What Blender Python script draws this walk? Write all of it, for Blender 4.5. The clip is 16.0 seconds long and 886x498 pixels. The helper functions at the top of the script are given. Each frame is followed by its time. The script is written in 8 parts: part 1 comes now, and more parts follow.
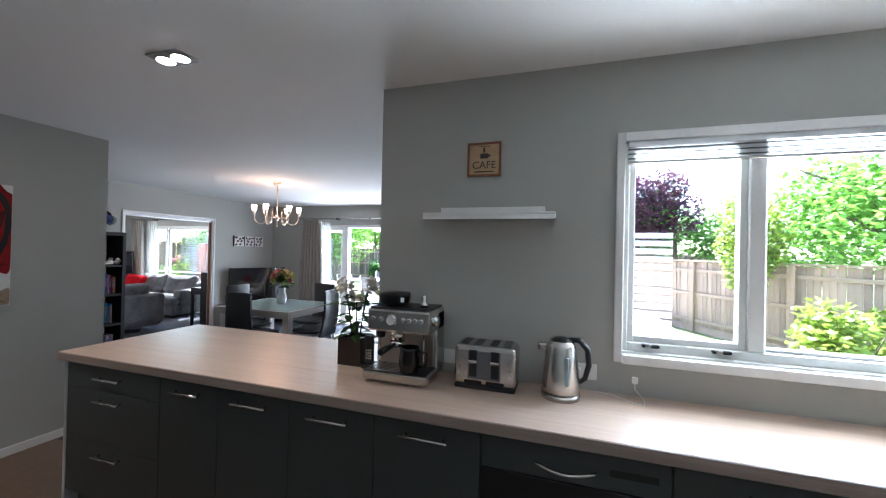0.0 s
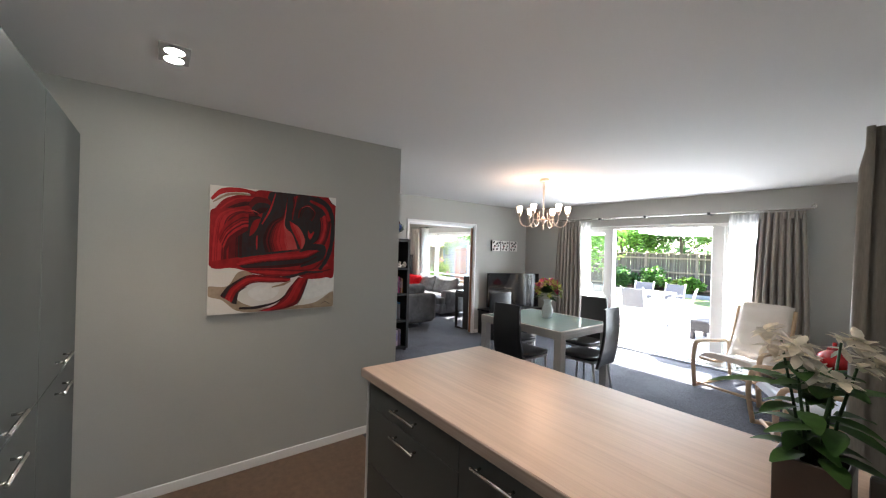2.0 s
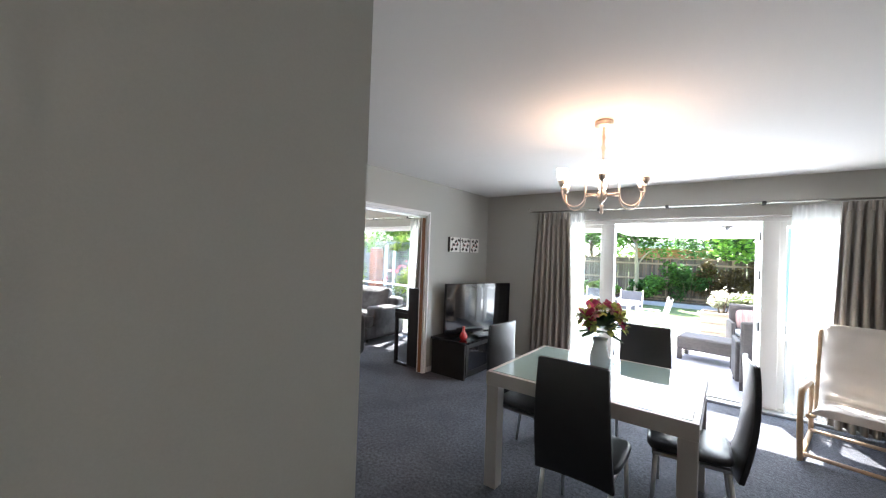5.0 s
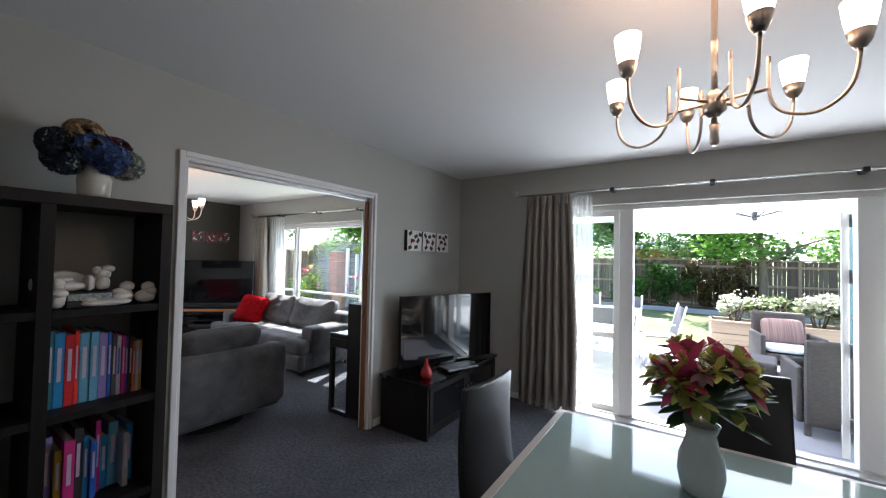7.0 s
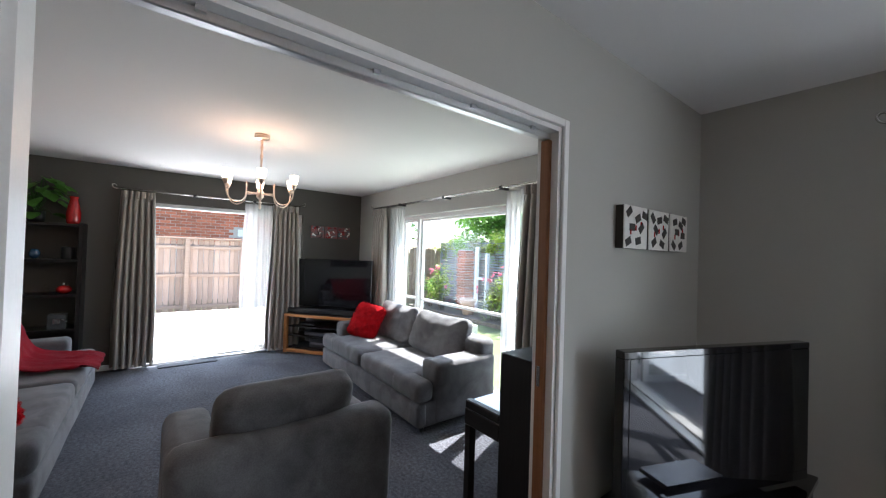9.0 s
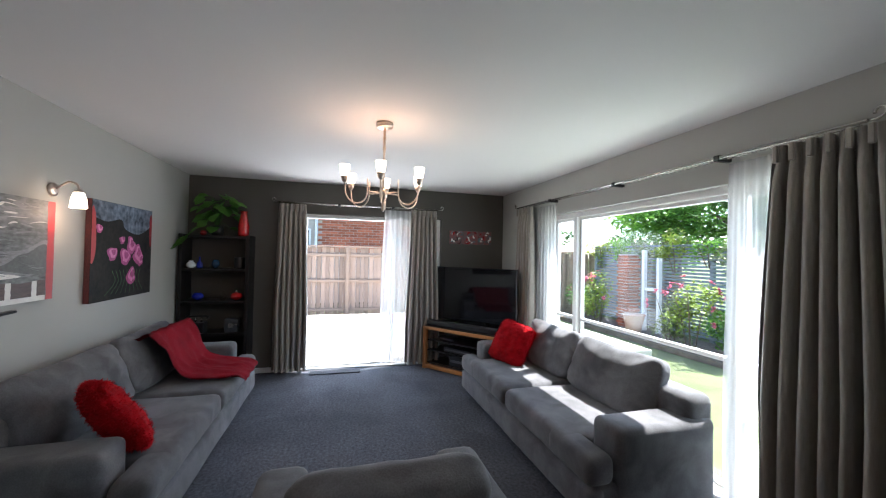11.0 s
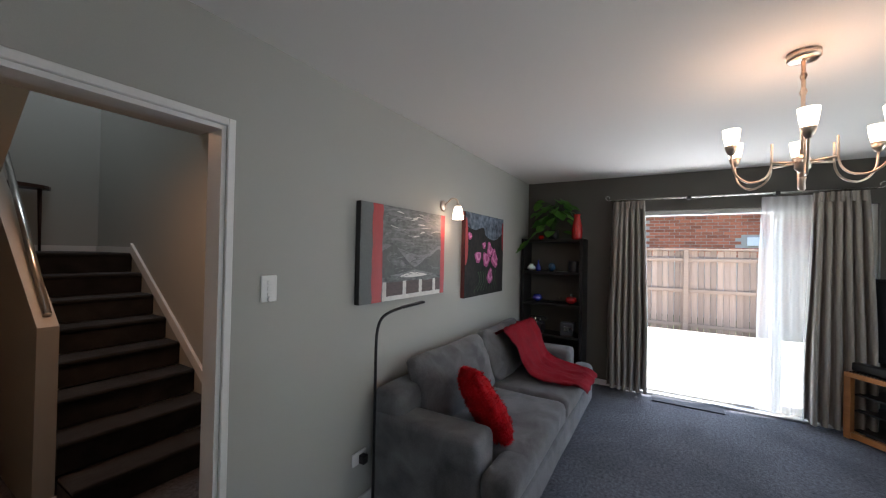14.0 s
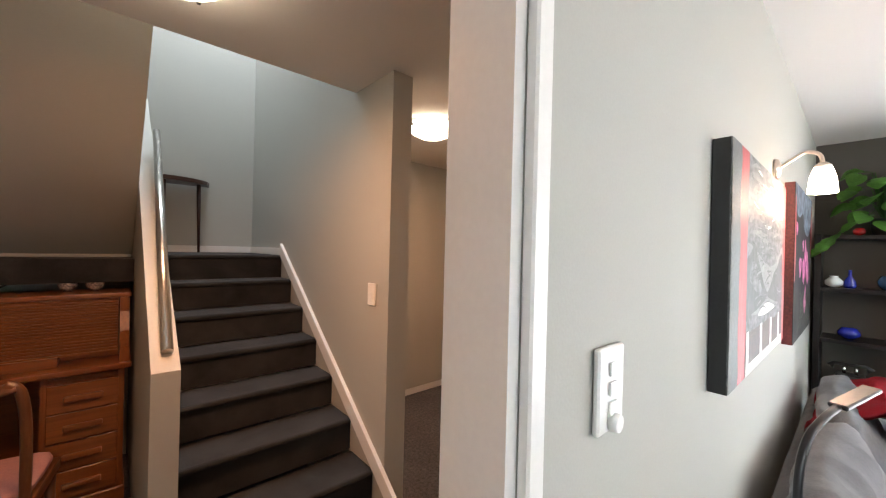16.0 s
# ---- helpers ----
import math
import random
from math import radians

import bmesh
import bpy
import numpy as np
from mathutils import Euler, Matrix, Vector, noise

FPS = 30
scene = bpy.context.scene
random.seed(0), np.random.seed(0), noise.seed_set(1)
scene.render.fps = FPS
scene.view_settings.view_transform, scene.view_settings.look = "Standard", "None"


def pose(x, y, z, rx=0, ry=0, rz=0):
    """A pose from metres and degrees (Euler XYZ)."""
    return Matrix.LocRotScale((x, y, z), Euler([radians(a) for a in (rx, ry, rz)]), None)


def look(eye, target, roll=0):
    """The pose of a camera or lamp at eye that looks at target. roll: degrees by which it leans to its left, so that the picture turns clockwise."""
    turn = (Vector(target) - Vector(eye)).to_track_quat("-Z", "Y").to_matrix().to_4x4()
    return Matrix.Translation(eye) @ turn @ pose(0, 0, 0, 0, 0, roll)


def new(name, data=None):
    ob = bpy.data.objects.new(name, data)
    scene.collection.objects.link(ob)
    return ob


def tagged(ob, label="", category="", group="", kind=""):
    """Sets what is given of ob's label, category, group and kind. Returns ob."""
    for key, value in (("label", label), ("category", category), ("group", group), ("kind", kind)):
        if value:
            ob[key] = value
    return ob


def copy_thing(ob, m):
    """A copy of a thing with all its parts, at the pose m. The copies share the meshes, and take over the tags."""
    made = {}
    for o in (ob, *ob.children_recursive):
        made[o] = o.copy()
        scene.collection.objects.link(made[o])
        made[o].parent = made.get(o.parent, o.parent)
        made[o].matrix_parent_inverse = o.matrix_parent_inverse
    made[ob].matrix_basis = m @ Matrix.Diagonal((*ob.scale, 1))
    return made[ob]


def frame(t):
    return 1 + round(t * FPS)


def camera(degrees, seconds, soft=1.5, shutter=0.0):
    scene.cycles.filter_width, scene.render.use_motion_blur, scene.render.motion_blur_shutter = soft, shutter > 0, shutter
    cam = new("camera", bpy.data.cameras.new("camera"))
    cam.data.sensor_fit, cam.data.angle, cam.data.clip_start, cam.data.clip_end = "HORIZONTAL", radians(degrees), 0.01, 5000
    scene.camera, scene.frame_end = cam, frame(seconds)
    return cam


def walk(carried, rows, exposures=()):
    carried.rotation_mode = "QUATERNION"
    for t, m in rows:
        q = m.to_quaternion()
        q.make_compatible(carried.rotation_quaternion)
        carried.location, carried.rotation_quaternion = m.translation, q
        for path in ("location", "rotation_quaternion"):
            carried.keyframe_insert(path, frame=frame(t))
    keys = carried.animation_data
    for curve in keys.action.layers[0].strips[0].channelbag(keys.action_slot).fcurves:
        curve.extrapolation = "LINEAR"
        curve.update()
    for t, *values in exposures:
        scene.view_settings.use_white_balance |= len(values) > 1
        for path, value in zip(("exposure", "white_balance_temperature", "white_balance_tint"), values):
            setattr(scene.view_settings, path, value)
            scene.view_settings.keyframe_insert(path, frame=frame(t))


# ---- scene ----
cam = camera(100.1, 16.0, soft=1.2)
PATH = [
    (0, (0.961, -0.55, 1.53), (0.349, 1.354, 1.543), 1.3),
    (0.5, (0.788, -0.431, 1.528), (-0.188, 1.314, 1.543), 1.4),
    (1, (0.598, -0.326, 1.531), (-0.683, 1.21, 1.546), 1.4),
    (1.5, (0.367, -0.188, 1.548), (-1.139, 1.129, 1.558), 1.4),
    (2, (0.046, -0.068, 1.555), (-1.542, 1.148, 1.554), 1.6),
    (2.4, (-0.216, 0.042, 1.544), (-1.824, 1.232, 1.55), 1.0),
    (2.5, (-0.328, 0.073, 1.547), (-1.931, 1.268, 1.546), 1.7),
    (3, (-0.762, 0.205, 1.55), (-2.363, 1.403, 1.55), 1.8),
    (3.5, (-1.192, 0.322, 1.533), (-2.794, 1.519, 1.542), 1.6),
    (4, (-1.544, 0.538, 1.515), (-3.096, 1.8, 1.52), 1.8),
    (4.5, (-1.842, 0.774, 1.511), (-3.241, 2.204, 1.525), 1.7),
    (4.7, (-1.948, 0.859, 1.515), (-3.251, 2.376, 1.531), 2.2),
    (6.8, (-2.692, 2.144, 1.488), (-3.759, 3.835, 1.524), 1.7),
    (7, (-2.802, 2.263, 1.474), (-3.91, 3.928, 1.525), 1.2),
    (7.5, (-3.167, 2.554, 1.449), (-4.419, 4.113, 1.499), 1.1),
    (8, (-3.573, 2.828, 1.445), (-4.938, 4.289, 1.501), 1.1),
    (8.2, (-3.701, 2.947, 1.452), (-5.118, 4.358, 1.501), 1.4),
    (10.3, (-4.867, 3.691, 1.516), (-6.683, 4.529, 1.548), 1.1),
    (10.5, (-4.919, 3.699, 1.511), (-6.769, 4.459, 1.544), 1.1),
    (11, (-4.971, 3.724, 1.516), (-6.898, 4.257, 1.55), 1.2),
    (11.5, (-5.032, 3.756, 1.517), (-7.015, 4.015, 1.551), 1.1),
    (12, (-5.074, 3.765, 1.52), (-7.074, 3.794, 1.553), 1.2),
    (12.5, (-5.113, 3.763, 1.529), (-7.102, 3.554, 1.558), 1.2),
    (13, (-5.157, 3.735, 1.526), (-7.103, 3.275, 1.555), 1.3),
    (13.5, (-5.229, 3.644, 1.509), (-7.095, 2.926, 1.534), 1.3),
    (14, (-5.344, 3.484, 1.507), (-7.062, 2.46, 1.527), 1.2),
    (14.5, (-5.514, 3.233, 1.518), (-7.034, 1.933, 1.527), 1.4),
    (15, (-5.659, 2.925, 1.536), (-7.036, 1.475, 1.535), 1.4),
    (15.5, (-5.769, 2.577, 1.541), (-7.102, 1.086, 1.544), 1.3),
    (16, (-5.853, 2.197, 1.517), (-7.186, 0.705, 1.521), 1.4),
]
walk(cam, [(t, look(eye, target, roll)) for t, eye, target, roll in PATH],
     exposures=[(t, e, k, 11) for t, e, k in ((0.0, 3.15, 5550), (1.0, 3.55, 5900), (1.5, 3.6, 6100), (2.5, 3.4, 6200), (3.5, 3.15, 6150), (4.5, 3.45, 6150), (7.0, 2.4, 5950), (8.2, 2.5, 5950),
                                              (10.3, 2.6, 5950), (11.5, 2.1, 5850), (13.0, 2.1, 5950), (14.0, 2.15, 6050), (14.5, 2.6, 6050), (15.0, 3.5, 6050), (16.0, 4.05, 6250))])
# end of the walk

# ---- light ----
world = bpy.data.worlds.new("sky")
scene.world = world
world.use_nodes = True
wn, wl = world.node_tree.nodes, world.node_tree.links
sky = wn.new("ShaderNodeTexSky")
SUN_EL, SUN_AZ = 58.0, 20.0   # degrees above the horizon; degrees from +y towards -x
sky.sky_type, sky.sun_disc = "NISHITA", False
sky.sun_elevation, sky.sun_rotation = radians(SUN_EL), radians(-SUN_AZ)
wl.new(sky.outputs[0], wn["Background"].inputs[0])
wn["Background"].inputs[1].default_value = 0.15
sun = new("sun", bpy.data.lights.new("sun", "SUN"))
sun.data.energy, sun.data.angle, sun.data.color = 5.0, radians(0.5), (1.0, 0.95, 0.87)
sun_from = Vector((-math.sin(radians(SUN_AZ)) * math.cos(radians(SUN_EL)), math.cos(radians(SUN_AZ)) * math.cos(radians(SUN_EL)), math.sin(radians(SUN_EL))))
sun.matrix_world = look(sun_from * 30, (0, 0, 0))


def sky_light(name, place, target, w, h, power):
    """The sky's light coming in at an opening."""
    a = new(name, bpy.data.lights.new(name, "AREA"))
    a.data.shape, a.data.size, a.data.size_y, a.data.energy, a.data.color = "RECTANGLE", w, h, power, (0.9, 0.96, 1.0)
    a.matrix_world = look(place, target)
    return a


sky_light("window_light", (-2.5, 6.32, 1.2), (-2.5, 0, 0.6), 3.0, 1.9, 18)
sky_light("window_light", (-7.4, 6.32, 1.1), (-7.4, 0, 0.5), 2.6, 1.9, 9)
sky_light("window_light", (-10.32, 3.9, 1.05), (0, 3.9, 0.5), 1.2, 1.9, 6)
sky_light("window_light", (2.1, 1.62, 1.55), (2.1, -2, 1.0), 1.6, 0.95, 12)
sky_light("window_light", (-6.5, -1.2, 4.66), (-6.6, -0.9, 0), 0.8, 1.0, 4.5)


def bulb(name, x, y, z, power, r=0.03, col=(1.0, 0.72, 0.48)):
    b = new(name, bpy.data.lights.new(name, "POINT"))
    b.data.energy, b.data.shadow_soft_size, b.data.color = power, r, col
    b.location = (x, y, z)
    return b


# ---- materials ----
def mat(name, col, rough=0.6, metal=0.0, var=0.12, scale=6.0, fine=120.0, bump=0.15, spec=0.5, stretch=(1, 1, 1), col2=None, sheen=0.0, coat=0.0, patch=0.0, patch_scale=3.0, depth=0.004):
    """Paint or cloth or metal with a broad and a fine variation of its colour and roughness and a fine relief."""
    m = bpy.data.materials.new(name)
    m.use_nodes = True
    n, l = m.node_tree.nodes, m.node_tree.links
    b = n["Principled BSDF"]
    tc, mp = n.new("ShaderNodeTexCoord"), n.new("ShaderNodeMapping")
    mp.inputs["Scale"].default_value = stretch
    l.new(tc.outputs["Object"], mp.inputs[0])
    big, small = n.new("ShaderNodeTexNoise"), n.new("ShaderNodeTexNoise")
    big.inputs["Scale"].default_value, small.inputs["Scale"].default_value = scale, fine
    big.inputs["Detail"].default_value = 4
    for t in (big, small):
        l.new(mp.outputs[0], t.inputs["Vector"])
    add = n.new("ShaderNodeMath")
    add.operation = "ADD"
    l.new(big.outputs[0], add.inputs[0])
    l.new(small.outputs[0], add.inputs[1])
    half = n.new("ShaderNodeMath")
    half.operation = "MULTIPLY"
    half.inputs[1].default_value = 0.5
    l.new(add.outputs[0], half.inputs[0])
    ramp = n.new("ShaderNodeValToRGB")
    lo = col2 or tuple(c * (1 - var) for c in col)
    hi = col if col2 else tuple(min(1, c * (1 + var)) for c in col)
    ramp.color_ramp.elements[0].position, ramp.color_ramp.elements[1].position = 0.32, 0.68
    ramp.color_ramp.elements[0].color, ramp.color_ramp.elements[1].color = (*lo, 1), (*hi, 1)
    l.new(half.outputs[0], ramp.inputs[0])
    l.new(ramp.outputs[0], b.inputs["Base Color"])
    rr = n.new("ShaderNodeMapRange")
    rr.inputs[3].default_value, rr.inputs[4].default_value = max(0.02, rough * 0.85), min(1, rough * 1.15)
    l.new(big.outputs[0], rr.inputs[0])
    l.new(rr.outputs[0], b.inputs["Roughness"])
    if patch:
        pn, pr, hs = n.new("ShaderNodeTexNoise"), n.new("ShaderNodeMapRange"), n.new("ShaderNodeHueSaturation")
        pn.inputs["Scale"].default_value, pn.inputs["Detail"].default_value, pn.inputs["Distortion"].default_value = patch_scale, 5, 0.6
        pr.inputs[1].default_value, pr.inputs[2].default_value = 0.33, 0.67
        pr.inputs[3].default_value, pr.inputs[4].default_value = 1 - patch, 1 + patch
        l.new(tc.outputs["Object"], pn.inputs["Vector"])
        l.new(pn.outputs[0], pr.inputs[0])
        l.new(pr.outputs[0], hs.inputs["Value"])
        l.new(ramp.outputs[0], hs.inputs["Color"])
        l.new(hs.outputs[0], b.inputs["Base Color"])
    b.inputs["Metallic"].default_value = metal
    b.inputs["Specular IOR Level"].default_value = spec
    b.inputs["Sheen Weight"].default_value = sheen
    b.inputs["Coat Weight"].default_value = coat
    if bump:
        bp = n.new("ShaderNodeBump")
        bp.inputs["Strength"].default_value, bp.inputs["Distance"].default_value = bump, depth
        l.new((half if patch else small).outputs[0], bp.inputs["Height"])
        l.new(bp.outputs[0], b.inputs["Normal"])
    return m


def random_tint(m, amount=0.3):
    """Varies a material from piece to piece."""
    n, l = m.node_tree.nodes, m.node_tree.links
    b = n["Principled BSDF"]
    src = b.inputs["Base Color"].links[0].from_socket
    oi, mr, hs = n.new("ShaderNodeObjectInfo"), n.new("ShaderNodeMapRange"), n.new("ShaderNodeHueSaturation")
    mr.inputs[3].default_value, mr.inputs[4].default_value = 1 - amount, 1 + amount
    l.new(oi.outputs["Random"], mr.inputs[0])
    l.new(mr.outputs[0], hs.inputs["Value"])
    l.new(src, hs.inputs["Color"])
    l.new(hs.outputs[0], b.inputs["Base Color"])
    return m


def island_tint(m, amount=0.35):
    """Varies a material from leaf to leaf."""
    n, l = m.node_tree.nodes, m.node_tree.links
    b = n["Principled BSDF"]
    src = b.inputs["Base Color"].links[0].from_socket
    g, mr, hs = n.new("ShaderNodeNewGeometry"), n.new("ShaderNodeMapRange"), n.new("ShaderNodeHueSaturation")
    mr.inputs[3].default_value, mr.inputs[4].default_value = 1 - amount, 1 + amount
    l.new(g.outputs["Random Per Island"], mr.inputs[0])
    l.new(mr.outputs[0], hs.inputs["Value"])
    l.new(src, hs.inputs["Color"])
    l.new(hs.outputs[0], b.inputs["Base Color"])
    return m


def leafy(name, col, thin=0.35):
    """Leaves that let some light through."""
    m = island_tint(mat(name, col, 0.5, var=0.25, scale=9, fine=60, bump=0.0, spec=0.4), 0.4)
    n, l = m.node_tree.nodes, m.node_tree.links
    t, mix = n.new("ShaderNodeBsdfTranslucent"), n.new("ShaderNodeMixShader")
    src = n["Principled BSDF"].inputs["Base Color"].links[0].from_socket
    l.new(src, t.inputs[0])
    mix.inputs[0].default_value = thin
    l.new(n["Principled BSDF"].outputs[0], mix.inputs[1])
    l.new(t.outputs[0], mix.inputs[2])
    l.new(mix.outputs[0], n["Material Output"].inputs[0])
    return m


def glow(name, col, power):
    m = bpy.data.materials.new(name)
    m.use_nodes = True
    b = m.node_tree.nodes["Principled BSDF"]
    b.inputs["Base Color"].default_value = (0.9, 0.88, 0.84, 1)
    b.inputs["Emission Color"].default_value, b.inputs["Emission Strength"].default_value = (*col, 1), power
    return m


def clear_glass(name, tint=(0.97, 0.99, 0.98), gloss=0.02):
    m = bpy.data.materials.new(name)
    m.use_nodes = True
    n, l = m.node_tree.nodes, m.node_tree.links
    n.remove(n["Principled BSDF"])
    tr, gl, fr, mx = n.new("ShaderNodeBsdfTransparent"), n.new("ShaderNodeBsdfGlossy"), n.new("ShaderNodeLayerWeight"), n.new("ShaderNodeMixShader")
    pw, ma = n.new("ShaderNodeMath"), n.new("ShaderNodeMath")
    pw.operation, ma.operation = "POWER", "MULTIPLY_ADD"
    pw.inputs[1].default_value, ma.inputs[1].default_value, ma.inputs[2].default_value = 5.0, 0.6, 0.03
    tr.inputs[0].default_value = (*tint, 1)
    gl.inputs["Roughness"].default_value = gloss
    l.new(fr.outputs["Facing"], pw.inputs[0])
    l.new(pw.outputs[0], ma.inputs[0])
    l.new(ma.outputs[0], mx.inputs[0])
    l.new(tr.outputs[0], mx.inputs[1])
    l.new(gl.outputs[0], mx.inputs[2])
    l.new(mx.outputs[0], n["Material Output"].inputs[0])
    return m


def sheer(name, col=(0.9, 0.9, 0.9), open_part=0.35):
    m = bpy.data.materials.new(name)
    m.use_nodes = True
    n, l = m.node_tree.nodes, m.node_tree.links
    n.remove(n["Principled BSDF"])
    tr, tl, df, a, b = n.new("ShaderNodeBsdfTransparent"), n.new("ShaderNodeBsdfTranslucent"), n.new("ShaderNodeBsdfDiffuse"), n.new("ShaderNodeMixShader"), n.new("ShaderNodeMixShader")
    tl.inputs[0].default_value = df.inputs[0].default_value = (*col, 1)
    a.inputs[0].default_value, b.inputs[0].default_value = 0.5, open_part
    l.new(tl.outputs[0], a.inputs[1])
    l.new(df.outputs[0], a.inputs[2])
    l.new(a.outputs[0], b.inputs[1])
    l.new(tr.outputs[0], b.inputs[2])
    l.new(b.outputs[0], n["Material Output"].inputs[0])
    return m


def grain(name, col, col2, along="x", rough=0.4, rings=18.0, spec=0.5, bump=0.05, coat=0.0):
    """Wood: long streaks along one axis."""
    st = {"x": (0.6, rings, rings), "y": (rings, 0.6, rings), "z": (rings, rings, 0.6)}[along]
    return mat(name, col, rough, scale=1.0, fine=5.0, bump=bump, stretch=st, col2=col2, spec=spec, coat=coat)


WALL = mat("wall_paint", (0.42, 0.416, 0.382), 0.75, var=0.03, scale=1.2, fine=220, bump=0.06, spec=0.3)
WALL_DARK = mat("dark_wall_paint", (0.095, 0.09, 0.078), 0.7, var=0.05, scale=1.2, fine=220, bump=0.06, spec=0.3)
CEIL = mat("ceiling_paint", (0.74, 0.72, 0.70), 0.8, var=0.02, scale=1.0, fine=200, bump=0.05, spec=0.2)
TRIM = mat("white_trim", (0.78, 0.77, 0.75), 0.4, var=0.03, scale=3, fine=90, bump=0.02)
FRAME = mat("window_frame_white", (0.74, 0.73, 0.70), 0.35, var=0.03, scale=3, fine=90, bump=0.02)
CARPET = mat("grey_carpet", (0.085, 0.088, 0.102), 0.95, var=0.8, scale=46.0, fine=190, bump=1.0, spec=0.1, sheen=0.06, patch=0.2, patch_scale=2.2, depth=0.012)
KFLOOR = mat("brown_floor", (0.15, 0.098, 0.065), 0.4, var=0.3, scale=25, fine=260, bump=0.05)
BENCH = grain("bench_laminate", (0.66, 0.50, 0.39), (0.52, 0.38, 0.29), "x", 0.3, 22.0)
BENCH_EDGE = grain("bench_edge", (0.42, 0.33, 0.28), (0.30, 0.23, 0.19), "x", 0.4, 60.0)
CAB = mat("dark_cabinet", (0.058, 0.066, 0.066), 0.38, var=0.06, scale=2, fine=150, bump=0.03)
CAB_END = mat("pale_cabinet_end", (0.55, 0.55, 0.55), 0.4, var=0.04, scale=2, fine=150, bump=0.02)
STEEL = mat("brushed_steel", (0.62, 0.60, 0.57), 0.25, 1.0, var=0.08, scale=4, fine=200, bump=0.03, stretch=(1, 1, 12))
CHROME = mat("chrome", (0.75, 0.74, 0.72), 0.12, 1.0, var=0.03, bump=0)
NICKEL = mat("warm_nickel", (0.74, 0.62, 0.53), 0.3, 1.0, var=0.06, bump=0.02)
BLACK = mat("black_plastic", (0.012, 0.012, 0.013), 0.35, var=0.2, bump=0.05)
GLOSSBLACK = mat("gloss_black", (0.008, 0.008, 0.010), 0.06, var=0.1, bump=0.0, coat=0.5)
BLACKWOOD = grain("black_brown_wood", (0.018, 0.016, 0.015), (0.010, 0.009, 0.009), "z", 0.45, 20.0, spec=0.25)
GLASS = clear_glass("window_glass")
FOOT = mat("rubber", (0.02, 0.02, 0.02), 0.8, bump=0.1)
WHITE = mat("white_plastic", (0.8, 0.8, 0.78), 0.35, var=0.03, bump=0.01)
RED = mat("red_glaze", (0.45, 0.012, 0.012), 0.12, var=0.25, scale=8, bump=0.0, coat=0.6)


# ---- builders ----
def box(bm, x0, x1, y0, y1, z0, z1, bev=0.0, seg=1):
    vs = [bm.verts.new((x, y, z)) for x in (x0, x1) for y in (y0, y1) for z in (z0, z1)]
    fs = [bm.faces.new([vs[i] for i in f]) for f in ((0, 1, 3, 2), (4, 6, 7, 5), (0, 4, 5, 1), (2, 3, 7, 6), (0, 2, 6, 4), (1, 5, 7, 3))]
    if bev:
        es = list({e for f in fs for e in f.edges})
        bmesh.ops.bevel(bm, geom=es, offset=bev, segments=seg, profile=0.5, affect="EDGES")
    return bm


def boxes(*rows, bev=0.0, seg=1):
    bm = bmesh.new()
    for r in rows:
        box(bm, *r, bev=bev, seg=seg)
    return bm


def rod(bm, a, b, r0, r1=None, n=12, caps=True):
    a, b = Vector(a), Vector(b)
    r1 = r0 if r1 is None else r1
    q = (b - a).to_track_quat("Z", "Y")
    rings = [[bm.verts.new(p + q @ Vector((r * math.cos(2 * math.pi * i / n), r * math.sin(2 * math.pi * i / n), 0))) for i in range(n)] for p, r in ((a, r0), (b, r1))]
    for i in range(n):
        bm.faces.new((rings[0][i], rings[0][(i + 1) % n], rings[1][(i + 1) % n], rings[1][i])).smooth = True
    if caps:
        bm.faces.new(rings[0][::-1])
        bm.faces.new(rings[1])
    return bm


def rods(*rows, n=12):
    bm = bmesh.new()
    for r in rows:
        rod(bm, *r, n=n)
    return bm


def tube(bm, pts, r, n=8, flat=1.0):
    """A bent bar through pts; flat squeezes its section."""
    pts = [Vector(p) for p in pts]
    rings = []
    side = None
    for i, p in enumerate(pts):
        d = (pts[min(i + 1, len(pts) - 1)] - pts[max(i - 1, 0)]).normalized()
        if side is None:
            side = d.orthogonal().normalized()
        side = (side - d * side.dot(d)).normalized()
        up = d.cross(side)
        rr = r[i] if isinstance(r, (list, tuple)) else r
        rings.append([bm.verts.new(p + side * rr * math.cos(2 * math.pi * k / n) + up * rr * flat * math.sin(2 * math.pi * k / n)) for k in range(n)])
    for a, b in zip(rings, rings[1:]):
        for k in range(n):
            bm.faces.new((a[k], a[(k + 1) % n], b[(k + 1) % n], b[k])).smooth = True
    bm.faces.new(rings[0][::-1])
    bm.faces.new(rings[-1])
    return bm


def lathe(bm, prof, n=24, at=(0, 0, 0), squash=1.0):
    """A turned shape from (radius, height) pairs."""
    rings = []
    for r, z in prof:
        rings.append([bm.verts.new((at[0] + max(r, 1e-4) * math.cos(2 * math.pi * i / n), at[1] + squash * max(r, 1e-4) * math.sin(2 * math.pi * i / n), at[2] + z)) for i in range(n)])
    for a, b in zip(rings, rings[1:]):
        for i in range(n):
            bm.faces.new((a[i], a[(i + 1) % n], b[(i + 1) % n], b[i])).smooth = True
    bm.faces.new(rings[0][::-1])
    bm.faces.new(rings[-1])
    return bm


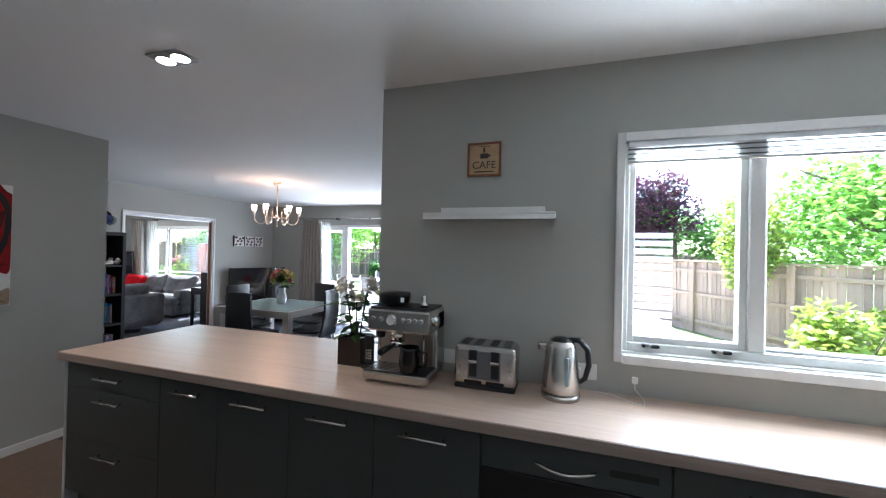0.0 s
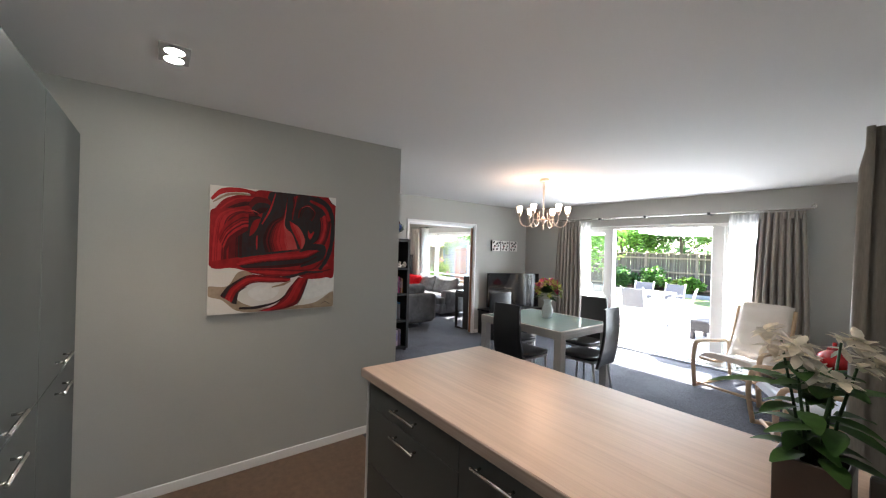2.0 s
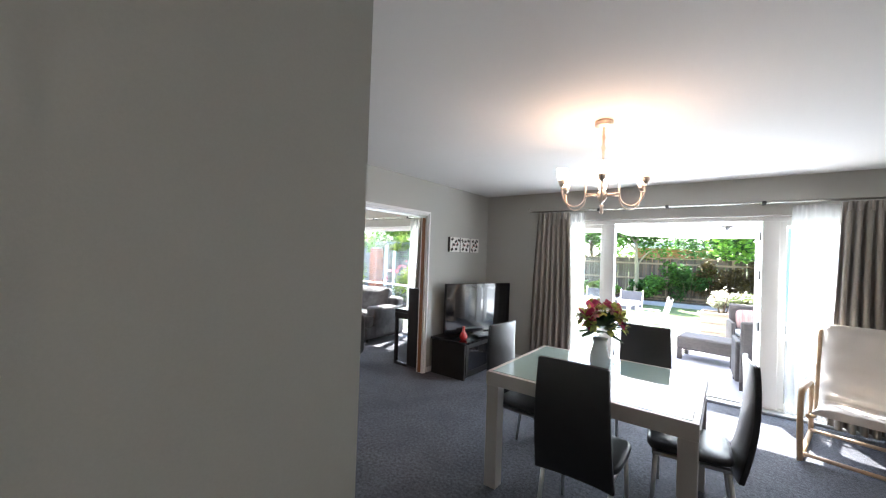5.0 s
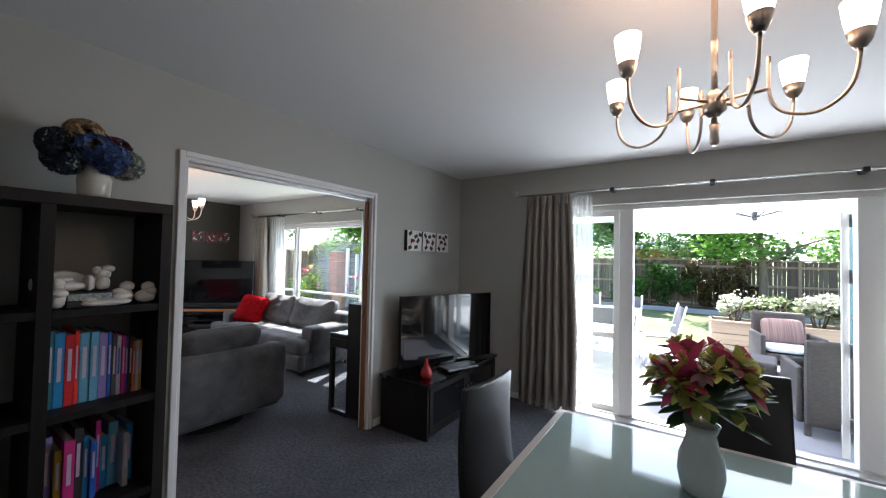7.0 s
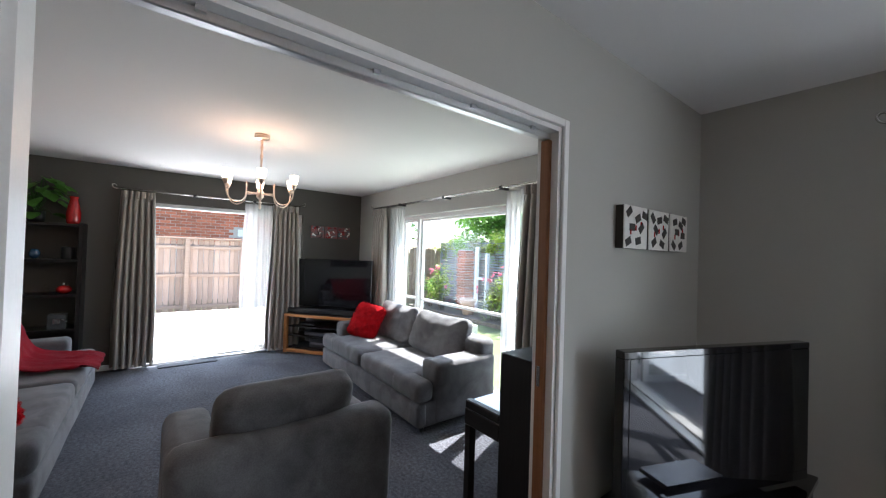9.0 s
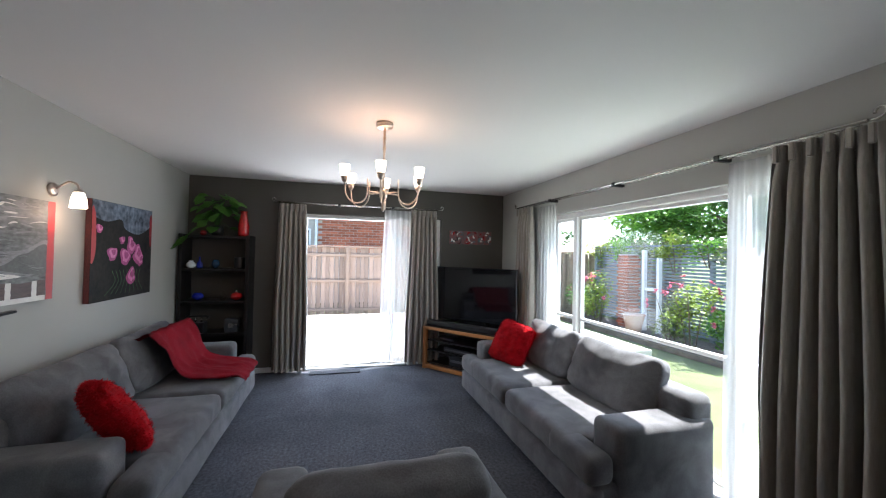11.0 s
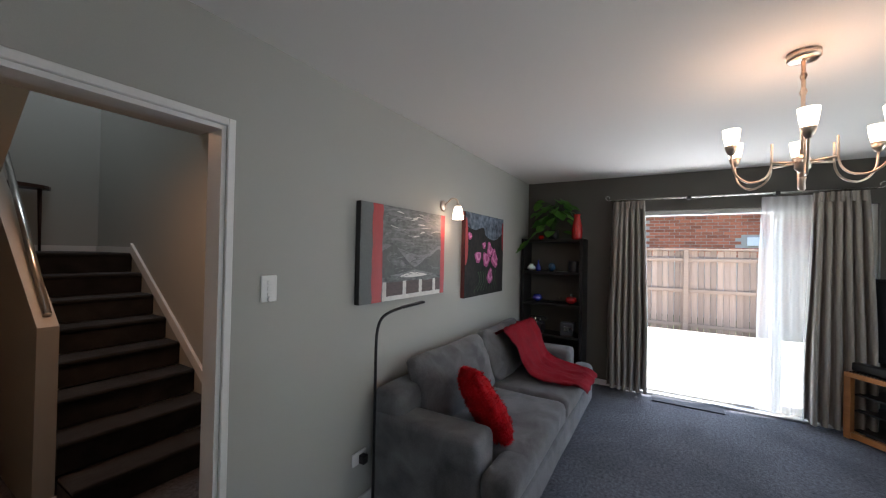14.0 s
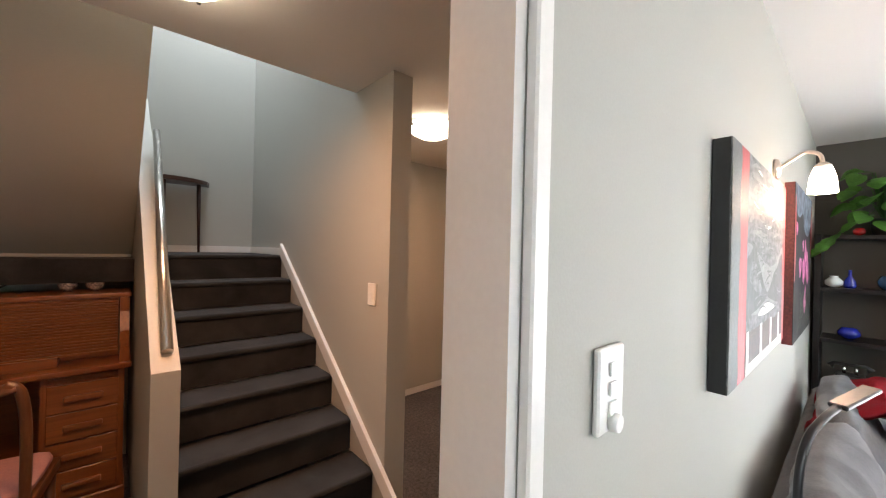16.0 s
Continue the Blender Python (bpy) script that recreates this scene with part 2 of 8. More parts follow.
def blob(bm, c, rx, ry, rz, rough=0.0, sub=2, freq=6.0):
    """A rounded lump."""
    r = bmesh.ops.create_icosphere(bm, subdivisions=sub, radius=1.0)
    for v in r["verts"]:
        k = 1 + rough * noise.noise(Vector(c) * 3 + v.co * freq * 0.3)
        v.co = Vector((c[0] + v.co.x * rx * k, c[1] + v.co.y * ry * k, c[2] + v.co.z * rz * k))
    for f in bm.faces:
        f.smooth = True
    return bm


def cushion_mesh(w, d, h, puff=0.5, n=10, wrinkle=0.006, seed=0.0):
    """A stuffed cushion lying flat, its base at z = 0: soft edges and a few folds."""
    bm = bmesh.new()
    box(bm, -1, 1, -1, 1, -1, 1)
    bmesh.ops.subdivide_edges(bm, edges=bm.edges[:], cuts=n, use_grid_fill=True)
    for v in bm.verts:
        x, y, z = v.co
        p = 6.0
        k = (abs(x) ** p + abs(y) ** p + abs(z) ** p) ** (-1 / p)
        x, y, z = x * k, y * k, z * k
        edge = max(abs(x), abs(y))
        z *= (1 - puff * edge ** 4)
        q = Vector((x * w * 3, y * d * 3, seed))
        z += wrinkle / h * 2 * noise.noise(q * 2.1) + wrinkle / h * noise.noise(q * 6)
        v.co = (x * w / 2, y * d / 2, (z + 1) * h / 2)
    for f in bm.faces:
        f.smooth = True
    return bm


def moved(bm, m):
    bmesh.ops.transform(bm, matrix=m, verts=bm.verts[:])
    return bm


def part(name, bm, material, parent=None, label="", recalc=True):
    me = bpy.data.meshes.new(name)
    if recalc:
        bmesh.ops.recalc_face_normals(bm, faces=bm.faces[:])
    bm.to_mesh(me)
    bm.free()
    me.materials.append(material)
    ob = new(name, me)
    if parent is not None:
        ob.parent = parent
    if label:
        ob["label"] = label
    return ob


def sheet(name, verts, faces, material, parent=None, label="", smooth=False):
    me = bpy.data.meshes.new(name)
    me.from_pydata(verts, [], faces)
    me.materials.append(material)
    if smooth:
        me.polygons.foreach_set("use_smooth", [True] * len(faces))
    ob = new(name, me)
    if parent is not None:
        ob.parent = parent
    if label:
        ob["label"] = label
    return ob


def thing(name, label, category, x=0, y=0, z=0, rz=0, group=""):
    e = new(name)
    e.empty_display_size = 0.1
    e.matrix_basis = pose(x, y, z, 0, 0, rz)
    return tagged(e, label, category, group)


def structure(name, bm, material, label="", category="wall"):
    return tagged(part(name, bm, material), label, category, kind="structure")


def holed(bm, axis, a0, a1, lo, hi, z0, z1, holes):
    """A wall slab between a0 and a1 across axis, from lo to hi along the other, with holes (lo, hi, z0, z1)."""
    cuts = sorted({lo, hi, *[h[0] for h in holes], *[h[1] for h in holes]})
    for c0, c1 in zip(cuts, cuts[1:]):
        spans = [(z0, z1)]
        for h in holes:
            if h[0] <= c0 + 1e-6 and h[1] >= c1 - 1e-6:
                spans = [s for p, q in spans for s in ((p, min(q, h[2])), (max(p, h[3]), q)) if s[1] - s[0] > 1e-5]
        for p, q in spans:
            if axis == "x":
                box(bm, a0, a1, c0, c1, p, q)
            else:
                box(bm, c0, c1, a0, a1, p, q)
    return bm


# ---- structure ----
H = 2.42
NORTH = 6.05      # inner face of the garden wall
structure("floor", boxes((-5.14, 0.0, 1.64, NORTH, -0.1, 0.0), (-5.14, -2.66, 1.3, 1.64, -0.1, 0.0), (-10.06, -5.14, 1.9, NORTH, -0.1, 0.0), (-8.9, -5.14, -2.2, 1.9, -0.1, 0.0), (-5.14, -2.9, -2.2, 1.3, -0.1, 0.0)), CARPET, "dark grey cut pile carpet through the living rooms", "floor")
structure("floor_kitchen", boxes((-2.78, 3.4, -3.0, 1.3, -0.1, 0.002), (-2.66, 0.0, 1.3, 1.64, -0.1, 0.002)), KFLOOR, "brown speckled kitchen floor", "floor")
structure("ceiling", boxes((-2.84, 3.5, -3.1, 1.36, H, H + 0.1), (-5.14, 0.1, 1.36, NORTH, H, H + 0.1), (-10.2, -5.14, 1.91, NORTH, H, H + 0.1), (-8.9, -2.84, 0.23, 1.36, H, H + 0.1), (-8.9, -5.14, 1.36, 1.91, H, H + 0.1), (-8.9, -6.96, -2.2, 0.23, H, H + 0.1)), CEIL, "smooth off-white painted ceiling", "ceiling")

bm = bmesh.new()
holed(bm, "y", 1.3, 1.44, 0.0, 3.5, 0, H, [(1.225, 3.0, 1.09, 2.045)])
structure("wall_kitchen_window", bm, WALL, "grey painted wall with the kitchen window")
structure("wall_dining_east", boxes((0.0, 0.14, 1.44, NORTH, 0, H)), WALL, "grey painted wall")
structure("wall_partition", boxes((-2.92, -2.784, -3.1, 1.605, 0, H)), WALL, "grey painted partition wall behind the red painting")
structure("wall_kitchen_back", boxes((-2.784, 3.5, -3.1, -2.98, 0, H), (3.4, 3.5, -2.98, 1.3, 0, H)), WALL, "grey painted wall")
bm = bmesh.new()
holed(bm, "y", NORTH, NORTH + 0.2, -10.2, 0.14, 0, H, [(-4.1, -0.95, 0.0, 2.02), (-8.85, -6.0, 0.0, 2.0)])
structure("wall_north", bm, WALL, "grey painted wall with garden doors and the lounge window")
bm = bmesh.new()
holed(bm, "x", -5.19, -5.09, 1.3, NORTH, 0, H, [(3.15, 4.60, 0, 2.0)])
structure("wall_lounge_divider", bm, WALL, "pale grey painted wall with a wide doorway")
structure("wall_dining_south", boxes((-5.09, -2.92, 1.2, 1.3, 0, H)), WALL, "grey painted wall")
bm = bmesh.new()
holed(bm, "y", 1.86, 1.96, -10.06, -5.19, 0, H, [(-6.175, -5.28, 0, 2.0)])
structure("wall_lounge_south", bm, WALL, "pale grey painted wall with a doorway to the stairs")
bm = bmesh.new()
holed(bm, "x", -10.2, -10.06, 1.86, NORTH, 0, H, [(3.25, 5.10, 0.0, 2.02)])
structure("wall_lounge_west", bm, WALL_DARK, "dark olive grey feature wall")
# ---- trim, windows, doors, curtains ----
def skirt(x0, x1, y0, y1):
    return tagged(part("baseboard", boxes((x0, x1, y0, y1, 0.0, 0.065), bev=0.004), TRIM), "low white painted skirting along the wall", "baseboard", kind="structure")


skirt(-2.784, -2.772, -0.42, 1.605)
skirt(-5.09, -5.078, 4.65, NORTH)
skirt(-5.078, -4.1, NORTH - 0.012, NORTH)
skirt(-0.95, 0, NORTH - 0.012, NORTH)
skirt(-10.06, -6.24, 1.96, 1.972)
skirt(-10.06, -10.048, 1.972, 3.2)
skirt(-10.06, -10.048, 5.12, NORTH)
skirt(-6.0, -5.19, NORTH - 0.012, NORTH)
skirt(-5.09, -5.078, 1.3, 3.1)


def casing(name, axis, a, b, lo, hi, top, label):
    """White boards round a doorway through a wall between faces a and b, with the lining of the opening."""
    e = tagged(new(name), label, "door frame", kind="structure")
    w, d = 0.03, 0.016
    for face, s in ((a, -1), (b, 1)):
        f0, f1 = sorted((face, face + s * d))
        for nm, r in (("casing", (lo - w, lo, f0, f1, 0, top + w)), ("casing", (hi, hi + w, f0, f1, 0, top + w)), ("head_casing", (lo, hi, f0, f1, top, top + w))):
            x0, x1, y0, y1, z0, z1 = r
            part(nm, boxes((y0, y1, x0, x1, z0, z1) if axis == "x" else r, bev=0.003), TRIM, e)
    f0, f1 = sorted((a, b))
    for nm, r in (("lining", (lo, lo + 0.018, f0, f1, 0, top)), ("lining", (hi - 0.018, hi, f0, f1, 0, top)), ("lining", (lo + 0.018, hi - 0.018, f0, f1, top - 0.018, top))):
        x0, x1, y0, y1, z0, z1 = r
        part(nm, boxes((y0, y1, x0, x1, z0, z1) if axis == "x" else r), TRIM, e)
    return e


RIMU = grain("red_brown_timber", (0.30, 0.13, 0.055), (0.20, 0.08, 0.03), "z", 0.35, 25.0)
ALU = mat("aluminium", (0.6, 0.6, 0.6), 0.35, 1.0, var=0.05, bump=0.02)
c1 = casing("door_1", "x", -5.19, -5.09, 3.15, 4.60, 2.0, "white door frame of the wide doorway")
part("sliding_track", boxes((-5.155, -5.125, 3.17, 4.58, 1.955, 1.981), bev=0.003), ALU, c1, "aluminium sliding door track")
part("track_bracket", boxes(*[(-5.165, -5.115, y, y + 0.02, 1.97, 1.9818) for y in (3.4, 3.8, 4.15, 4.45)]), ALU, c1)
pd = part("pocket_door_edge", boxes((-5.162, -5.122, 4.563, 4.595, 0.01, 1.955), bev=0.003), RIMU, c1, "varnished red-brown edge of a sliding door in its pocket")
part("latch", boxes((-5.150, -5.134, 4.559, 4.563, 0.98, 1.06), bev=0.001), STEEL, pd)
c2 = casing("door_2", "y", 1.86, 1.96, -6.175, -5.28, 2.0, "white door frame to the stair hall")
part("latch", lathe(bmesh.new(), [(0.028, 0), (0.028, 0.006), (0.02, 0.009)], 16), BLACK, c2).matrix_basis = pose(-6.172, 1.91, 0.98, 0, 90, 0)
part("stop_bead", boxes((-6.172, -6.16, 1.895, 1.925, 0, 1.981)), TRIM, c2)


def sash(parent, axis, at, lo, hi, z0, z1, w=0.055, t=0.045, transom=None, glass=True, name="sash"):
    """A glazed frame standing in the plane at across axis."""
    def r(l, h, p, q):
        return (at - t / 2, at + t / 2, l, h, p, q) if axis == "x" else (l, h, at - t / 2, at + t / 2, p, q)
    rows = [r(lo, lo + w, z0, z1), r(hi - w, hi, z0, z1), r(lo + w, hi - w, z0, z0 + w), r(lo + w, hi - w, z1 - w, z1)]
    if transom:
        rows.append(r(lo + w, hi - w, transom, transom + w))
    s = part(name, boxes(*rows, bev=0.003), FRAME, parent)
    if glass:
        gz = [(z0 + w, transom), (transom + w, z1 - w)] if transom else [(z0 + w, z1 - w)]
        for p, q in gz:
            g = part("pane", boxes((at - 0.003, at + 0.003, lo + w, hi - w, p, q) if axis == "x" else (lo + w, hi - w, at - 0.003, at + 0.003, p, q)), GLASS, s)
            g.visible_shadow = False
    return s


def window(name, axis, at, face, lo, hi, z0, z1, label, w=0.05):
    e = tagged(new(name), label, "window", kind="structure")
    a0, a1 = sorted((at - 0.05, at + 0.05))
    def r(l, h, b0, b1, p, q):
        return (b0, b1, l, h, p, q) if axis == "x" else (l, h, b0, b1, p, q)
    part("window_frame", boxes(r(lo, lo + w, a0, a1, z0, z1), r(hi - w, hi, a0, a1, z0, z1), r(lo + w, hi - w, a0, a1, z0, z0 + 0.045), r(lo + w, hi - w, a0, a1, z1 - w, z1), bev=0.003), FRAME, e)
    return e


# garden doors of the dining room
w1 = window("window_1", "y", 6.17, NORTH, -4.1, -0.95, 0.0, 2.02, "white framed garden doors standing open")
part("mullion", boxes((-3.36, -3.24, 6.12, 6.22, 0.045, 1.97), bev=0.004), FRAME, w1)
part("mullion", boxes((-1.80, -1.66, 6.12, 6.22, 0.045, 1.97), bev=0.004), FRAME, w1)
sash(w1, "y", 6.18, -4.05, -3.36, 0.045, 1.97, transom=0.74)
sash(w1, "y", 6.18, -1.66, -1.0, 0.045, 1.97, transom=0.74)
part("threshold", boxes((-4.1, -0.95, 6.02, 6.30, 0.001, 0.03), bev=0.006), ALU, w1, "aluminium threshold")


def leaf(px, py, rz, w, hinge_side):
    d = thing("garden_door", "white glazed door leaf folded open to the patio", "door", px, py, 0.05, rz, "garden door leaves")
    f = sash(d, "y", 0, 0.0, w, 0.0, 1.9, w=0.075, t=0.042, transom=0.72, name="leaf")
    for z in (0.2, 0.75, 1.3, 1.72):
        part("hinge", rods(((-0.012, -0.03, z), (-0.012, -0.03, z + 0.10), 0.011), n=8), BLACK, d)
    part("handle", tube(bmesh.new(), [(w - 0.04, -0.02, 0.98), (w - 0.04, -0.06, 0.98), (w - 0.14, -0.06, 0.98)], 0.009, 8), STEEL, d)
    return d


leaf(-1.83, 6.26, 77, 0.70, 1)
leaf(-3.27, 6.27, 172, 0.70, 1)

# lounge window
w2 = window("window_2", "y", 6.17, NORTH, -8.85, -6.0, 0.0, 2.0, "wide white framed lounge window with a low transom")
for lo, hi in ((-8.80, -8.42), (-8.36, -6.78), (-6.72, -6.05)):
    sash(w2, "y", 6.18, lo, hi, 0.045, 1.95, w=0.03, transom=0.86)
for x in (-8.42, -6.78):
    part("mullion", boxes((x, x + 0.06, 6.12, 6.22, 0.045, 1.95), bev=0.003), FRAME, w2)
part("window_sill", boxes((-8.85, -6.0, 6.03, 6.119, 0.001, 0.05), bev=0.004), TRIM, w2)

# lounge sliding door
w3 = window("window_3", "x", -10.16, -10.06, 3.25, 5.10, 0.0, 2.02, "white framed sliding door slid open to the side yard")
sash(w3, "x", -10.15, 4.42, 5.05, 0.045, 1.97, w=0.055)
sash(w3, "x", -10.19, 4.40, 5.03, 0.045, 1.97, w=0.055)
part("threshold", boxes((-10.24, -10.02, 3.25, 5.10, 0.001, 0.026), bev=0.005), ALU, w3)

# kitchen window
w4 = window("window_4", "y", 1.38, 1.3, 1.225, 3.0, 1.09, 2.045, "white framed kitchen window over the bench", w=0.026)
for r in ((1.19, 1.225, 1.284, 1.3, 1.05, 2.085), (1.225, 3.0, 1.284, 1.3, 2.045, 2.085), (1.225, 3.0, 1.26, 1.3, 1.05, 1.09)):
    part("architrave", boxes(r, bev=0.003), TRIM, w4)
part("window_sill", boxes((1.225, 3.0, 1.3, 1.329, 1.09, 1.098)), TRIM, w4)
part("mullion", boxes((1.712, 1.772, 1.335, 1.425, 1.135, 2.019), bev=0.004), FRAME, w4)
sash(w4, "y", 1.375, 1.251, 1.712, 1.135, 2.019, w=0.028)
sash(w4, "y", 1.385, 1.772, 2.974, 1.135, 2.019, w=0.014)
for x in (1.31, 1.58):
    lt = part("window_latch", boxes((x, x + 0.07, 1.31, 1.35, 1.12, 1.134), bev=0.003), BLACK, w4)
    part("lever", boxes((x + 0.01, x + 0.035, 1.30, 1.31, 1.122, 1.138), bev=0.003), STEEL, lt)

# raised blind
bl = thing("window_blind", "raised aluminium slat blind under the head of the kitchen window", "blind", 2.11, 1.312, 1.945)
part("headrail", boxes((-0.87, 0.87, -0.012, 0.012, 0.075, 0.105), bev=0.002), ALU, bl)
part("bottom_rail", boxes((-0.87, 0.87, -0.011, 0.011, 0.0, 0.012), bev=0.002), STEEL, bl)
for k in range(8):
    part("slat", boxes((-0.87, 0.87, -0.012, 0.012, 0.015 + k * 0.007, 0.018 + k * 0.007)), BLACK if k % 3 == 1 else ALU, bl)


def curtain_cloth():
    m = mat("taupe_curtain", (0.29, 0.26, 0.222), 0.42, var=0.18, scale=4, fine=180, bump=0.12, stretch=(1, 1, 0.12), sheen=0.3)
    n, l = m.node_tree.nodes, m.node_tree.links
    b = n["Principled BSDF"]
    src = b.inputs["Base Color"].links[0].from_socket
    tc, br, mx = n.new("ShaderNodeTexCoord"), n.new("ShaderNodeTexBrick"), n.new("ShaderNodeMix")
    mp = n.new("ShaderNodeMapping")
    mp.inputs["Rotation"].default_value = (radians(90), 0, 0)
    l.new(tc.outputs["Object"], mp.inputs[0])
    l.new(mp.outputs[0], br.inputs["Vector"])
    br.inputs["Scale"].default_value, br.inputs["Mortar Size"].default_value = 1.0, 0.045
    br.inputs["Brick Width"].default_value, br.inputs["Row Height"].default_value = 0.085, 0.13
    br.inputs["Color1"].default_value, br.inputs["Color2"].default_value, br.inputs["Mortar"].default_value = (0, 0, 0, 1), (1, 1, 1, 1), (0, 0, 0, 1)
    br.inputs["Bias"].default_value = -0.15
    mx.data_type = "RGBA"
    l.new(br.outputs["Color"], mx.inputs[0])
    l.new(src, mx.inputs[6])
    mx.inputs[7].default_value = (0.62, 0.59, 0.54, 1)
    l.new(mx.outputs[2], b.inputs["Base Color"])
    return m


CURTAIN = curtain_cloth()
SHEER = sheer("sheer_voile", (0.91, 0.91, 0.91), 0.64)


def drape(parent, name, w, h, folds, depth, material, seed, thick=0.006, gather=0.75, wide=1.0):
    """Hanging cloth: pleated tight at the top, looser at the foot. Spans x = -w/2..w/2 and hangs from z = 0 down to -h."""
    nx, nz = folds * 10, 22
    front, back = [], []
    for k in range(nz + 1):
        s = k / nz
        sc = gather + (wide - gather) * min(1, s * 1.6) ** 0.8
        for i in range(nx + 1):
            u = i / nx
            ph = 2 * math.pi * folds * u + 0.7 * noise.noise(Vector((u * 3, s * 1.3, seed)))
            amp = depth * (0.55 + 0.45 * s) * (1 + 0.4 * noise.noise(Vector((u * 5, s, seed + 7))))
            if s < 0.05:
                amp *= 0.6
            x = (u - 0.5) * w * sc + -1 * 0.16 * depth * math.sin(2 * ph) + 0.02 * s * noise.noise(Vector((u * 2, s * 2, seed + 3)))
            y = amp * math.sin(ph)
            front.append((x, y, -h * s))
            back.append((x, y + thick, -h * s))
    n = len(front)
    row = nx + 1
    faces = []
    for k in range(nz):
        for i in range(nx):
            a = k * row + i
            faces.append((a, a + 1, a + row + 1, a + row))
            if thick:
                faces.append((n + a, n + a + row, n + a + row + 1, n + a + 1))
    return sheet(name, front + (back if thick else []), faces, material, parent, smooth=True)


def curtain(x, y, rz, w, h, folds, seed, label, z=2.12):
    e = thing("curtain", label, "curtain", x, y, z, rz, "taupe curtains")
    drape(e, "cloth", w, h, folds + 1, 0.07, CURTAIN, seed, gather=0.84, wide=1.1)
    for k in range(folds):
        c = (k + 0.5) / folds * w * 0.84 - w * 0.42
        part("pleat", boxes((c - 0.012, c + 0.012, -0.05, -0.03, -0.09, 0.0), bev=0.004), CURTAIN, e)
    return e


def sheer_curtain(x, y, rz, w, h, folds, seed, z=2.11):
    e = thing("sheer_curtain", "white see-through voile curtain drawn to one side", "curtain", x, y, z, rz, "sheer curtains")
    drape(e, "cloth", w, h, folds, 0.022, SHEER, seed, thick=0.0, gather=0.9, wide=1.05)
    return e


def curtain_rod(x, y, z, rz, half, brackets):
    e = thing("curtain_rod", "thin brushed steel curtain rod with curled ends", "curtain rod", x, y, z, rz, "curtain rods")
    part("pole", rods(((-half, 0, 0), (half, 0, 0), 0.009), n=10), STEEL, e)
    part("second_pole", rods(((-half + 0.05, 0.06, 0.0), (half - 0.05, 0.06, 0.0), 0.006), n=8), STEEL, e)
    for s in (-1, 1):
        pts = [(s * (half + 0.05 * (1 - math.cos(a)) * 0.1 + 0.03 + 0.03 * math.sin(a) * (1 - a / 9)), 0, 0.03 - 0.03 * math.cos(a) * (1 - a / 9) - 0.0) for a in [k * 0.45 for k in range(13)]]
        part("curled_end", tube(bmesh.new(), [(s * half, 0, 0)] + pts, 0.006, 6), STEEL, e)
    for b in brackets:
        part("bracket", boxes((b - 0.018, b + 0.018, -0.012, 0.10, -0.02, 0.016), bev=0.004), BLACK, e)
    return e


curtain_rod(-2.55, 5.95, 2.145, 0, 1.75, (-0.85, -0.1, 0.75))
curtain_rod(-7.72, 5.95, 2.15, 0, 1.68, (-0.9, 0.1, 1.0))
curtain_rod(-9.96, 4.0, 2.14, 90, 1.04, (-0.3, 0.4))
curtain(-3.98, 5.93, 0, 0.52, 2.08, 6, 1.0, "taupe patterned curtain drawn back beside the garden doors")
curtain(-1.04, 5.93, 0, 0.50, 2.08, 6, 2.0, "taupe patterned curtain drawn back beside the garden doors")
sheer_curtain(-3.69, 6.00, 0, 0.24, 2.05, 5, 3.0)
sheer_curtain(-1.42, 6.00, 0, 0.36, 2.05, 5, 4.0)
curtain(-9.14, 5.93, 0, 0.42, 2.09, 5, 5.0, "taupe patterned curtain drawn back beside the lounge window")
curtain(-6.18, 5.93, 0, 0.52, 2.09, 6, 6.0, "taupe patterned curtain drawn back beside the lounge window")
sheer_curtain(-8.75, 6.0, 0, 0.44, 2.05, 6, 7.0)
sheer_curtain(-6.53, 6.0, 0, 0.34, 2.05, 5, 8.0)
curtain(-0.10, 2.62, 90, 0.5, 2.09, 6, 12.0, "taupe patterned curtain hanging on the dining wall", z=2.15)
curtain(-9.95, 3.14, 90, 0.36, 2.08, 5, 9.0, "taupe patterned curtain drawn back beside the sliding door")
curtain(-9.95, 4.82, 90, 0.40, 2.08, 5, 10.0, "taupe patterned curtain drawn back beside the sliding door")
sheer_curtain(-10.0, 4.47, 90, 0.40, 2.05, 5, 11.0)

# ---- kitchen ----
BT = 0.905
wt = thing("worktop", "pale wood-look laminate worktop on the dark cabinets", "worktop")
part("slab", boxes((-1.785, 0.0, 0.815, 1.675, BT - 0.045, BT)), BENCH, wt)
part("slab", boxes((0.0003, 3.4, 0.815, 1.298, BT - 0.045, BT)), BENCH, wt)
part("edge_strip", boxes((-1.785, 3.4, 0.808, 0.8148, BT - 0.045, BT - 0.001), bev=0.002), BENCH_EDGE, wt, "striped wood-look front edge")
part("edge_strip", boxes((-1.792, -1.7852, 0.808, 1.675, BT - 0.045, BT - 0.001), bev=0.002), BENCH_EDGE, wt, "striped wood-look end edge")
tagged(part("plinth", boxes((-1.74, 3.4, 0.90, 0.915, 0.002, 0.10)), CAB), "recessed dark plinth under the cabinets", "plinth")
tagged(part("cabinet_end_panel", boxes((-1.775, -1.757, 0.84, 1.62, 0.002, BT - 0.046), bev=0.001), CAB_END), "pale end panel of the kitchen peninsula", "panel")
tagged(part("cabinet_back_panel", boxes((-1.756, -0.002, 1.60, 1.618, 0.002, BT - 0.046)), CAB), "dark back panel of the kitchen peninsula", "panel")


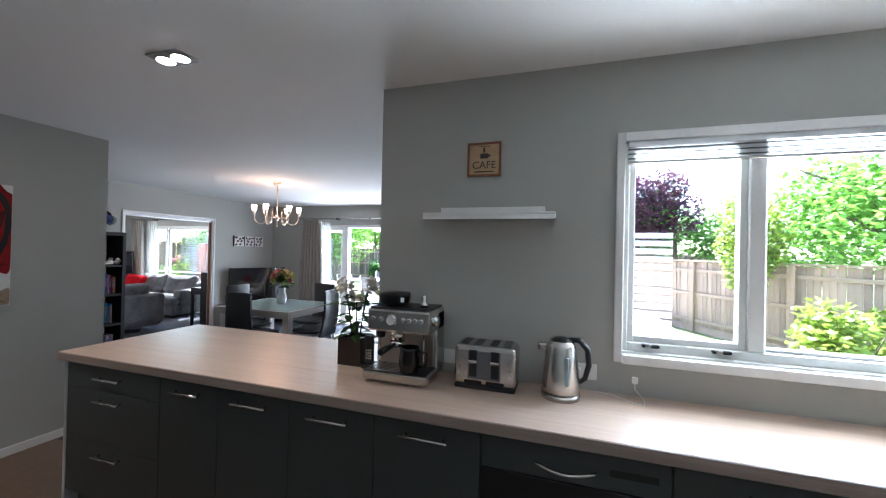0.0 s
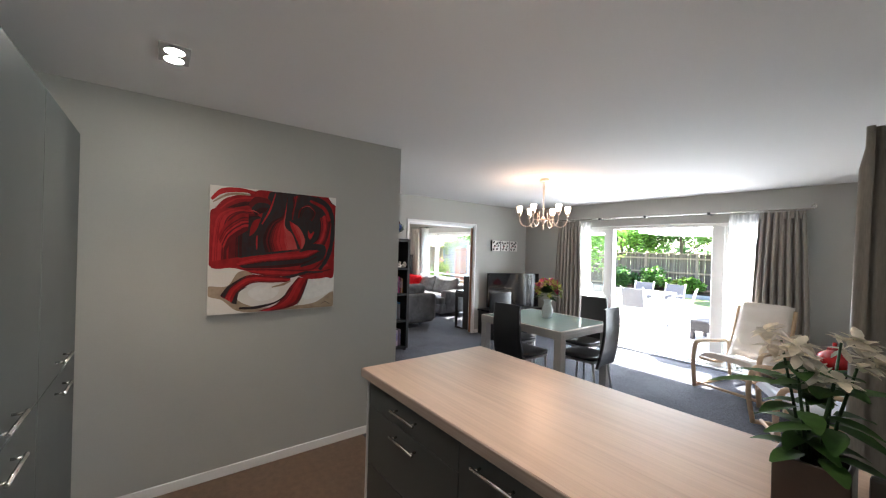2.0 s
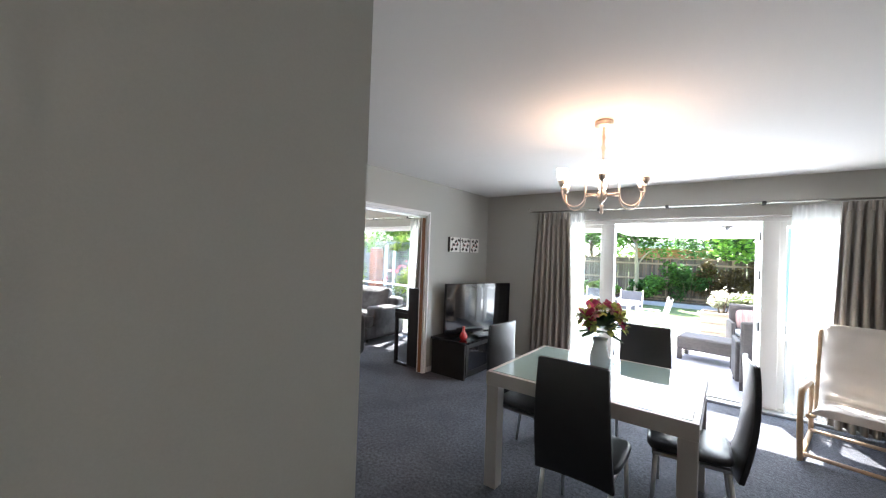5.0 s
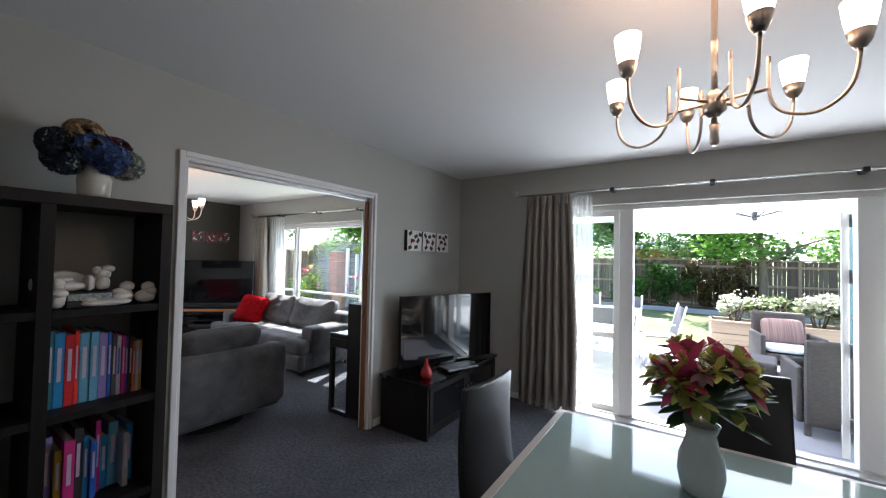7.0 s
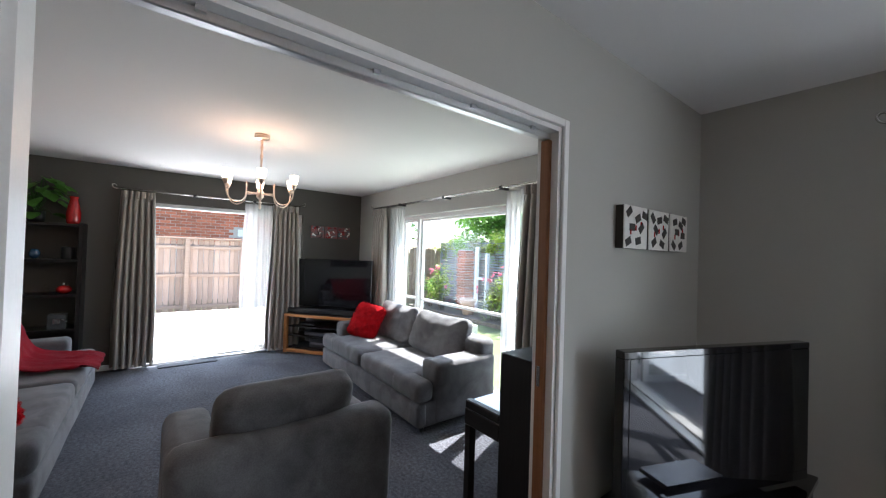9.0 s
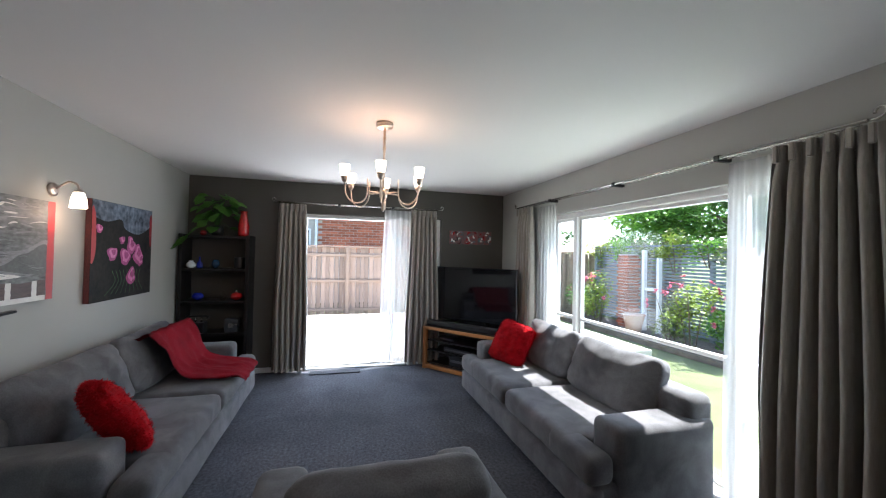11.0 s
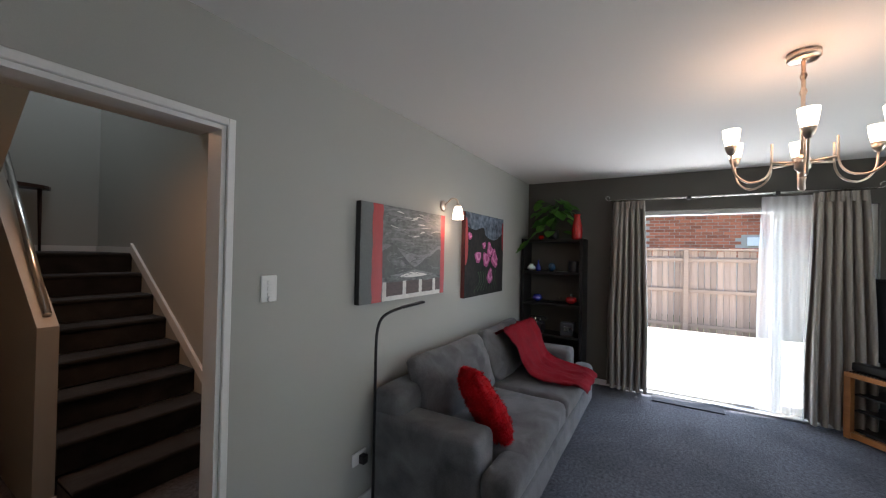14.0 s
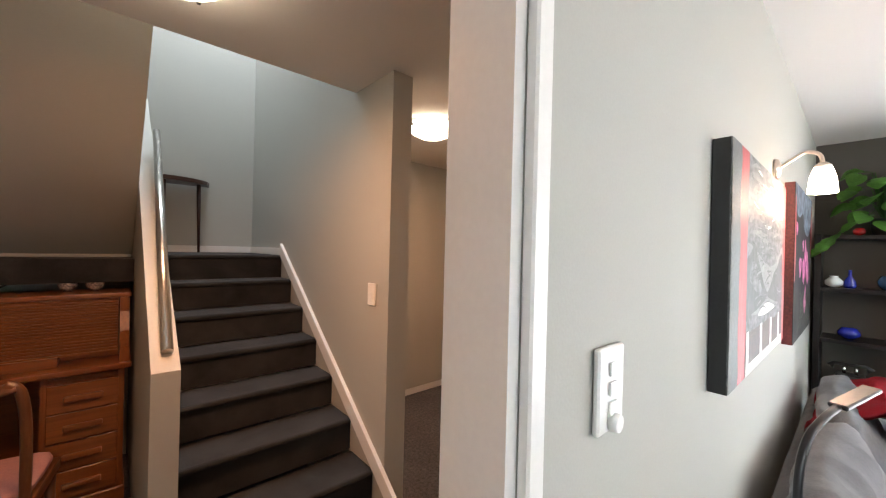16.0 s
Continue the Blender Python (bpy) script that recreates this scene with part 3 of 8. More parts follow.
def bar_handle(parent, x, y, z, w=0.2):
    h = part("handle", rods(((x - w / 2, y - 0.03, z), (x + w / 2, y - 0.03, z), 0.0065), n=10), STEEL, parent, "brushed steel bar handle")
    for s in (-1, 1):
        part("handle_post", rods(((x + s * (w / 2 - 0.02), y, z), (x + s * (w / 2 - 0.02), y - 0.03, z), 0.005), n=8), STEEL, h)
    return h


def base_unit(x0, x1, fronts, label, y=0.862):
    """A base cabinet: body and its drawer or door fronts (z0, z1, handle z)."""
    e = thing("kitchen_cabinet", label, "cabinet", x0, y, 0.0, 0, "kitchen base cabinets")
    w = x1 - x0
    part("body", boxes((0.001, w - 0.001, 0.0, 0.40, 0.101, BT - 0.047)), CAB, e)
    for z0, z1, hz in fronts:
        f = part("drawer_front" if len(fronts) > 1 else "door", boxes((0.002, w - 0.002, -0.019, -0.001, z0, z1), bev=0.0015), CAB, e)
        bar_handle(f, w / 2, -0.019, hz, min(0.2, w * 0.5))
    return e


base_unit(-1.755, -1.01, ((0.715, 0.852, 0.785), (0.412, 0.711, 0.66), (0.11, 0.408, 0.355)), "dark grey kitchen cabinet with three drawers")
for a, b in ((-1.01, -0.62), (-0.62, -0.20), (-0.20, 0.23), (0.23, 0.68)):
    base_unit(a, b, ((0.11, 0.852, 0.79),), "dark grey kitchen cabinet with one steel bar handle")
base_unit(1.32, 1.90, ((0.11, 0.852, 0.79),), "dark grey kitchen cabinet with one steel bar handle")
base_unit(1.90, 2.6, ((0.11, 0.852, 0.79),), "dark grey kitchen cabinet with one steel bar handle")
base_unit(2.6, 3.39, ((0.11, 0.852, 0.79),), "dark grey kitchen cabinet with one steel bar handle")

dw = thing("dishwasher", "dark built-in dishwasher with a curved steel handle", "dishwasher", 0.68, 0.862, 0.0)
part("body", boxes((0.002, 0.638, 0.0, 0.40, 0.101, BT - 0.05)), CAB, dw)
part("door", boxes((0.003, 0.637, -0.022, -0.001, 0.11, 0.72), bev=0.003), BLACK, dw)
part("control_panel", boxes((0.003, 0.637, -0.022, -0.001, 0.725, 0.85), bev=0.003), CAB, dw)
part("handle", tube(bmesh.new(), [(0.20 + 0.03 * k, -0.025 - 0.025 * math.sin(math.pi * k / 7), 0.775 - 0.012 * math.sin(math.pi * k / 7)) for k in range(8)], 0.007, 8), STEEL, dw, "curved steel handle")
part("vent", boxes((0.45, 0.60, -0.0235, -0.0225, 0.775, 0.80)), BLACK, dw)

# tall pantry against the partition
pan = thing("pantry_cabinet", "tall dark grey pantry cupboard with steel bar handles", "cabinet", -2.78, -0.42, 0.0)
part("body", boxes((0.0, 1.56, -0.58, -0.02, 0.002, 2.13)), CAB, pan)
for k in range(2):
    for z0, z1, hz in ((0.1, 0.93, 0.86), (0.935, 2.125, 1.0)):
        d = part("door", boxes((0.002 + k * 0.78, 0.778 + k * 0.78, -0.0195, -0.001, z0, z1), bev=0.0015), CAB, pan)
        h = part("handle", rods(((0.30 + k * 0.78, 0.03, hz), (0.50 + k * 0.78, 0.03, hz), 0.0065), n=10), STEEL, d, "brushed steel bar handle")
        for dx in (0.32, 0.48):
            part("handle_post", rods(((dx + k * 0.78, -0.002, hz), (dx + k * 0.78, 0.03, hz), 0.005), n=8), STEEL, h)

# downlights
LIT = glow("lit_lamp", (1.0, 0.93, 0.82), 16.0)
for x, y, rz in ((-0.81, 0.72, 90), (-2.08, -0.03, 90)):
    dl = thing("ceiling_downlight", "square twin downlight set in the ceiling, switched on", "ceiling light", x, y, H, rz, "kitchen downlights")
    part("plate", boxes((-0.06, 0.06, -0.10, 0.10, -0.008, -0.001), bev=0.002), mat("downlight_plate", (0.36, 0.35, 0.34), 0.4, 0.6), dl)
    for s in (-1, 1):
        rg = part("ring", lathe(bmesh.new(), [(0.043, -0.013), (0.043, -0.009), (0.036, -0.009), (0.036, -0.013)], 20, (0, s * 0.047, 0)), STEEL, dl)
        part("lamp", lathe(bmesh.new(), [(0.001, -0.018), (0.030, -0.0165), (0.037, -0.0132)], 20, (0, s * 0.047, 0)), LIT, rg, "lit lamp face")
    sp = new("downlight_beam", bpy.data.lights.new("downlight_beam", "SPOT"))
    sp.data.energy, sp.data.spot_size, sp.data.spot_blend, sp.data.shadow_soft_size, sp.data.color = 3, radians(95), 0.8, 0.04, (1, 0.78, 0.58)
    sp.location = (x, y, H - 0.03)

# espresso machine
ex = thing("espresso_machine", "brushed steel espresso machine with a grinder on the bench", "coffee machine", 0.23, 1.15, BT)
part("body", boxes((-0.16, 0.16, 0.02, 0.13, 0.02, 0.33), bev=0.008, seg=2), STEEL, ex)
part("head", boxes((-0.16, 0.16, -0.10, 0.13, 0.235, 0.345), bev=0.012, seg=2), STEEL, ex)
part("top_tray", boxes((-0.15, 0.15, -0.09, 0.12, 0.345, 0.352), bev=0.002), BLACK, ex)
part("base", boxes((-0.165, 0.165, -0.13, 0.02, 0.012, 0.055), bev=0.008, seg=2), STEEL, ex)
part("drip_grille", boxes(*[(-0.15, 0.02, -0.12 + 0.02 * k, -0.11 + 0.02 * k, 0.055, 0.060) for k in range(7)]), STEEL, ex)
part("drip_well", boxes((-0.155, 0.155, -0.125, 0.015, 0.0552, 0.057)), BLACK, ex)
part("back_panel", boxes((-0.14, 0.14, 0.012, 0.0198, 0.06, 0.235)), mat("copper_reflecting_steel", (0.55, 0.47, 0.42), 0.3, 1.0), ex)
g = part("gauge", lathe(bmesh.new(), [(0.028, 0), (0.028, 0.010), (0.022, 0.014)], 24), CHROME, ex, "round pressure gauge")
g.matrix_basis = pose(-0.03, -0.10, 0.295, 90, 0, 0)
part("dial_face", lathe(bmesh.new(), [(0.021, 0.0142), (0.021, 0.0150)], 24), WHITE, g)
for x in (-0.125, -0.085, 0.03, 0.06, 0.09, 0.12):
    b = part("button", lathe(bmesh.new(), [(0.012, 0), (0.012, 0.007), (0.009, 0.009)], 16), CHROME, ex)
    b.matrix_basis = pose(x, -0.10, 0.297, 90, 0, 0)
sk = part("steam_dial", lathe(bmesh.new(), [(0.024, 0), (0.022, 0.025)], 20), CHROME, ex)
sk.matrix_basis = pose(0.16, -0.04, 0.295, 0, 90, 0)
part("group_head", rods(((-0.02, -0.05, 0.19), (-0.02, -0.05, 0.235), 0.034), n=20), STEEL, ex)
pf = part("portafilter", rods(((-0.02, -0.05, 0.165), (-0.02, -0.05, 0.19), 0.036), n=20), CHROME, ex)
part("portafilter_handle", tube(bmesh.new(), [(-0.02, -0.08, 0.178), (-0.03, -0.14, 0.172), (-0.035, -0.20, 0.166)], [0.011, 0.014, 0.015], 10), BLACK, pf)
part("grinder_outlet", rods(((-0.11, -0.05, 0.20), (-0.11, -0.05, 0.235), 0.024), n=16), BLACK, ex)
part("steam_wand", tube(bmesh.new(), [(0.12, -0.06, 0.235), (0.125, -0.075, 0.17), (0.13, -0.09, 0.09)], 0.005, 8), CHROME, ex)
hp = part("bean_hopper", lathe(bmesh.new(), [(0.05, 0.352), (0.075, 0.365), (0.08, 0.40), (0.078, 0.412), (0.03, 0.418)], 24, (-0.075, 0.03, 0)), BLACK, ex, "black bean hopper")
part("hopper_label", boxes((-0.015, 0.002, -0.035, -0.032, 0.372, 0.395)), WHITE, hp)
part("tamper", lathe(bmesh.new(), [(0.018, 0.352), (0.018, 0.37), (0.008, 0.376), (0.013, 0.40), (0.005, 0.41)], 16, (0.10, -0.01, 0)), CHROME, ex)
jug = thing("milk_jug", "black milk jug standing on the espresso machine's tray", "jug", 0.29, 1.06, BT + 0.0605)
part("body", lathe(bmesh.new(), [(0.04, 0), (0.043, 0.01), (0.05, 0.05), (0.044, 0.1), (0.047, 0.115), (0.043, 0.114), (0.04, 0.02)], 24), GLOSSBLACK, jug)
part("handle", tube(bmesh.new(), [(0.045, 0, 0.1), (0.085, 0, 0.09), (0.085, 0, 0.04), (0.048, 0, 0.025)], 0.006, 8), GLOSSBLACK, jug)

# toaster
to = thing("toaster", "four-slot brushed steel toaster on the bench", "toaster", 0.635, 1.19, BT)
part("body", boxes((-0.142, 0.142, -0.085, 0.085, 0.018, 0.20), bev=0.022, seg=3), STEEL, to)
part("base", boxes((-0.138, 0.138, -0.08, 0.08, 0.0, 0.022), bev=0.004), BLACK, to)
for x in (-0.115, -0.055, 0.02, 0.08):
    part("slot", boxes((x, x + 0.036, -0.06, 0.06, 0.1995, 0.2015)), BLACK, to)
part("front_plate", boxes((-0.075, 0.075, -0.0868, -0.0845, 0.05, 0.175), bev=0.001), mat("grey_front", (0.16, 0.16, 0.17), 0.3, 0.3), to)
for x in (-0.05, 0.05):
    ch = part("lever_channel", boxes((x - 0.018, x + 0.018, -0.089, -0.0869, 0.06, 0.18), bev=0.001), BLACK, to)
    part("lever", boxes((x - 0.02, x + 0.02, -0.112, -0.0891, 0.125, 0.14), bev=0.004), STEEL, ch)
    part("crumb_tray", boxes((x - 0.04, x + 0.04, -0.0865, -0.0845, 0.028, 0.044), bev=0.001), BLACK, to)
for x in (-0.115, 0.115):
    for z in (0.075, 0.10, 0.125, 0.15):
        b = part("button", lathe(bmesh.new(), [(0.008, 0), (0.008, 0.005)], 12), CHROME, to)
        b.matrix_basis = pose(x, -0.085, z, 90, 0, 0)

# kettle
ke = thing("electric_kettle", "brushed steel electric kettle with a black handle", "kettle", 0.965, 1.17, BT)
part("base", lathe(bmesh.new(), [(0.082, 0), (0.084, 0.012), (0.08, 0.022)], 28), STEEL, ke)
part("body", lathe(bmesh.new(), [(0.08, 0.023), (0.081, 0.05), (0.072, 0.15), (0.062, 0.225), (0.05, 0.245), (0.02, 0.252)], 32), STEEL, ke)
part("spout", boxes((-0.10, -0.055, -0.016, 0.016, 0.19, 0.232), bev=0.012, seg=2), STEEL, ke)
part("lid", lathe(bmesh.new(), [(0.048, 0.246), (0.03, 0.258), (0.012, 0.262)], 24), BLACK, ke)
part("handle", tube(bmesh.new(), [(0.03, 0, 0.250), (0.075, 0, 0.252), (0.108, 0, 0.215), (0.115, 0, 0.15), (0.10, 0, 0.09), (0.078, 0, 0.07)], [0.011, 0.013, 0.013, 0.012, 0.011, 0.009], 10), BLACK, ke)
part("water_gauge", boxes((0.015, 0.033, -0.080, -0.064, 0.07, 0.19), bev=0.004), mat("gauge_window", (0.25, 0.33, 0.36), 0.1), ke)


def socket(name, x, y, z, rz, label, w=0.115, h=0.072):
    e = thing(name, label, "socket" if "socket" in name else "switch", x, y, z, rz)
    part("plate", boxes((-w / 2, w / 2, -0.009, 0, -h / 2, h / 2), bev=0.003), WHITE, e)
    return e


def plug_and_cable(e, dx, pts):
    p = part("plug", boxes((dx - 0.018, dx + 0.018, -0.045, -0.0095, -0.025, 0.02), bev=0.006, seg=2), WHITE, e)
    part("cable", tube(bmesh.new(), pts, 0.0035, 6), BLACK, e)


s1 = socket("power_socket", 1.065, 1.3, 0.99, 0, "white double power socket with plugs on the wall")
plug_and_cable(s1, -0.03, [(-0.03, -0.045, -0.005), (-0.03, -0.06, -0.05), (-0.06, -0.05, -0.078), (-0.14, -0.06, -0.081)])
s2 = socket("power_socket", 0.445, 1.3, 0.99, 0, "white double power socket with plugs on the wall")
plug_and_cable(s2, 0.02, [(0.02, -0.045, -0.005), (0.02, -0.065, -0.05), (0.05, -0.05, -0.08)])
cb = thing("charging_cable", "thin pale charging cable lying on the bench", "cable", 1.28, 1.2, BT)
part("cord", tube(bmesh.new(), [(-0.16, 0.08, 0.003), (-0.09, 0.06, 0.003), (-0.03, 0.0, 0.003), (0.02, -0.02, 0.003), (0.03, 0.05, 0.004), (0.0, 0.085, 0.03), (0.0, 0.094, 0.06)], 0.0025, 6), WHITE, cb)
part("hook", boxes((-0.012, 0.012, 0.085, 0.0975, 0.055, 0.085), bev=0.003), WHITE, cb)

# floating shelf and sign
sh = thing("floating_shelf", "small white floating shelf with a lip on the wall", "shelf", 0.62, 1.3, 1.705)
part("board", boxes((-0.31, 0.31, -0.16, -0.001, 0.0, 0.012), bev=0.002), WHITE, sh)
part("back_rail", boxes((-0.26, 0.26, -0.03, -0.0012, 0.0125, 0.05), bev=0.002), WHITE, sh)
part("front_lip", boxes((-0.31, 0.31, -0.16, -0.148, -0.02, -0.0005), bev=0.002), WHITE, sh)
sg = thing("cafe_sign", "small square wooden sign reading CAFE on the wall", "sign", 0.577, 1.3, 1.998)
PLY = grain("sign_wood", (0.55, 0.38, 0.22), (0.42, 0.27, 0.14), "x", 0.5, 30)
FRAMEW = grain("sign_frame_wood", (0.26, 0.10, 0.04), (0.18, 0.07, 0.03), "x", 0.4, 30)
part("panel", boxes((-0.076, 0.076, -0.012, -0.001, -0.076, 0.076)), PLY, sg)
part("frame", boxes((-0.085, -0.075, -0.02, -0.001, -0.085, 0.085), (0.075, 0.085, -0.02, -0.001, -0.085, 0.085), (-0.075, 0.075, -0.02, -0.001, -0.085, -0.075), (-0.075, 0.075, -0.02, -0.001, 0.075, 0.085), bev=0.001), FRAMEW, sg)


def lettering(body, size, parent, m, material):
    c = bpy.data.curves.new("lettering", "FONT")
    c.body, c.size, c.align_x, c.extrude = body, size, "CENTER", 0.0008
    c.materials.append(material)
    o = new("lettering", c)
    o.parent, o.matrix_basis = parent, m
    return o


INK = mat("dark_ink", (0.03, 0.025, 0.02), 0.6, bump=0)
lettering("CAFE", 0.052, sg, pose(0, -0.0135, -0.045, 90, 0, 0), INK)
part("cup_drawing", boxes((-0.02, 0.02, -0.0135, -0.0122, 0.005, 0.03), (-0.005, 0.005, -0.0135, -0.0122, 0.035, 0.06), (0.0205, 0.03, -0.0135, -0.0122, 0.012, 0.024), bev=0.0004), INK, sg)
part("small_print", boxes((-0.05, 0.05, -0.0135, -0.0122, -0.065, -0.059), (-0.03, 0.03, -0.0135, -0.0122, 0.064, 0.067)), INK, sg)

# potted orchid and bottle on the bench
LEAF = leafy("plant_leaf", (0.055, 0.13, 0.03), 0.25)
LEAFD = leafy("dark_plant_leaf", (0.03, 0.075, 0.02), 0.2)
PETALW = leafy("cream_petal", (0.75, 0.68, 0.55), 0.3)


def leaf_blade(bm, base, direction, length, width, droop=0.5, n=5, twist=0.0):
    d = Vector(direction).normalized()
    side = d.cross(Vector((0, 0, 1)))
    side = side.normalized() if side.length > 0.01 else Vector((1, 0, 0))
    side = (Matrix.Rotation(twist, 3, d) @ side)
    prev = None
    p = Vector(base)
    for k in range(n + 1):
        s = k / n
        w = width * math.sin(math.pi * min(0.97, 0.06 + s * 0.94)) ** 0.8
        a, c, b = bm.verts.new(p - side * w / 2), bm.verts.new(p + Vector((0, 0, -0.12 * w))), bm.verts.new(p + side * w / 2)
        if prev:
            bm.faces.new((prev[0], prev[1], c, a)).smooth = True
            bm.faces.new((prev[1], prev[2], b, c)).smooth = True
        prev = (a, c, b)
        d = (d + Vector((0, 0, -droop / n))).normalized()
        p = p + d * length / n
    return bm


def flower_head(bm, c, r, petals, up=(0, 0, 1), cup=0.3):
    q = Vector(up).to_track_quat("Z", "Y")
    for k in range(petals):
        a = 2 * math.pi * k / petals + random.random() * 0.3
        d = q @ Vector((math.cos(a), math.sin(a), cup))
        leaf_blade(bm, c, d, r, r * 0.6, 0.5, 3)
    return bm


pl = thing("bench_planter", "black square planter with a cream flowering plant on the bench", "plant pot", -0.12, 1.27, BT)
part("planter", boxes((-0.07, 0.07, -0.07, -0.06, 0, 0.15), (-0.07, 0.07, 0.06, 0.07, 0, 0.15), (-0.07, -0.06, -0.06, 0.06, 0, 0.15), (0.06, 0.07, -0.06, 0.06, 0, 0.15), (-0.06, 0.06, -0.06, 0.06, 0.0, 0.12), bev=0.002), mat("dark_brown_pot", (0.03, 0.018, 0.014), 0.45), pl)
for k in range(6):
    a = k * 1.05
    top = (0.07 * math.cos(a), 0.07 * math.sin(a), 0.40 + 0.05 * math.sin(k * 2.3))
    part("stem", tube(bmesh.new(), [(0.02 * math.cos(a), 0.02 * math.sin(a), 0.11), (0.04 * math.cos(a), 0.04 * math.sin(a), 0.26), top], [0.005, 0.004, 0.003], 6), LEAFD, pl)
    for j in range(7):
        z = 0.16 + 0.035 * j
        b = a + j * 2.4
        part("leaf", leaf_blade(bmesh.new(), (0.035 * math.cos(a), 0.035 * math.sin(a), z), (math.cos(b), math.sin(b), 0.35), 0.10 + 0.03 * math.sin(j), 0.05, 0.9), LEAF, pl)
    for j in range(5):
        o = Vector((random.uniform(-0.045, 0.045), random.uniform(-0.045, 0.045), random.uniform(-0.03, 0.05)))
        part("blossom", flower_head(bmesh.new(), Vector(top) + o, 0.042, 6, o + Vector((0, 0, 0.03)), 0.3), PETALW, pl, "cream blossom")
for b in (2.7, 0.6, 3.6):
    part("leaf", leaf_blade(bmesh.new(), (0, 0, 0.30), (math.cos(b), math.sin(b), 0.55), 0.24, 0.055, 0.9, 6), LEAF, pl)
ph = thing("cordless_phone", "black cordless phone standing in its base", "telephone", 0.0, 1.21, BT)
part("base", boxes((-0.035, 0.035, -0.035, 0.035, 0, 0.03), bev=0.008, seg=2), GLOSSBLACK, ph)
hs = part("handset", boxes((-0.024, 0.024, -0.012, 0.012, 0.025, 0.17), bev=0.008, seg=2), BLACK, ph)
part("keys", boxes(*[(-0.016 + 0.012 * i, -0.008 + 0.012 * i, -0.0135, -0.0122, 0.05 + 0.014 * j, 0.058 + 0.014 * j) for i in range(3) for j in range(4)]), STEEL, hs)


# ---- pictures ----
def outline(pts, closed=True, n=6):
    """A smooth curve through a few points."""
    out, m = [], len(pts)
    for i in range(m if closed else m - 1):
        p = [Vector(pts[(i + k) % m] if closed else pts[min(max(i + k, 0), m - 1)]) for k in (-1, 0, 1, 2)]
        for j in range(n):
            t = j / n
            out.append(0.5 * ((2 * p[1]) + (p[2] - p[0]) * t + (2 * p[0] - 5 * p[1] + 4 * p[2] - p[3]) * t * t + (3 * p[1] - p[0] - 3 * p[2] + p[3]) * t ** 3))
    if not closed:
        out.append(Vector(pts[-1]))
    return out


def paint_patch(parent, name, pts, w, h, layer, material):
    """A flat dab of paint on a canvas in the x, z plane facing -y."""
    bm = bmesh.new()
    vs = [bm.verts.new((min(max(p[0], 0.002), 0.998) * w - w / 2, -layer * 0.00025, min(max(p[1], 0.002), 0.998) * h - h / 2)) for p in outline(pts)]
    es = [bm.edges.new((a, b)) for a, b in zip(vs, vs[1:] + vs[:1]) if (a.co - b.co).length > 1e-6]
    bmesh.ops.remove_doubles(bm, verts=bm.verts[:], dist=1e-5)
    bmesh.ops.triangle_fill(bm, use_beauty=True, edges=bm.edges[:])
    return part(name, bm, material, parent)


def paint_stroke(parent, name, pts, widths, w, h, layer, material):
    bm = bmesh.new()
    c = outline(pts, False)
    prev = None
    for i, p in enumerate(c):
        d = (c[min(i + 1, len(c) - 1)] - c[max(i - 1, 0)]).normalized()
        s = i / (len(c) - 1) * (len(widths) - 1)
        k = min(int(s), len(widths) - 2)
        wd = widths[k] + (widths[k + 1] - widths[k]) * (s - k)
        wd *= 1 + 0.25 * noise.noise(Vector((i * 0.5, layer, 1)))
        e = Vector((-d.y, d.x)) * wd / 2
        q = [bm.verts.new((min(max(v.x, 0.002), 0.998) * w - w / 2, -layer * 0.00025, min(max(v.y, 0.002), 0.998) * h - h / 2)) for v in (p - e, p + e)]
        if prev:
            bm.faces.new((prev[0], prev[1], q[1], q[0]))
        prev = q
    return part(name, bm, material, parent)


def canvas(label, x, y, z, rz, w, h, t, front, side):
    e = thing("wall_painting", label, "painting", x, y, z, rz)
    part("canvas", boxes((-w / 2, w / 2, 0.0, 0.002, -h / 2, h / 2)), front, e)
    part("stretcher", boxes((-w / 2, w / 2, 0.0021, t, -h / 2, h / 2), bev=0.001), side, e)
    return e


CREAM = mat("canvas_cream", (0.72, 0.69, 0.64), 0.7, var=0.08, scale=5, fine=90, bump=0.2, col2=(0.68, 0.63, 0.56))
P_RED = mat("paint_red", (0.40, 0.010, 0.014), 0.5, scale=4.5, fine=22, bump=0.8, spec=0.2, col2=(0.035, 0.003, 0.004), stretch=(1, 1, 0.5))
P_HOT = mat("paint_bright_red", (0.50, 0.016, 0.02), 0.5, scale=5, fine=22, bump=0.8, spec=0.2, col2=(0.12, 0.004, 0.006))
P_PINK = mat("paint_pale_red", (0.52, 0.06, 0.06), 0.5, scale=6, fine=24, bump=0.8, spec=0.2, col2=(0.24, 0.01, 0.012))
P_DARK = mat("paint_dark", (0.012, 0.016, 0.016), 0.5, scale=3, fine=16, bump=0.8, spec=0.3, col2=(0.07, 0.008, 0.009))
P_TAN = mat("paint_tan", (0.42, 0.32, 0.22), 0.6, scale=5, fine=30, bump=0.3, col2=(0.25, 0.17, 0.10))
P_WHITE = mat("paint_white", (0.74, 0.72, 0.68), 0.6, var=0.1, scale=5, fine=30, bump=0.3)
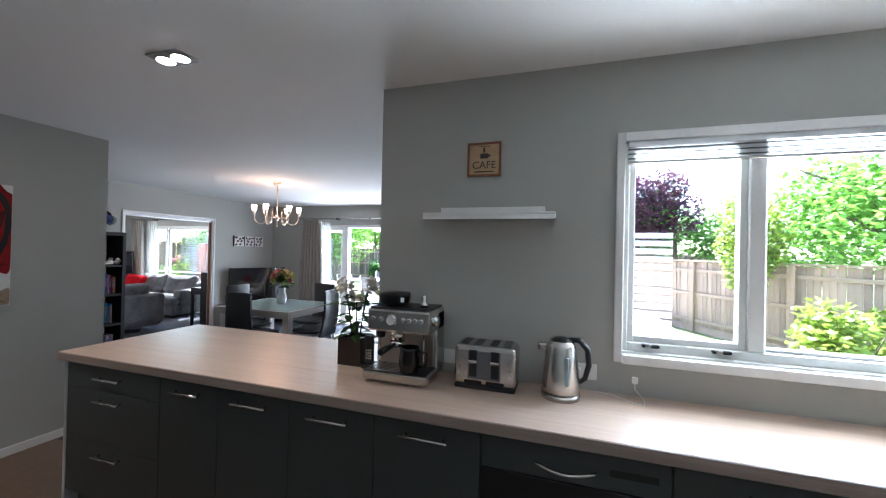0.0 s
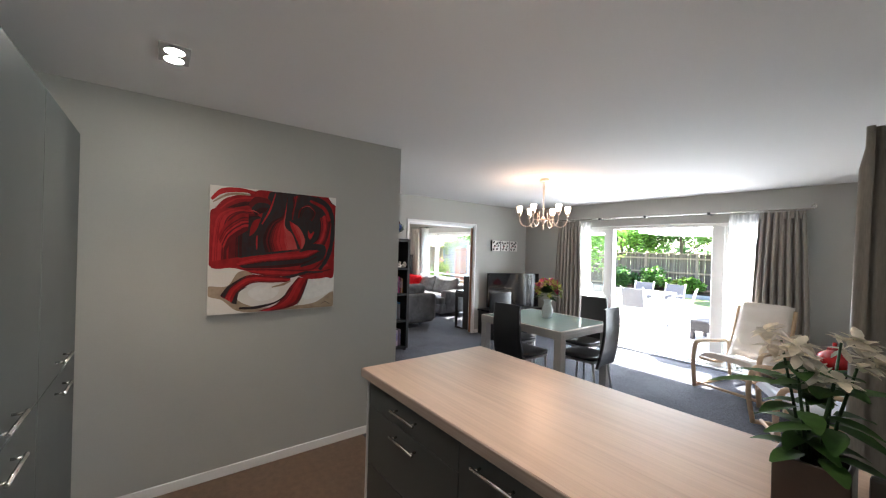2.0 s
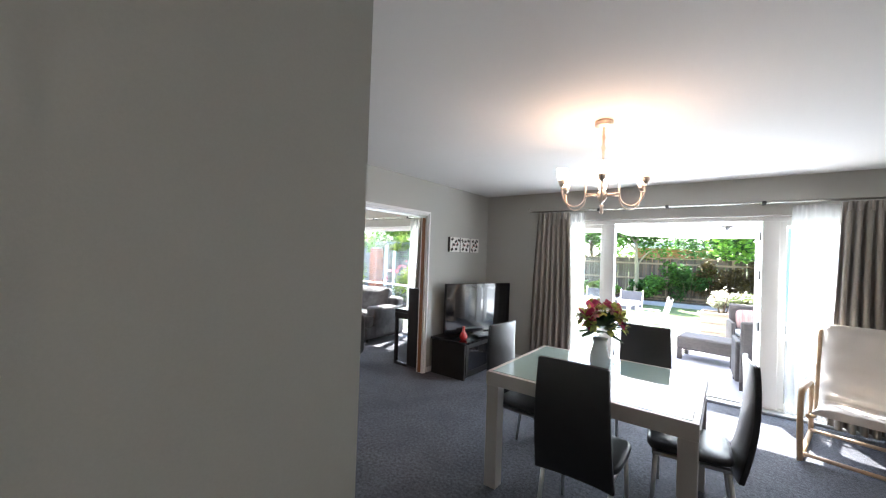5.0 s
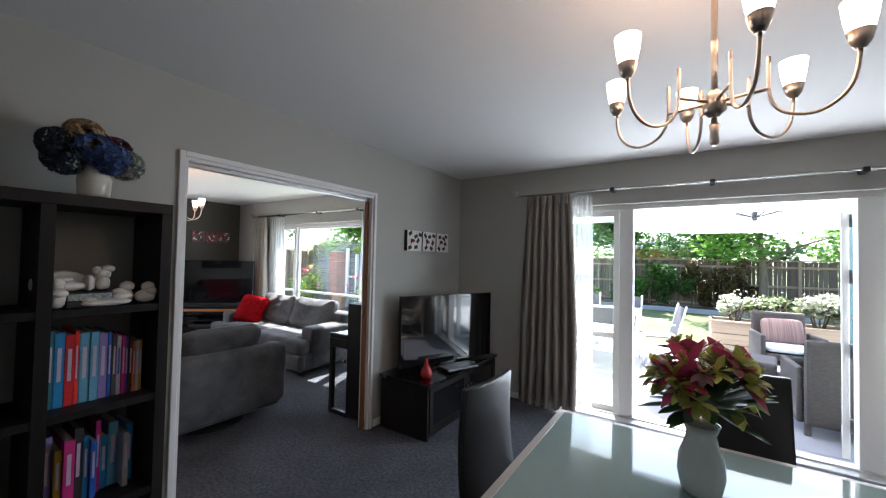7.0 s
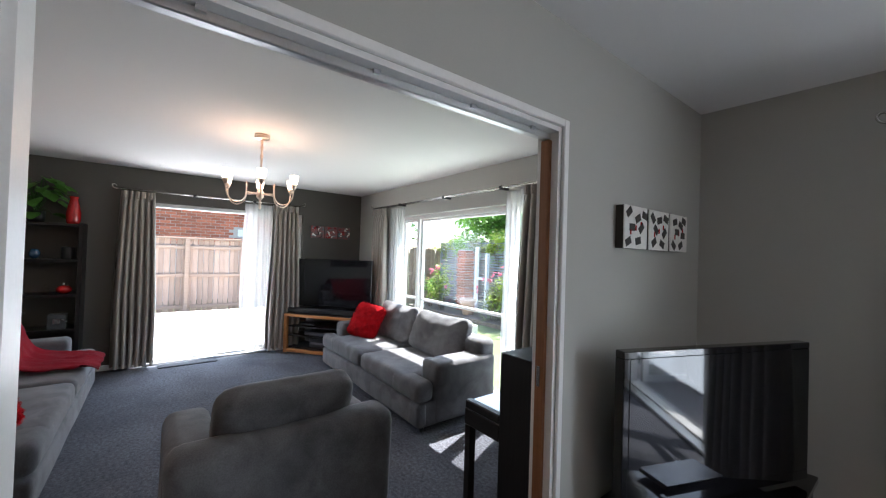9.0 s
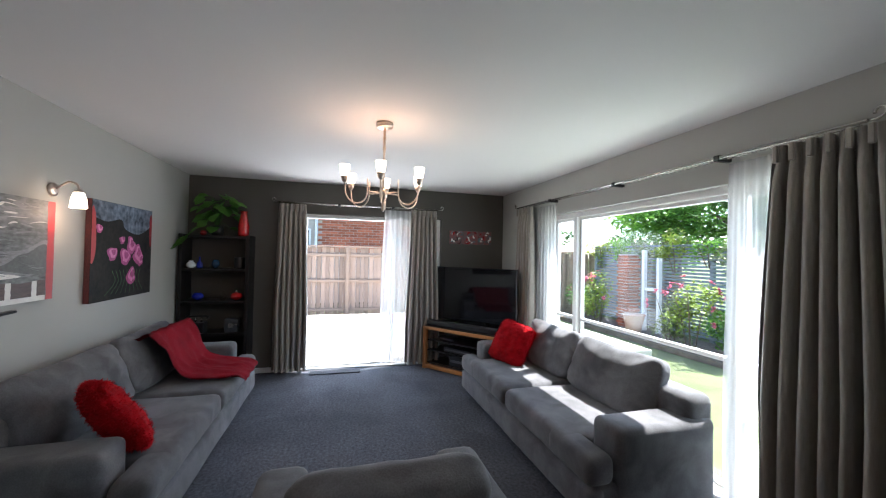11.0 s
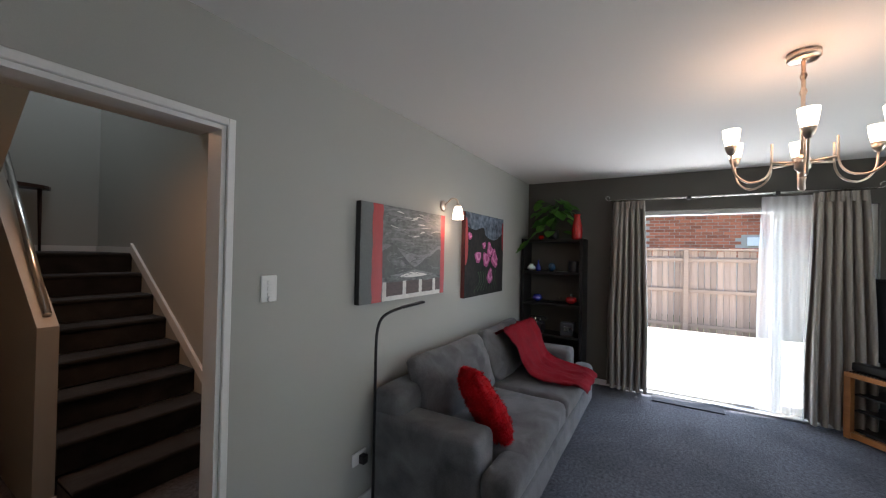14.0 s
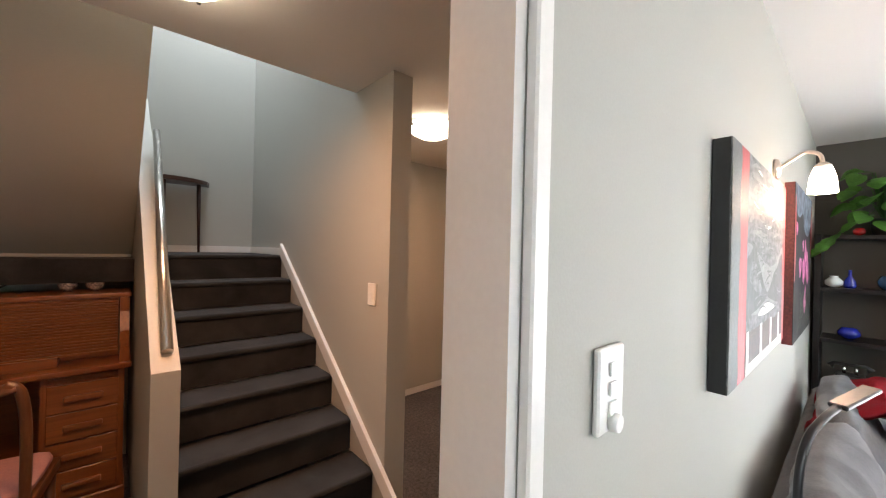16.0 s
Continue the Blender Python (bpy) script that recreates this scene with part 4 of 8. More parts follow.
RAMP = [mat("rose_paint", c, 0.5, scale=5, fine=26, bump=0.8, spec=0.22, col2=d, stretch=(1, 1, 0.6)) for c, d in (
    ((0.024, 0.032, 0.031), (0.034, 0.012, 0.012)), ((0.060, 0.010, 0.011), (0.022, 0.006, 0.006)), ((0.16, 0.010, 0.012), (0.085, 0.006, 0.007)),
    ((0.40, 0.014, 0.016), (0.20, 0.007, 0.009)), ((0.54, 0.026, 0.026), (0.34, 0.012, 0.014)), ((0.52, 0.085, 0.075), (0.42, 0.035, 0.034)))]
W, HH = 0.83, 0.84
rp = canvas("large square abstract canvas in red, black and cream", -2.75, 0.60, 1.505, 90, W, HH, 0.032, CREAM, CREAM)
layer = 0
paint_rng = random.Random(3)


def dab(name, m, pts):
    """One flat field of paint on the rose canvas, above all earlier ones."""
    global layer
    layer += 1
    paint_patch(rp, name, pts, W, HH, 1 + layer * 0.06, m)


def sweep(m, widths, pts):
    global layer
    layer += 1
    paint_stroke(rp, "brush_stroke", pts, widths, W, HH, 1 + layer * 0.06, m)


def blend(a, b, shades, n):
    """A petal: strokes laid side by side from curve a to curve b, their shade going from one to the next."""
    n *= 3
    for i in range(n + 1):
        t = i / n
        pts = [((1 - t) * p[0] + t * q[0], (1 - t) * p[1] + t * q[1]) for p, q in zip(a, b)]
        wide = [max(0.006, paint_rng.uniform(1.5, 3.2) * math.dist(p, q) / n) for p, q in zip(a, b)]
        wide[0] *= 0.5
        wide[-1] *= 0.4
        sweep(RAMP[shades[min(len(shades) - 1, max(0, int(t * len(shades) + paint_rng.uniform(-0.75, 0.75))))]], wide, pts)


# bare ground of the canvas: warm stains and white
dab("tan_ground", P_TAN, ((0, 0.22), (0.13, 0.22), (0.21, 0.33), (0.31, 0.32), (0.24, 0.23), (0.2, 0.12), (0.31, 0.05), (0.45, 0.03), (0.63, 0.03), (0.83, 0.05), (0.99, 0.14), (0.99, 0), (0.41, 0), (0.21, 0.02), (0.1, 0.11), (0, 0.15)))
dab("white_ground", P_WHITE, ((0.28, 0.15), (0.32, 0.2), (0.44, 0.23), (0.52, 0.2), (0.49, 0.12), (0.37, 0.09)))
dab("white_ground", P_WHITE, ((0.76, 0.25), (0.89, 0.26), (0.99, 0.3), (0.99, 0.16), (0.86, 0.1), (0.72, 0.09)))
# the red mass and its dark heart
dab("red_field", RAMP[3], ((0, 0.76), (0.04, 0.83), (0.11, 0.91), (0.24, 0.95), (0.41, 1), (0.63, 1), (0.83, 1), (0.93, 1), (0.97, 0.94), (1, 0.92), (1, 0.32), (0.92, 0.27), (0.76, 0.26), (0.63, 0.3), (0.41, 0.3), (0.18, 0.36), (0, 0.39)))
dab("dark_heart", RAMP[0], ((0.2, 0.45), (0.2, 0.56), (0.31, 0.64), (0.36, 0.75), (0.41, 0.94), (0.46, 1), (0.69, 1), (0.86, 0.97), (0.95, 0.86), (0.92, 0.68), (0.85, 0.61), (0.72, 0.53), (0.63, 0.51), (0.32, 0.46)))
# petals, shaded from edge to edge
blend(((0, 0.41), (0.01, 0.63), (0.04, 0.77), (0.14, 0.83), (0.28, 0.83)),
      ((0.27, 0.46), (0.27, 0.58), (0.28, 0.68), (0.31, 0.75), (0.37, 0.77)), (3, 4, 3, 2, 2, 1, 0), 13)
blend(((0.04, 0.82), (0.13, 0.91), (0.27, 0.95), (0.41, 0.95)),
      ((0.16, 0.84), (0.27, 0.87), (0.37, 0.86), (0.43, 0.86)), (3, 4, 3, 2, 1), 8)
blend(((0.57, 0.96), (0.54, 0.81), (0.44, 0.73), (0.39, 0.6), (0.41, 0.49)),
      ((0.55, 0.76), (0.55, 0.7), (0.61, 0.65), (0.64, 0.57), (0.66, 0.52)), (1, 2, 3, 4, 4, 5, 5), 14)
blend(((0.59, 0.76), (0.62, 0.68), (0.66, 0.6), (0.69, 0.53)),
      ((0.66, 0.72), (0.7, 0.66), (0.72, 0.59), (0.7, 0.52)), (3, 4, 5, 5), 6)
blend(((0.61, 0.97), (0.62, 0.9), (0.61, 0.82), (0.61, 0.77)),
      ((0.68, 0.99), (0.65, 0.91), (0.63, 0.82), (0.62, 0.77)), (1, 3, 2, 0), 5)
blend(((0.94, 0.86), (0.95, 0.76), (0.93, 0.64), (0.89, 0.54)),
      ((0.85, 0.8), (0.86, 0.72), (0.84, 0.62), (0.79, 0.57)), (1, 2, 3, 4, 3, 1), 9)
blend(((0.66, 0.79), (0.68, 0.87), (0.75, 0.91), (0.81, 0.85), (0.78, 0.77)),
      ((0.7, 0.81), (0.72, 0.85), (0.75, 0.86), (0.77, 0.82), (0.75, 0.79)), (2, 1, 0, 1, 0), 7)
blend(((0.18, 0.4), (0.34, 0.46), (0.55, 0.49), (0.72, 0.5), (0.83, 0.54)),
      ((0.24, 0.36), (0.41, 0.36), (0.58, 0.37), (0.75, 0.4), (0.89, 0.49)), (3, 4, 4, 3, 1, 0, 0, 1), 11)
blend(((0.25, 0.35), (0.44, 0.35), (0.63, 0.34), (0.8, 0.35), (0.9, 0.45)),
      ((0.3, 0.32), (0.48, 0.29), (0.65, 0.29), (0.82, 0.31), (0.97, 0.34)), (2, 3, 4, 3, 2), 8)
blend(((0.27, 0.87), (0.32, 0.93), (0.42, 0.92), (0.44, 0.86)),
      ((0.32, 0.79), (0.37, 0.82), (0.4, 0.83), (0.43, 0.84)), (2, 0, 0, 1), 6)
# dark lines and lights
sweep(RAMP[0], (.02, .05, .06, .02), ((0.51, 1), (0.46, 0.88), (0.4, 0.77), (0.35, 0.61)))
sweep(RAMP[4], (.006, .014, .01), ((0.47, 0.98), (0.43, 0.84), (0.37, 0.72)))
sweep(RAMP[0], (.015, .035, .035, .04, .03), ((0.82, 0.99), (0.92, 0.92), (0.97, 0.8), (0.97, 0.61), (0.93, 0.45), (0.86, 0.34)))
sweep(RAMP[3], (.02, .03, .03), ((0.76, 0.95), (0.89, 0.89), (0.94, 0.78)))
sweep(RAMP[0], (.01, .05, .07, .05, .01), ((0.68, 0.5), (0.77, 0.54), (0.88, 0.53), (0.85, 0.44), (0.69, 0.37)))
sweep(RAMP[0], (.005, .02, .025, .02, .01), ((0.31, 0.31), (0.48, 0.27), (0.63, 0.29), (0.75, 0.32), (0.89, 0.32)))
sweep(RAMP[0], (.004, .012, .006), ((0.31, 0.46), (0.51, 0.49), (0.68, 0.51)))
sweep(RAMP[5], (.003, .008, .003), ((0.27, 0.83), (0.32, 0.82), (0.35, 0.8)))
sweep(RAMP[5], (.002, .005, .002), ((0.69, 0.88), (0.75, 0.9), (0.8, 0.86)))
sweep(RAMP[5], (.002, .004, .002), ((0.54, 0.73), (0.56, 0.66), (0.63, 0.6)))
dab("petal", RAMP[4], ((0.75, 0.69), (0.77, 0.66), (0.8, 0.68), (0.8, 0.66), (0.77, 0.61), (0.75, 0.64)))
dab("petal", RAMP[4], ((0.33, 0.61), (0.34, 0.62), (0.34, 0.51), (0.33, 0.54)))
blend(((0.06, 0.6), (0.11, 0.7), (0.21, 0.78), (0.27, 0.79)),
      ((0.11, 0.49), (0.15, 0.58), (0.23, 0.65), (0.27, 0.67)), (3, 2, 4, 2), 6)
# looping stems below
blend(((0.61, 0.27), (0.45, 0.29), (0.28, 0.3), (0.15, 0.22), (0.09, 0.14)),
      ((0.61, 0.24), (0.46, 0.24), (0.31, 0.24), (0.21, 0.17), (0.18, 0.08)), (2, 3, 4, 3, 2), 8)
sweep(RAMP[0], (.004, .02, .035), ((0.27, 0.3), (0.15, 0.22), (0.1, 0.14)))
sweep(RAMP[0], (.004, .012, .04), ((0.27, 0.21), (0.21, 0.17), (0.18, 0.08)))
blend(((0.68, 0.28), (0.61, 0.19), (0.56, 0.11), (0.48, 0.04), (0.37, 0.01)),
      ((0.76, 0.26), (0.72, 0.16), (0.68, 0.06), (0.58, 0.02), (0.45, 0)), (2, 3, 4, 3, 3, 2), 8)
sweep(RAMP[0], (.006, .008, .004), ((0.76, 0.26), (0.72, 0.14), (0.67, 0.04)))
sweep(RAMP[0], (.02, .025, .012, .004), ((0.22, 0.04), (0.35, 0.04), (0.51, 0.08), (0.63, 0.19)))
sweep(P_TAN, (.01, .02, .01), ((0.46, 0.2), (0.55, 0.22), (0.61, 0.25)))
# strokes across the pale top corner
sweep(P_TAN, (.01, .02, .01), ((0.02, 0.87), (0.13, 0.94), (0.28, 0.95)))
sweep(RAMP[4], (.02, .04, .035, .02), ((0.01, 0.89), (0.08, 0.96), (0.2, 0.98), (0.33, 0.97)))
sweep(RAMP[3], (.02, .03, .01), ((0.31, 0.97), (0.39, 1), (0.44, 1)))
dab("white_corner", P_WHITE, ((0.93, 1), (1, 1), (1, 0.93), (0.96, 0.95)))
sweep(RAMP[0], (.003, .006, .003), ((0.93, 0.98), (0.95, 0.95), (0.99, 0.93)))
sweep(RAMP[0], (.003, .004, .003), ((0.88, 0.03), (0.92, 0.05), (0.97, 0.02)))
# ---- dining room ----
TABLEF = mat("pale_table_frame", (0.50, 0.46, 0.42), 0.4, 0.25, var=0.05, scale=3, fine=120, bump=0.03)
FROST = mat("frosted_green_glass", (0.30, 0.40, 0.38), 0.04, var=0.02, scale=2, bump=0.0, spec=0.4)
ta = thing("dining_table", "pale framed dining table with a frosted glass top", "table", -2.75, 3.635, 0.0)
tw, td = 0.58, 0.485
part("tabletop", boxes((-tw + 0.03, tw - 0.03, -td + 0.03, td - 0.03, 0.735, 0.752), bev=0.002), FROST, ta, "frosted pale green glass top")
part("apron", boxes((-tw, tw, -td, -td + 0.0295, 0.665, 0.75), (-tw, tw, td - 0.0295, td, 0.665, 0.75), (-tw, -tw + 0.0295, -td + 0.03, td - 0.03, 0.665, 0.75), (tw - 0.0295, tw, -td + 0.03, td - 0.03, 0.665, 0.75), bev=0.002), TABLEF, ta)
part("extension_leaf", boxes((-tw + 0.035, tw + 0.004, -td + 0.035, td - 0.035, 0.69, 0.715), bev=0.002), TABLEF, ta)
for sx in (-1, 1):
    for sy in (-1, 1):
        part("leg", boxes((sx * (tw - 0.045) - 0.042, sx * (tw - 0.045) + 0.042, sy * (td - 0.045) - 0.042, sy * (td - 0.045) + 0.042, 0.001, 0.664), bev=0.003), TABLEF, ta)

LEATHER = mat("black_leather", (0.018, 0.018, 0.019), 0.35, var=0.3, scale=5, fine=260, bump=0.25, coat=0.1)
CHAIRLEG = mat("satin_steel_leg", (0.55, 0.54, 0.53), 0.3, 0.9, var=0.05, bump=0.02)
dc = thing("dining_chair", "black leather high-backed dining chair with steel legs", "chair", -2.70, 3.20, 0.0, 0, "chairs round the dining table")
s = cushion_mesh(0.42, 0.42, 0.06, 0.35, 6, 0.002)
moved(s, pose(0, 0.02, 0.415))
part("seat", s, LEATHER, dc)
bk = bmesh.new()
box(bk, -0.205, 0.205, -0.014, 0.014, 0.0, 0.62)
bmesh.ops.subdivide_edges(bk, edges=bk.edges[:], cuts=8, use_grid_fill=True)
for v in bk.verts:
    t = v.co.z / 0.62
    v.co.x *= 1 - 0.12 * t
    v.co.y += -0.06 * t - 0.03 * math.sin(math.pi * t) - 0.02 * (v.co.x / 0.2) ** 2
bmesh.ops.bevel(bk, geom=[e for e in bk.edges if len(e.link_faces) == 2 and e.calc_face_angle(0) > 1.0], offset=0.008, segments=2, profile=0.5, affect="EDGES")
for f in bk.faces:
    f.smooth = True
moved(bk, pose(0, -0.19, 0.36))
part("backrest", bk, LEATHER, dc)
part("seat_frame", boxes((-0.19, 0.19, -0.17, 0.20, 0.395, 0.414), bev=0.003), CHAIRLEG, dc)
for sx in (-1, 1):
    part("leg", tube(bmesh.new(), [(sx * 0.175, 0.18, 0.40), (sx * 0.19, 0.20, 0.002)], [0.014, 0.011], 8), CHAIRLEG, dc)
    part("leg", tube(bmesh.new(), [(sx * 0.175, -0.16, 0.40), (sx * 0.19, -0.22, 0.002)], [0.014, 0.011], 8), CHAIRLEG, dc)
copy_thing(dc, pose(-2.23, 3.70, 0, 0, 0, 96))
copy_thing(dc, pose(-2.62, 4.22, 0, 0, 0, 178))
copy_thing(dc, pose(-3.23, 3.65, 0, 0, 0, -94))

# vase of lilies on the table
GLAZE = mat("white_glaze", (0.72, 0.78, 0.80), 0.12, var=0.03, scale=3, bump=0.0, coat=0.5)
va = thing("flower_vase", "white vase of pink lilies and green flowers on the table", "vase", -2.77, 3.72, 0.7525)
part("vase", lathe(bmesh.new(), [(0.05, 0), (0.056, 0.01), (0.066, 0.06), (0.062, 0.11), (0.045, 0.16), (0.04, 0.185), (0.052, 0.215), (0.048, 0.214), (0.037, 0.185)], 28), GLAZE, va)
P_LILY = leafy("lily_pink", (0.42, 0.05, 0.12), 0.25)
P_PALE = leafy("rose_pale", (0.72, 0.42, 0.42), 0.25)
P_LIME = leafy("lime_flower", (0.42, 0.45, 0.10), 0.25)


def around(a, e):
    return Vector((math.cos(a) * math.cos(e), math.sin(a) * math.cos(e), math.sin(e)))


for i in range(6):
    d, b = around(i * 2.1 + 4.2, 0.25 + 0.16 * i), bmesh.new()
    flower_head(b, Vector((0, 0, 0.33)) + d * 0.11, 0.10, 6, d, 0.45)
    lily = part("lily", b, P_LILY, va)
    b = bmesh.new()
    for j in range(5):
        q = (d + Vector((random.uniform(-0.4, 0.4), random.uniform(-0.4, 0.4), random.uniform(-0.2, 0.4)))).normalized()
        rod(b, Vector((0, 0, 0.33)) + d * 0.11, Vector((0, 0, 0.33)) + d * 0.11 + q * 0.06, 0.0015, 0.003, 5)
    part("stamen", b, P_LIME, lily)
for i in range(7):
    d, b = around(i * 1.05 + 0.5, 0.05 + 0.14 * i), bmesh.new()
    for r in (0.045, 0.034, 0.022):
        flower_head(b, Vector((0, 0, 0.32)) + d * 0.135, r, 7, d, 1.6 - r * 25)
    part("rose", b, P_PALE if i % 3 else PETALW, va)
for i in range(30):
    d, b = around(i * 2.4 + 1, random.uniform(-0.1, 1.3)), bmesh.new()
    flower_head(b, Vector((0, 0, 0.31)) + d * random.uniform(0.11, 0.16), 0.055, 6, d, 0.7)
    part("green_bloom", b, P_LIME, va)
for i in range(70):
    d, b = around(i * 2.4, random.uniform(-0.25, 1.25)), bmesh.new()
    leaf_blade(b, Vector((0, 0, 0.27)) + d * 0.05, d, random.uniform(0.09, 0.15), 0.045, 0.25)
    part("leaf", b, LEAFD if i % 3 else LEAF, va)

# television and its stand
tv = thing("tv_stand", "low black gloss television stand with glass doors", "tv stand", -4.80, 5.33, 0.0)
part("top", boxes((-0.27, 0.27, -0.63, 0.63, 0.425, 0.455), bev=0.003), GLOSSBLACK, tv)
part("side_panel", boxes((-0.25, 0.25, -0.62, -0.595, 0.001, 0.4245)), BLACKWOOD, tv)
part("side_panel", boxes((-0.25, 0.25, 0.595, 0.62, 0.001, 0.4245)), BLACKWOOD, tv)
part("back_panel", boxes((-0.25, -0.235, -0.594, 0.594, 0.02, 0.4245)), BLACKWOOD, tv)
part("bottom", boxes((-0.234, 0.24, -0.594, 0.594, 0.02, 0.05)), BLACKWOOD, tv)
part("shelf", boxes((-0.234, 0.20, -0.594, 0.594, 0.23, 0.245)), BLACKWOOD, tv)
for s in (-1, 1):
    lo, hi = sorted((s * 0.003, s * 0.592))
    d = part("door", boxes((0.24, 0.258, lo, lo + 0.05, 0.055, 0.42), (0.24, 0.258, hi - 0.05, hi, 0.055, 0.42), (0.24, 0.258, lo + 0.05, hi - 0.05, 0.055, 0.10), (0.24, 0.258, lo + 0.05, hi - 0.05, 0.375, 0.42), bev=0.001), BLACKWOOD, tv)
    part("pane", boxes((0.246, 0.25, lo + 0.05, hi - 0.05, 0.10, 0.375)), GLOSSBLACK, d)
    part("knob", lathe(bmesh.new(), [(0.006, 0), (0.006, 0.02), (0.014, 0.026), (0.012, 0.034)], 14), CHROME, d).matrix_basis = pose(0.258, s * 0.03, 0.30, 0, 90, 0)


def television(label, x, y, z, rz, w, h, foot=True):
    e = thing("television", label, "television", x, y, z, rz)
    part("screen", boxes((-w / 2 + 0.03, w / 2 - 0.03, -0.022, -0.018, 0.075, h - 0.03)), GLOSSBLACK, e, "dark glossy screen")
    part("bezel", boxes((-w / 2, w / 2, -0.02, 0.03, 0.03, 0.075), (-w / 2, w / 2, -0.02, 0.03, h - 0.03, h), (-w / 2, -w / 2 + 0.03, -0.02, 0.03, 0.075, h - 0.03), (w / 2 - 0.03, w / 2, -0.02, 0.03, 0.075, h - 0.03), bev=0.003), GLOSSBLACK, e)
    part("back", boxes((-w / 2 + 0.05, w / 2 - 0.05, -0.0175, 0.06, 0.08, h - 0.05), bev=0.01), BLACK, e)
    if foot:
        part("neck", boxes((-0.08, 0.08, 0.0, 0.03, 0.012, 0.08)), GLOSSBLACK, e)
        part("foot", boxes((-0.25, 0.25, -0.12, 0.12, 0.0, 0.014), bev=0.004), GLOSSBLACK, e)
    return e


television("black flat television on the low black stand", -4.76, 5.33, 0.4555, 69, 1.07, 0.67)
rv = thing("red_bud_vase", "small red glossy bud vase on the television stand", "vase", -4.66, 4.84, 0.4555)
part("body", lathe(bmesh.new(), [(0.03, 0), (0.05, 0.02), (0.055, 0.045), (0.04, 0.08), (0.018, 0.11), (0.013, 0.15), (0.016, 0.165), (0.012, 0.164)], 24), RED, rv)
bx = thing("set_top_box", "flat silver and black media box before the television", "media box", -4.60, 5.24, 0.4705, 69)
part("case", boxes((-0.17, 0.17, -0.1, 0.06, 0.0, 0.022), bev=0.003), mat("dark_silver", (0.2, 0.2, 0.21), 0.25, 0.7), bx)

# three small tiles with houses
tl = thing("house_tiles", "three small white wall tiles painted with black houses", "wall art", -5.088, 5.38, 1.642, 90)
rt = random.Random(8)
for k in range(3):
    c = -0.245 + 0.245 * k
    t = part("tile", boxes((c - 0.112, c + 0.112, -0.042, -0.036, -0.10, 0.10), bev=0.002), P_WHITE, tl)
    # the tile's thick sides; the shade on them is put in as black
    part("shaded_sides", boxes((c - 0.111, c + 0.111, -0.0355, 0.0, -0.099, 0.099)), INK, t, "thick sides of the tile, their shade put in as black")
    for q in range(7):
        b = boxes((-0.026, 0.026, -0.0445, -0.0425, -0.017, 0.017), bev=0.0006)
        part("roof", moved(b, pose(c + (-0.065, 0.01, 0.07, -0.04, 0.055, -0.07, 0.02)[q] + rt.uniform(-0.012, 0.012), 0, (0.062, 0.05, 0.066, 0.0, -0.005, -0.06, -0.068)[q] + rt.uniform(-0.008, 0.008), 0, rt.uniform(-50, 50), 0)), INK, t)
    for q in range(3):
        part("chimney", boxes((c - 0.06 + 0.05 * q, c - 0.05 + 0.05 * q, -0.0445, -0.0425, -0.035 + 0.02 * q, -0.01 + 0.02 * q)), RED, t)

# bookcase
BOOKCOLS = [mat("book_cover", c, 0.5, var=0.12, scale=8, fine=90, bump=0.05) for c in ((0.02, 0.22, 0.46), (0.12, 0.35, 0.50), (0.55, 0.012, 0.02), (0.25, 0.19, 0.45), (0.02, 0.10, 0.45), (0.50, 0.02, 0.19), (0.35, 0.35, 0.36), (0.60, 0.10, 0.03), (0.45, 0.27, 0.02), (0.02, 0.02, 0.02), (0.03, 0.16, 0.20), (0.50, 0.42, 0.52), (0.72, 0.03, 0.02), (0.14, 0.04, 0.28), (0.07, 0.07, 0.07))]
PAGES = mat("paper_pages", (0.62, 0.57, 0.47), 0.8, var=0.1, scale=3, fine=400, bump=0.2)
bc = thing("bookcase", "tall open black-brown bookcase filled with books", "bookcase", -4.92, 2.98, 0.0)
BW, BD, BH = 1.23, 0.17, 1.69
part("top", boxes((-BD, BD, -BW, 0, BH - 0.045, BH), bev=0.002), BLACKWOOD, bc)
for y in (-BW, -0.84, -0.41, -0.04):
    part("upright", boxes((-BD + 0.008, BD - 0.002, y, y + 0.04, 0.03, BH - 0.0455)), BLACKWOOD, bc)
BACK = grain("black_back", (0.012, 0.011, 0.011), (0.008, 0.007, 0.007), "z", 0.5, 20)
SHELVES = (0.06, 0.46, 0.86, 1.25)
for z in SHELVES:
    for y0, y1 in ((-BW + 0.041, -0.841), (-0.799, -0.411), (-0.369, -0.041)):
        part("shelf", boxes((-BD + 0.008, BD - 0.006, y0, y1, z - 0.03, z), bev=0.001), BLACKWOOD, bc)
part("foot", boxes((-BD + 0.02, BD - 0.02, -BW + 0.02, -BW + 0.06, 0.001, 0.0295)), BLACKWOOD, bc)
part("foot", boxes((-BD + 0.02, BD - 0.02, -0.06, -0.02, 0.001, 0.0295)), BLACKWOOD, bc)


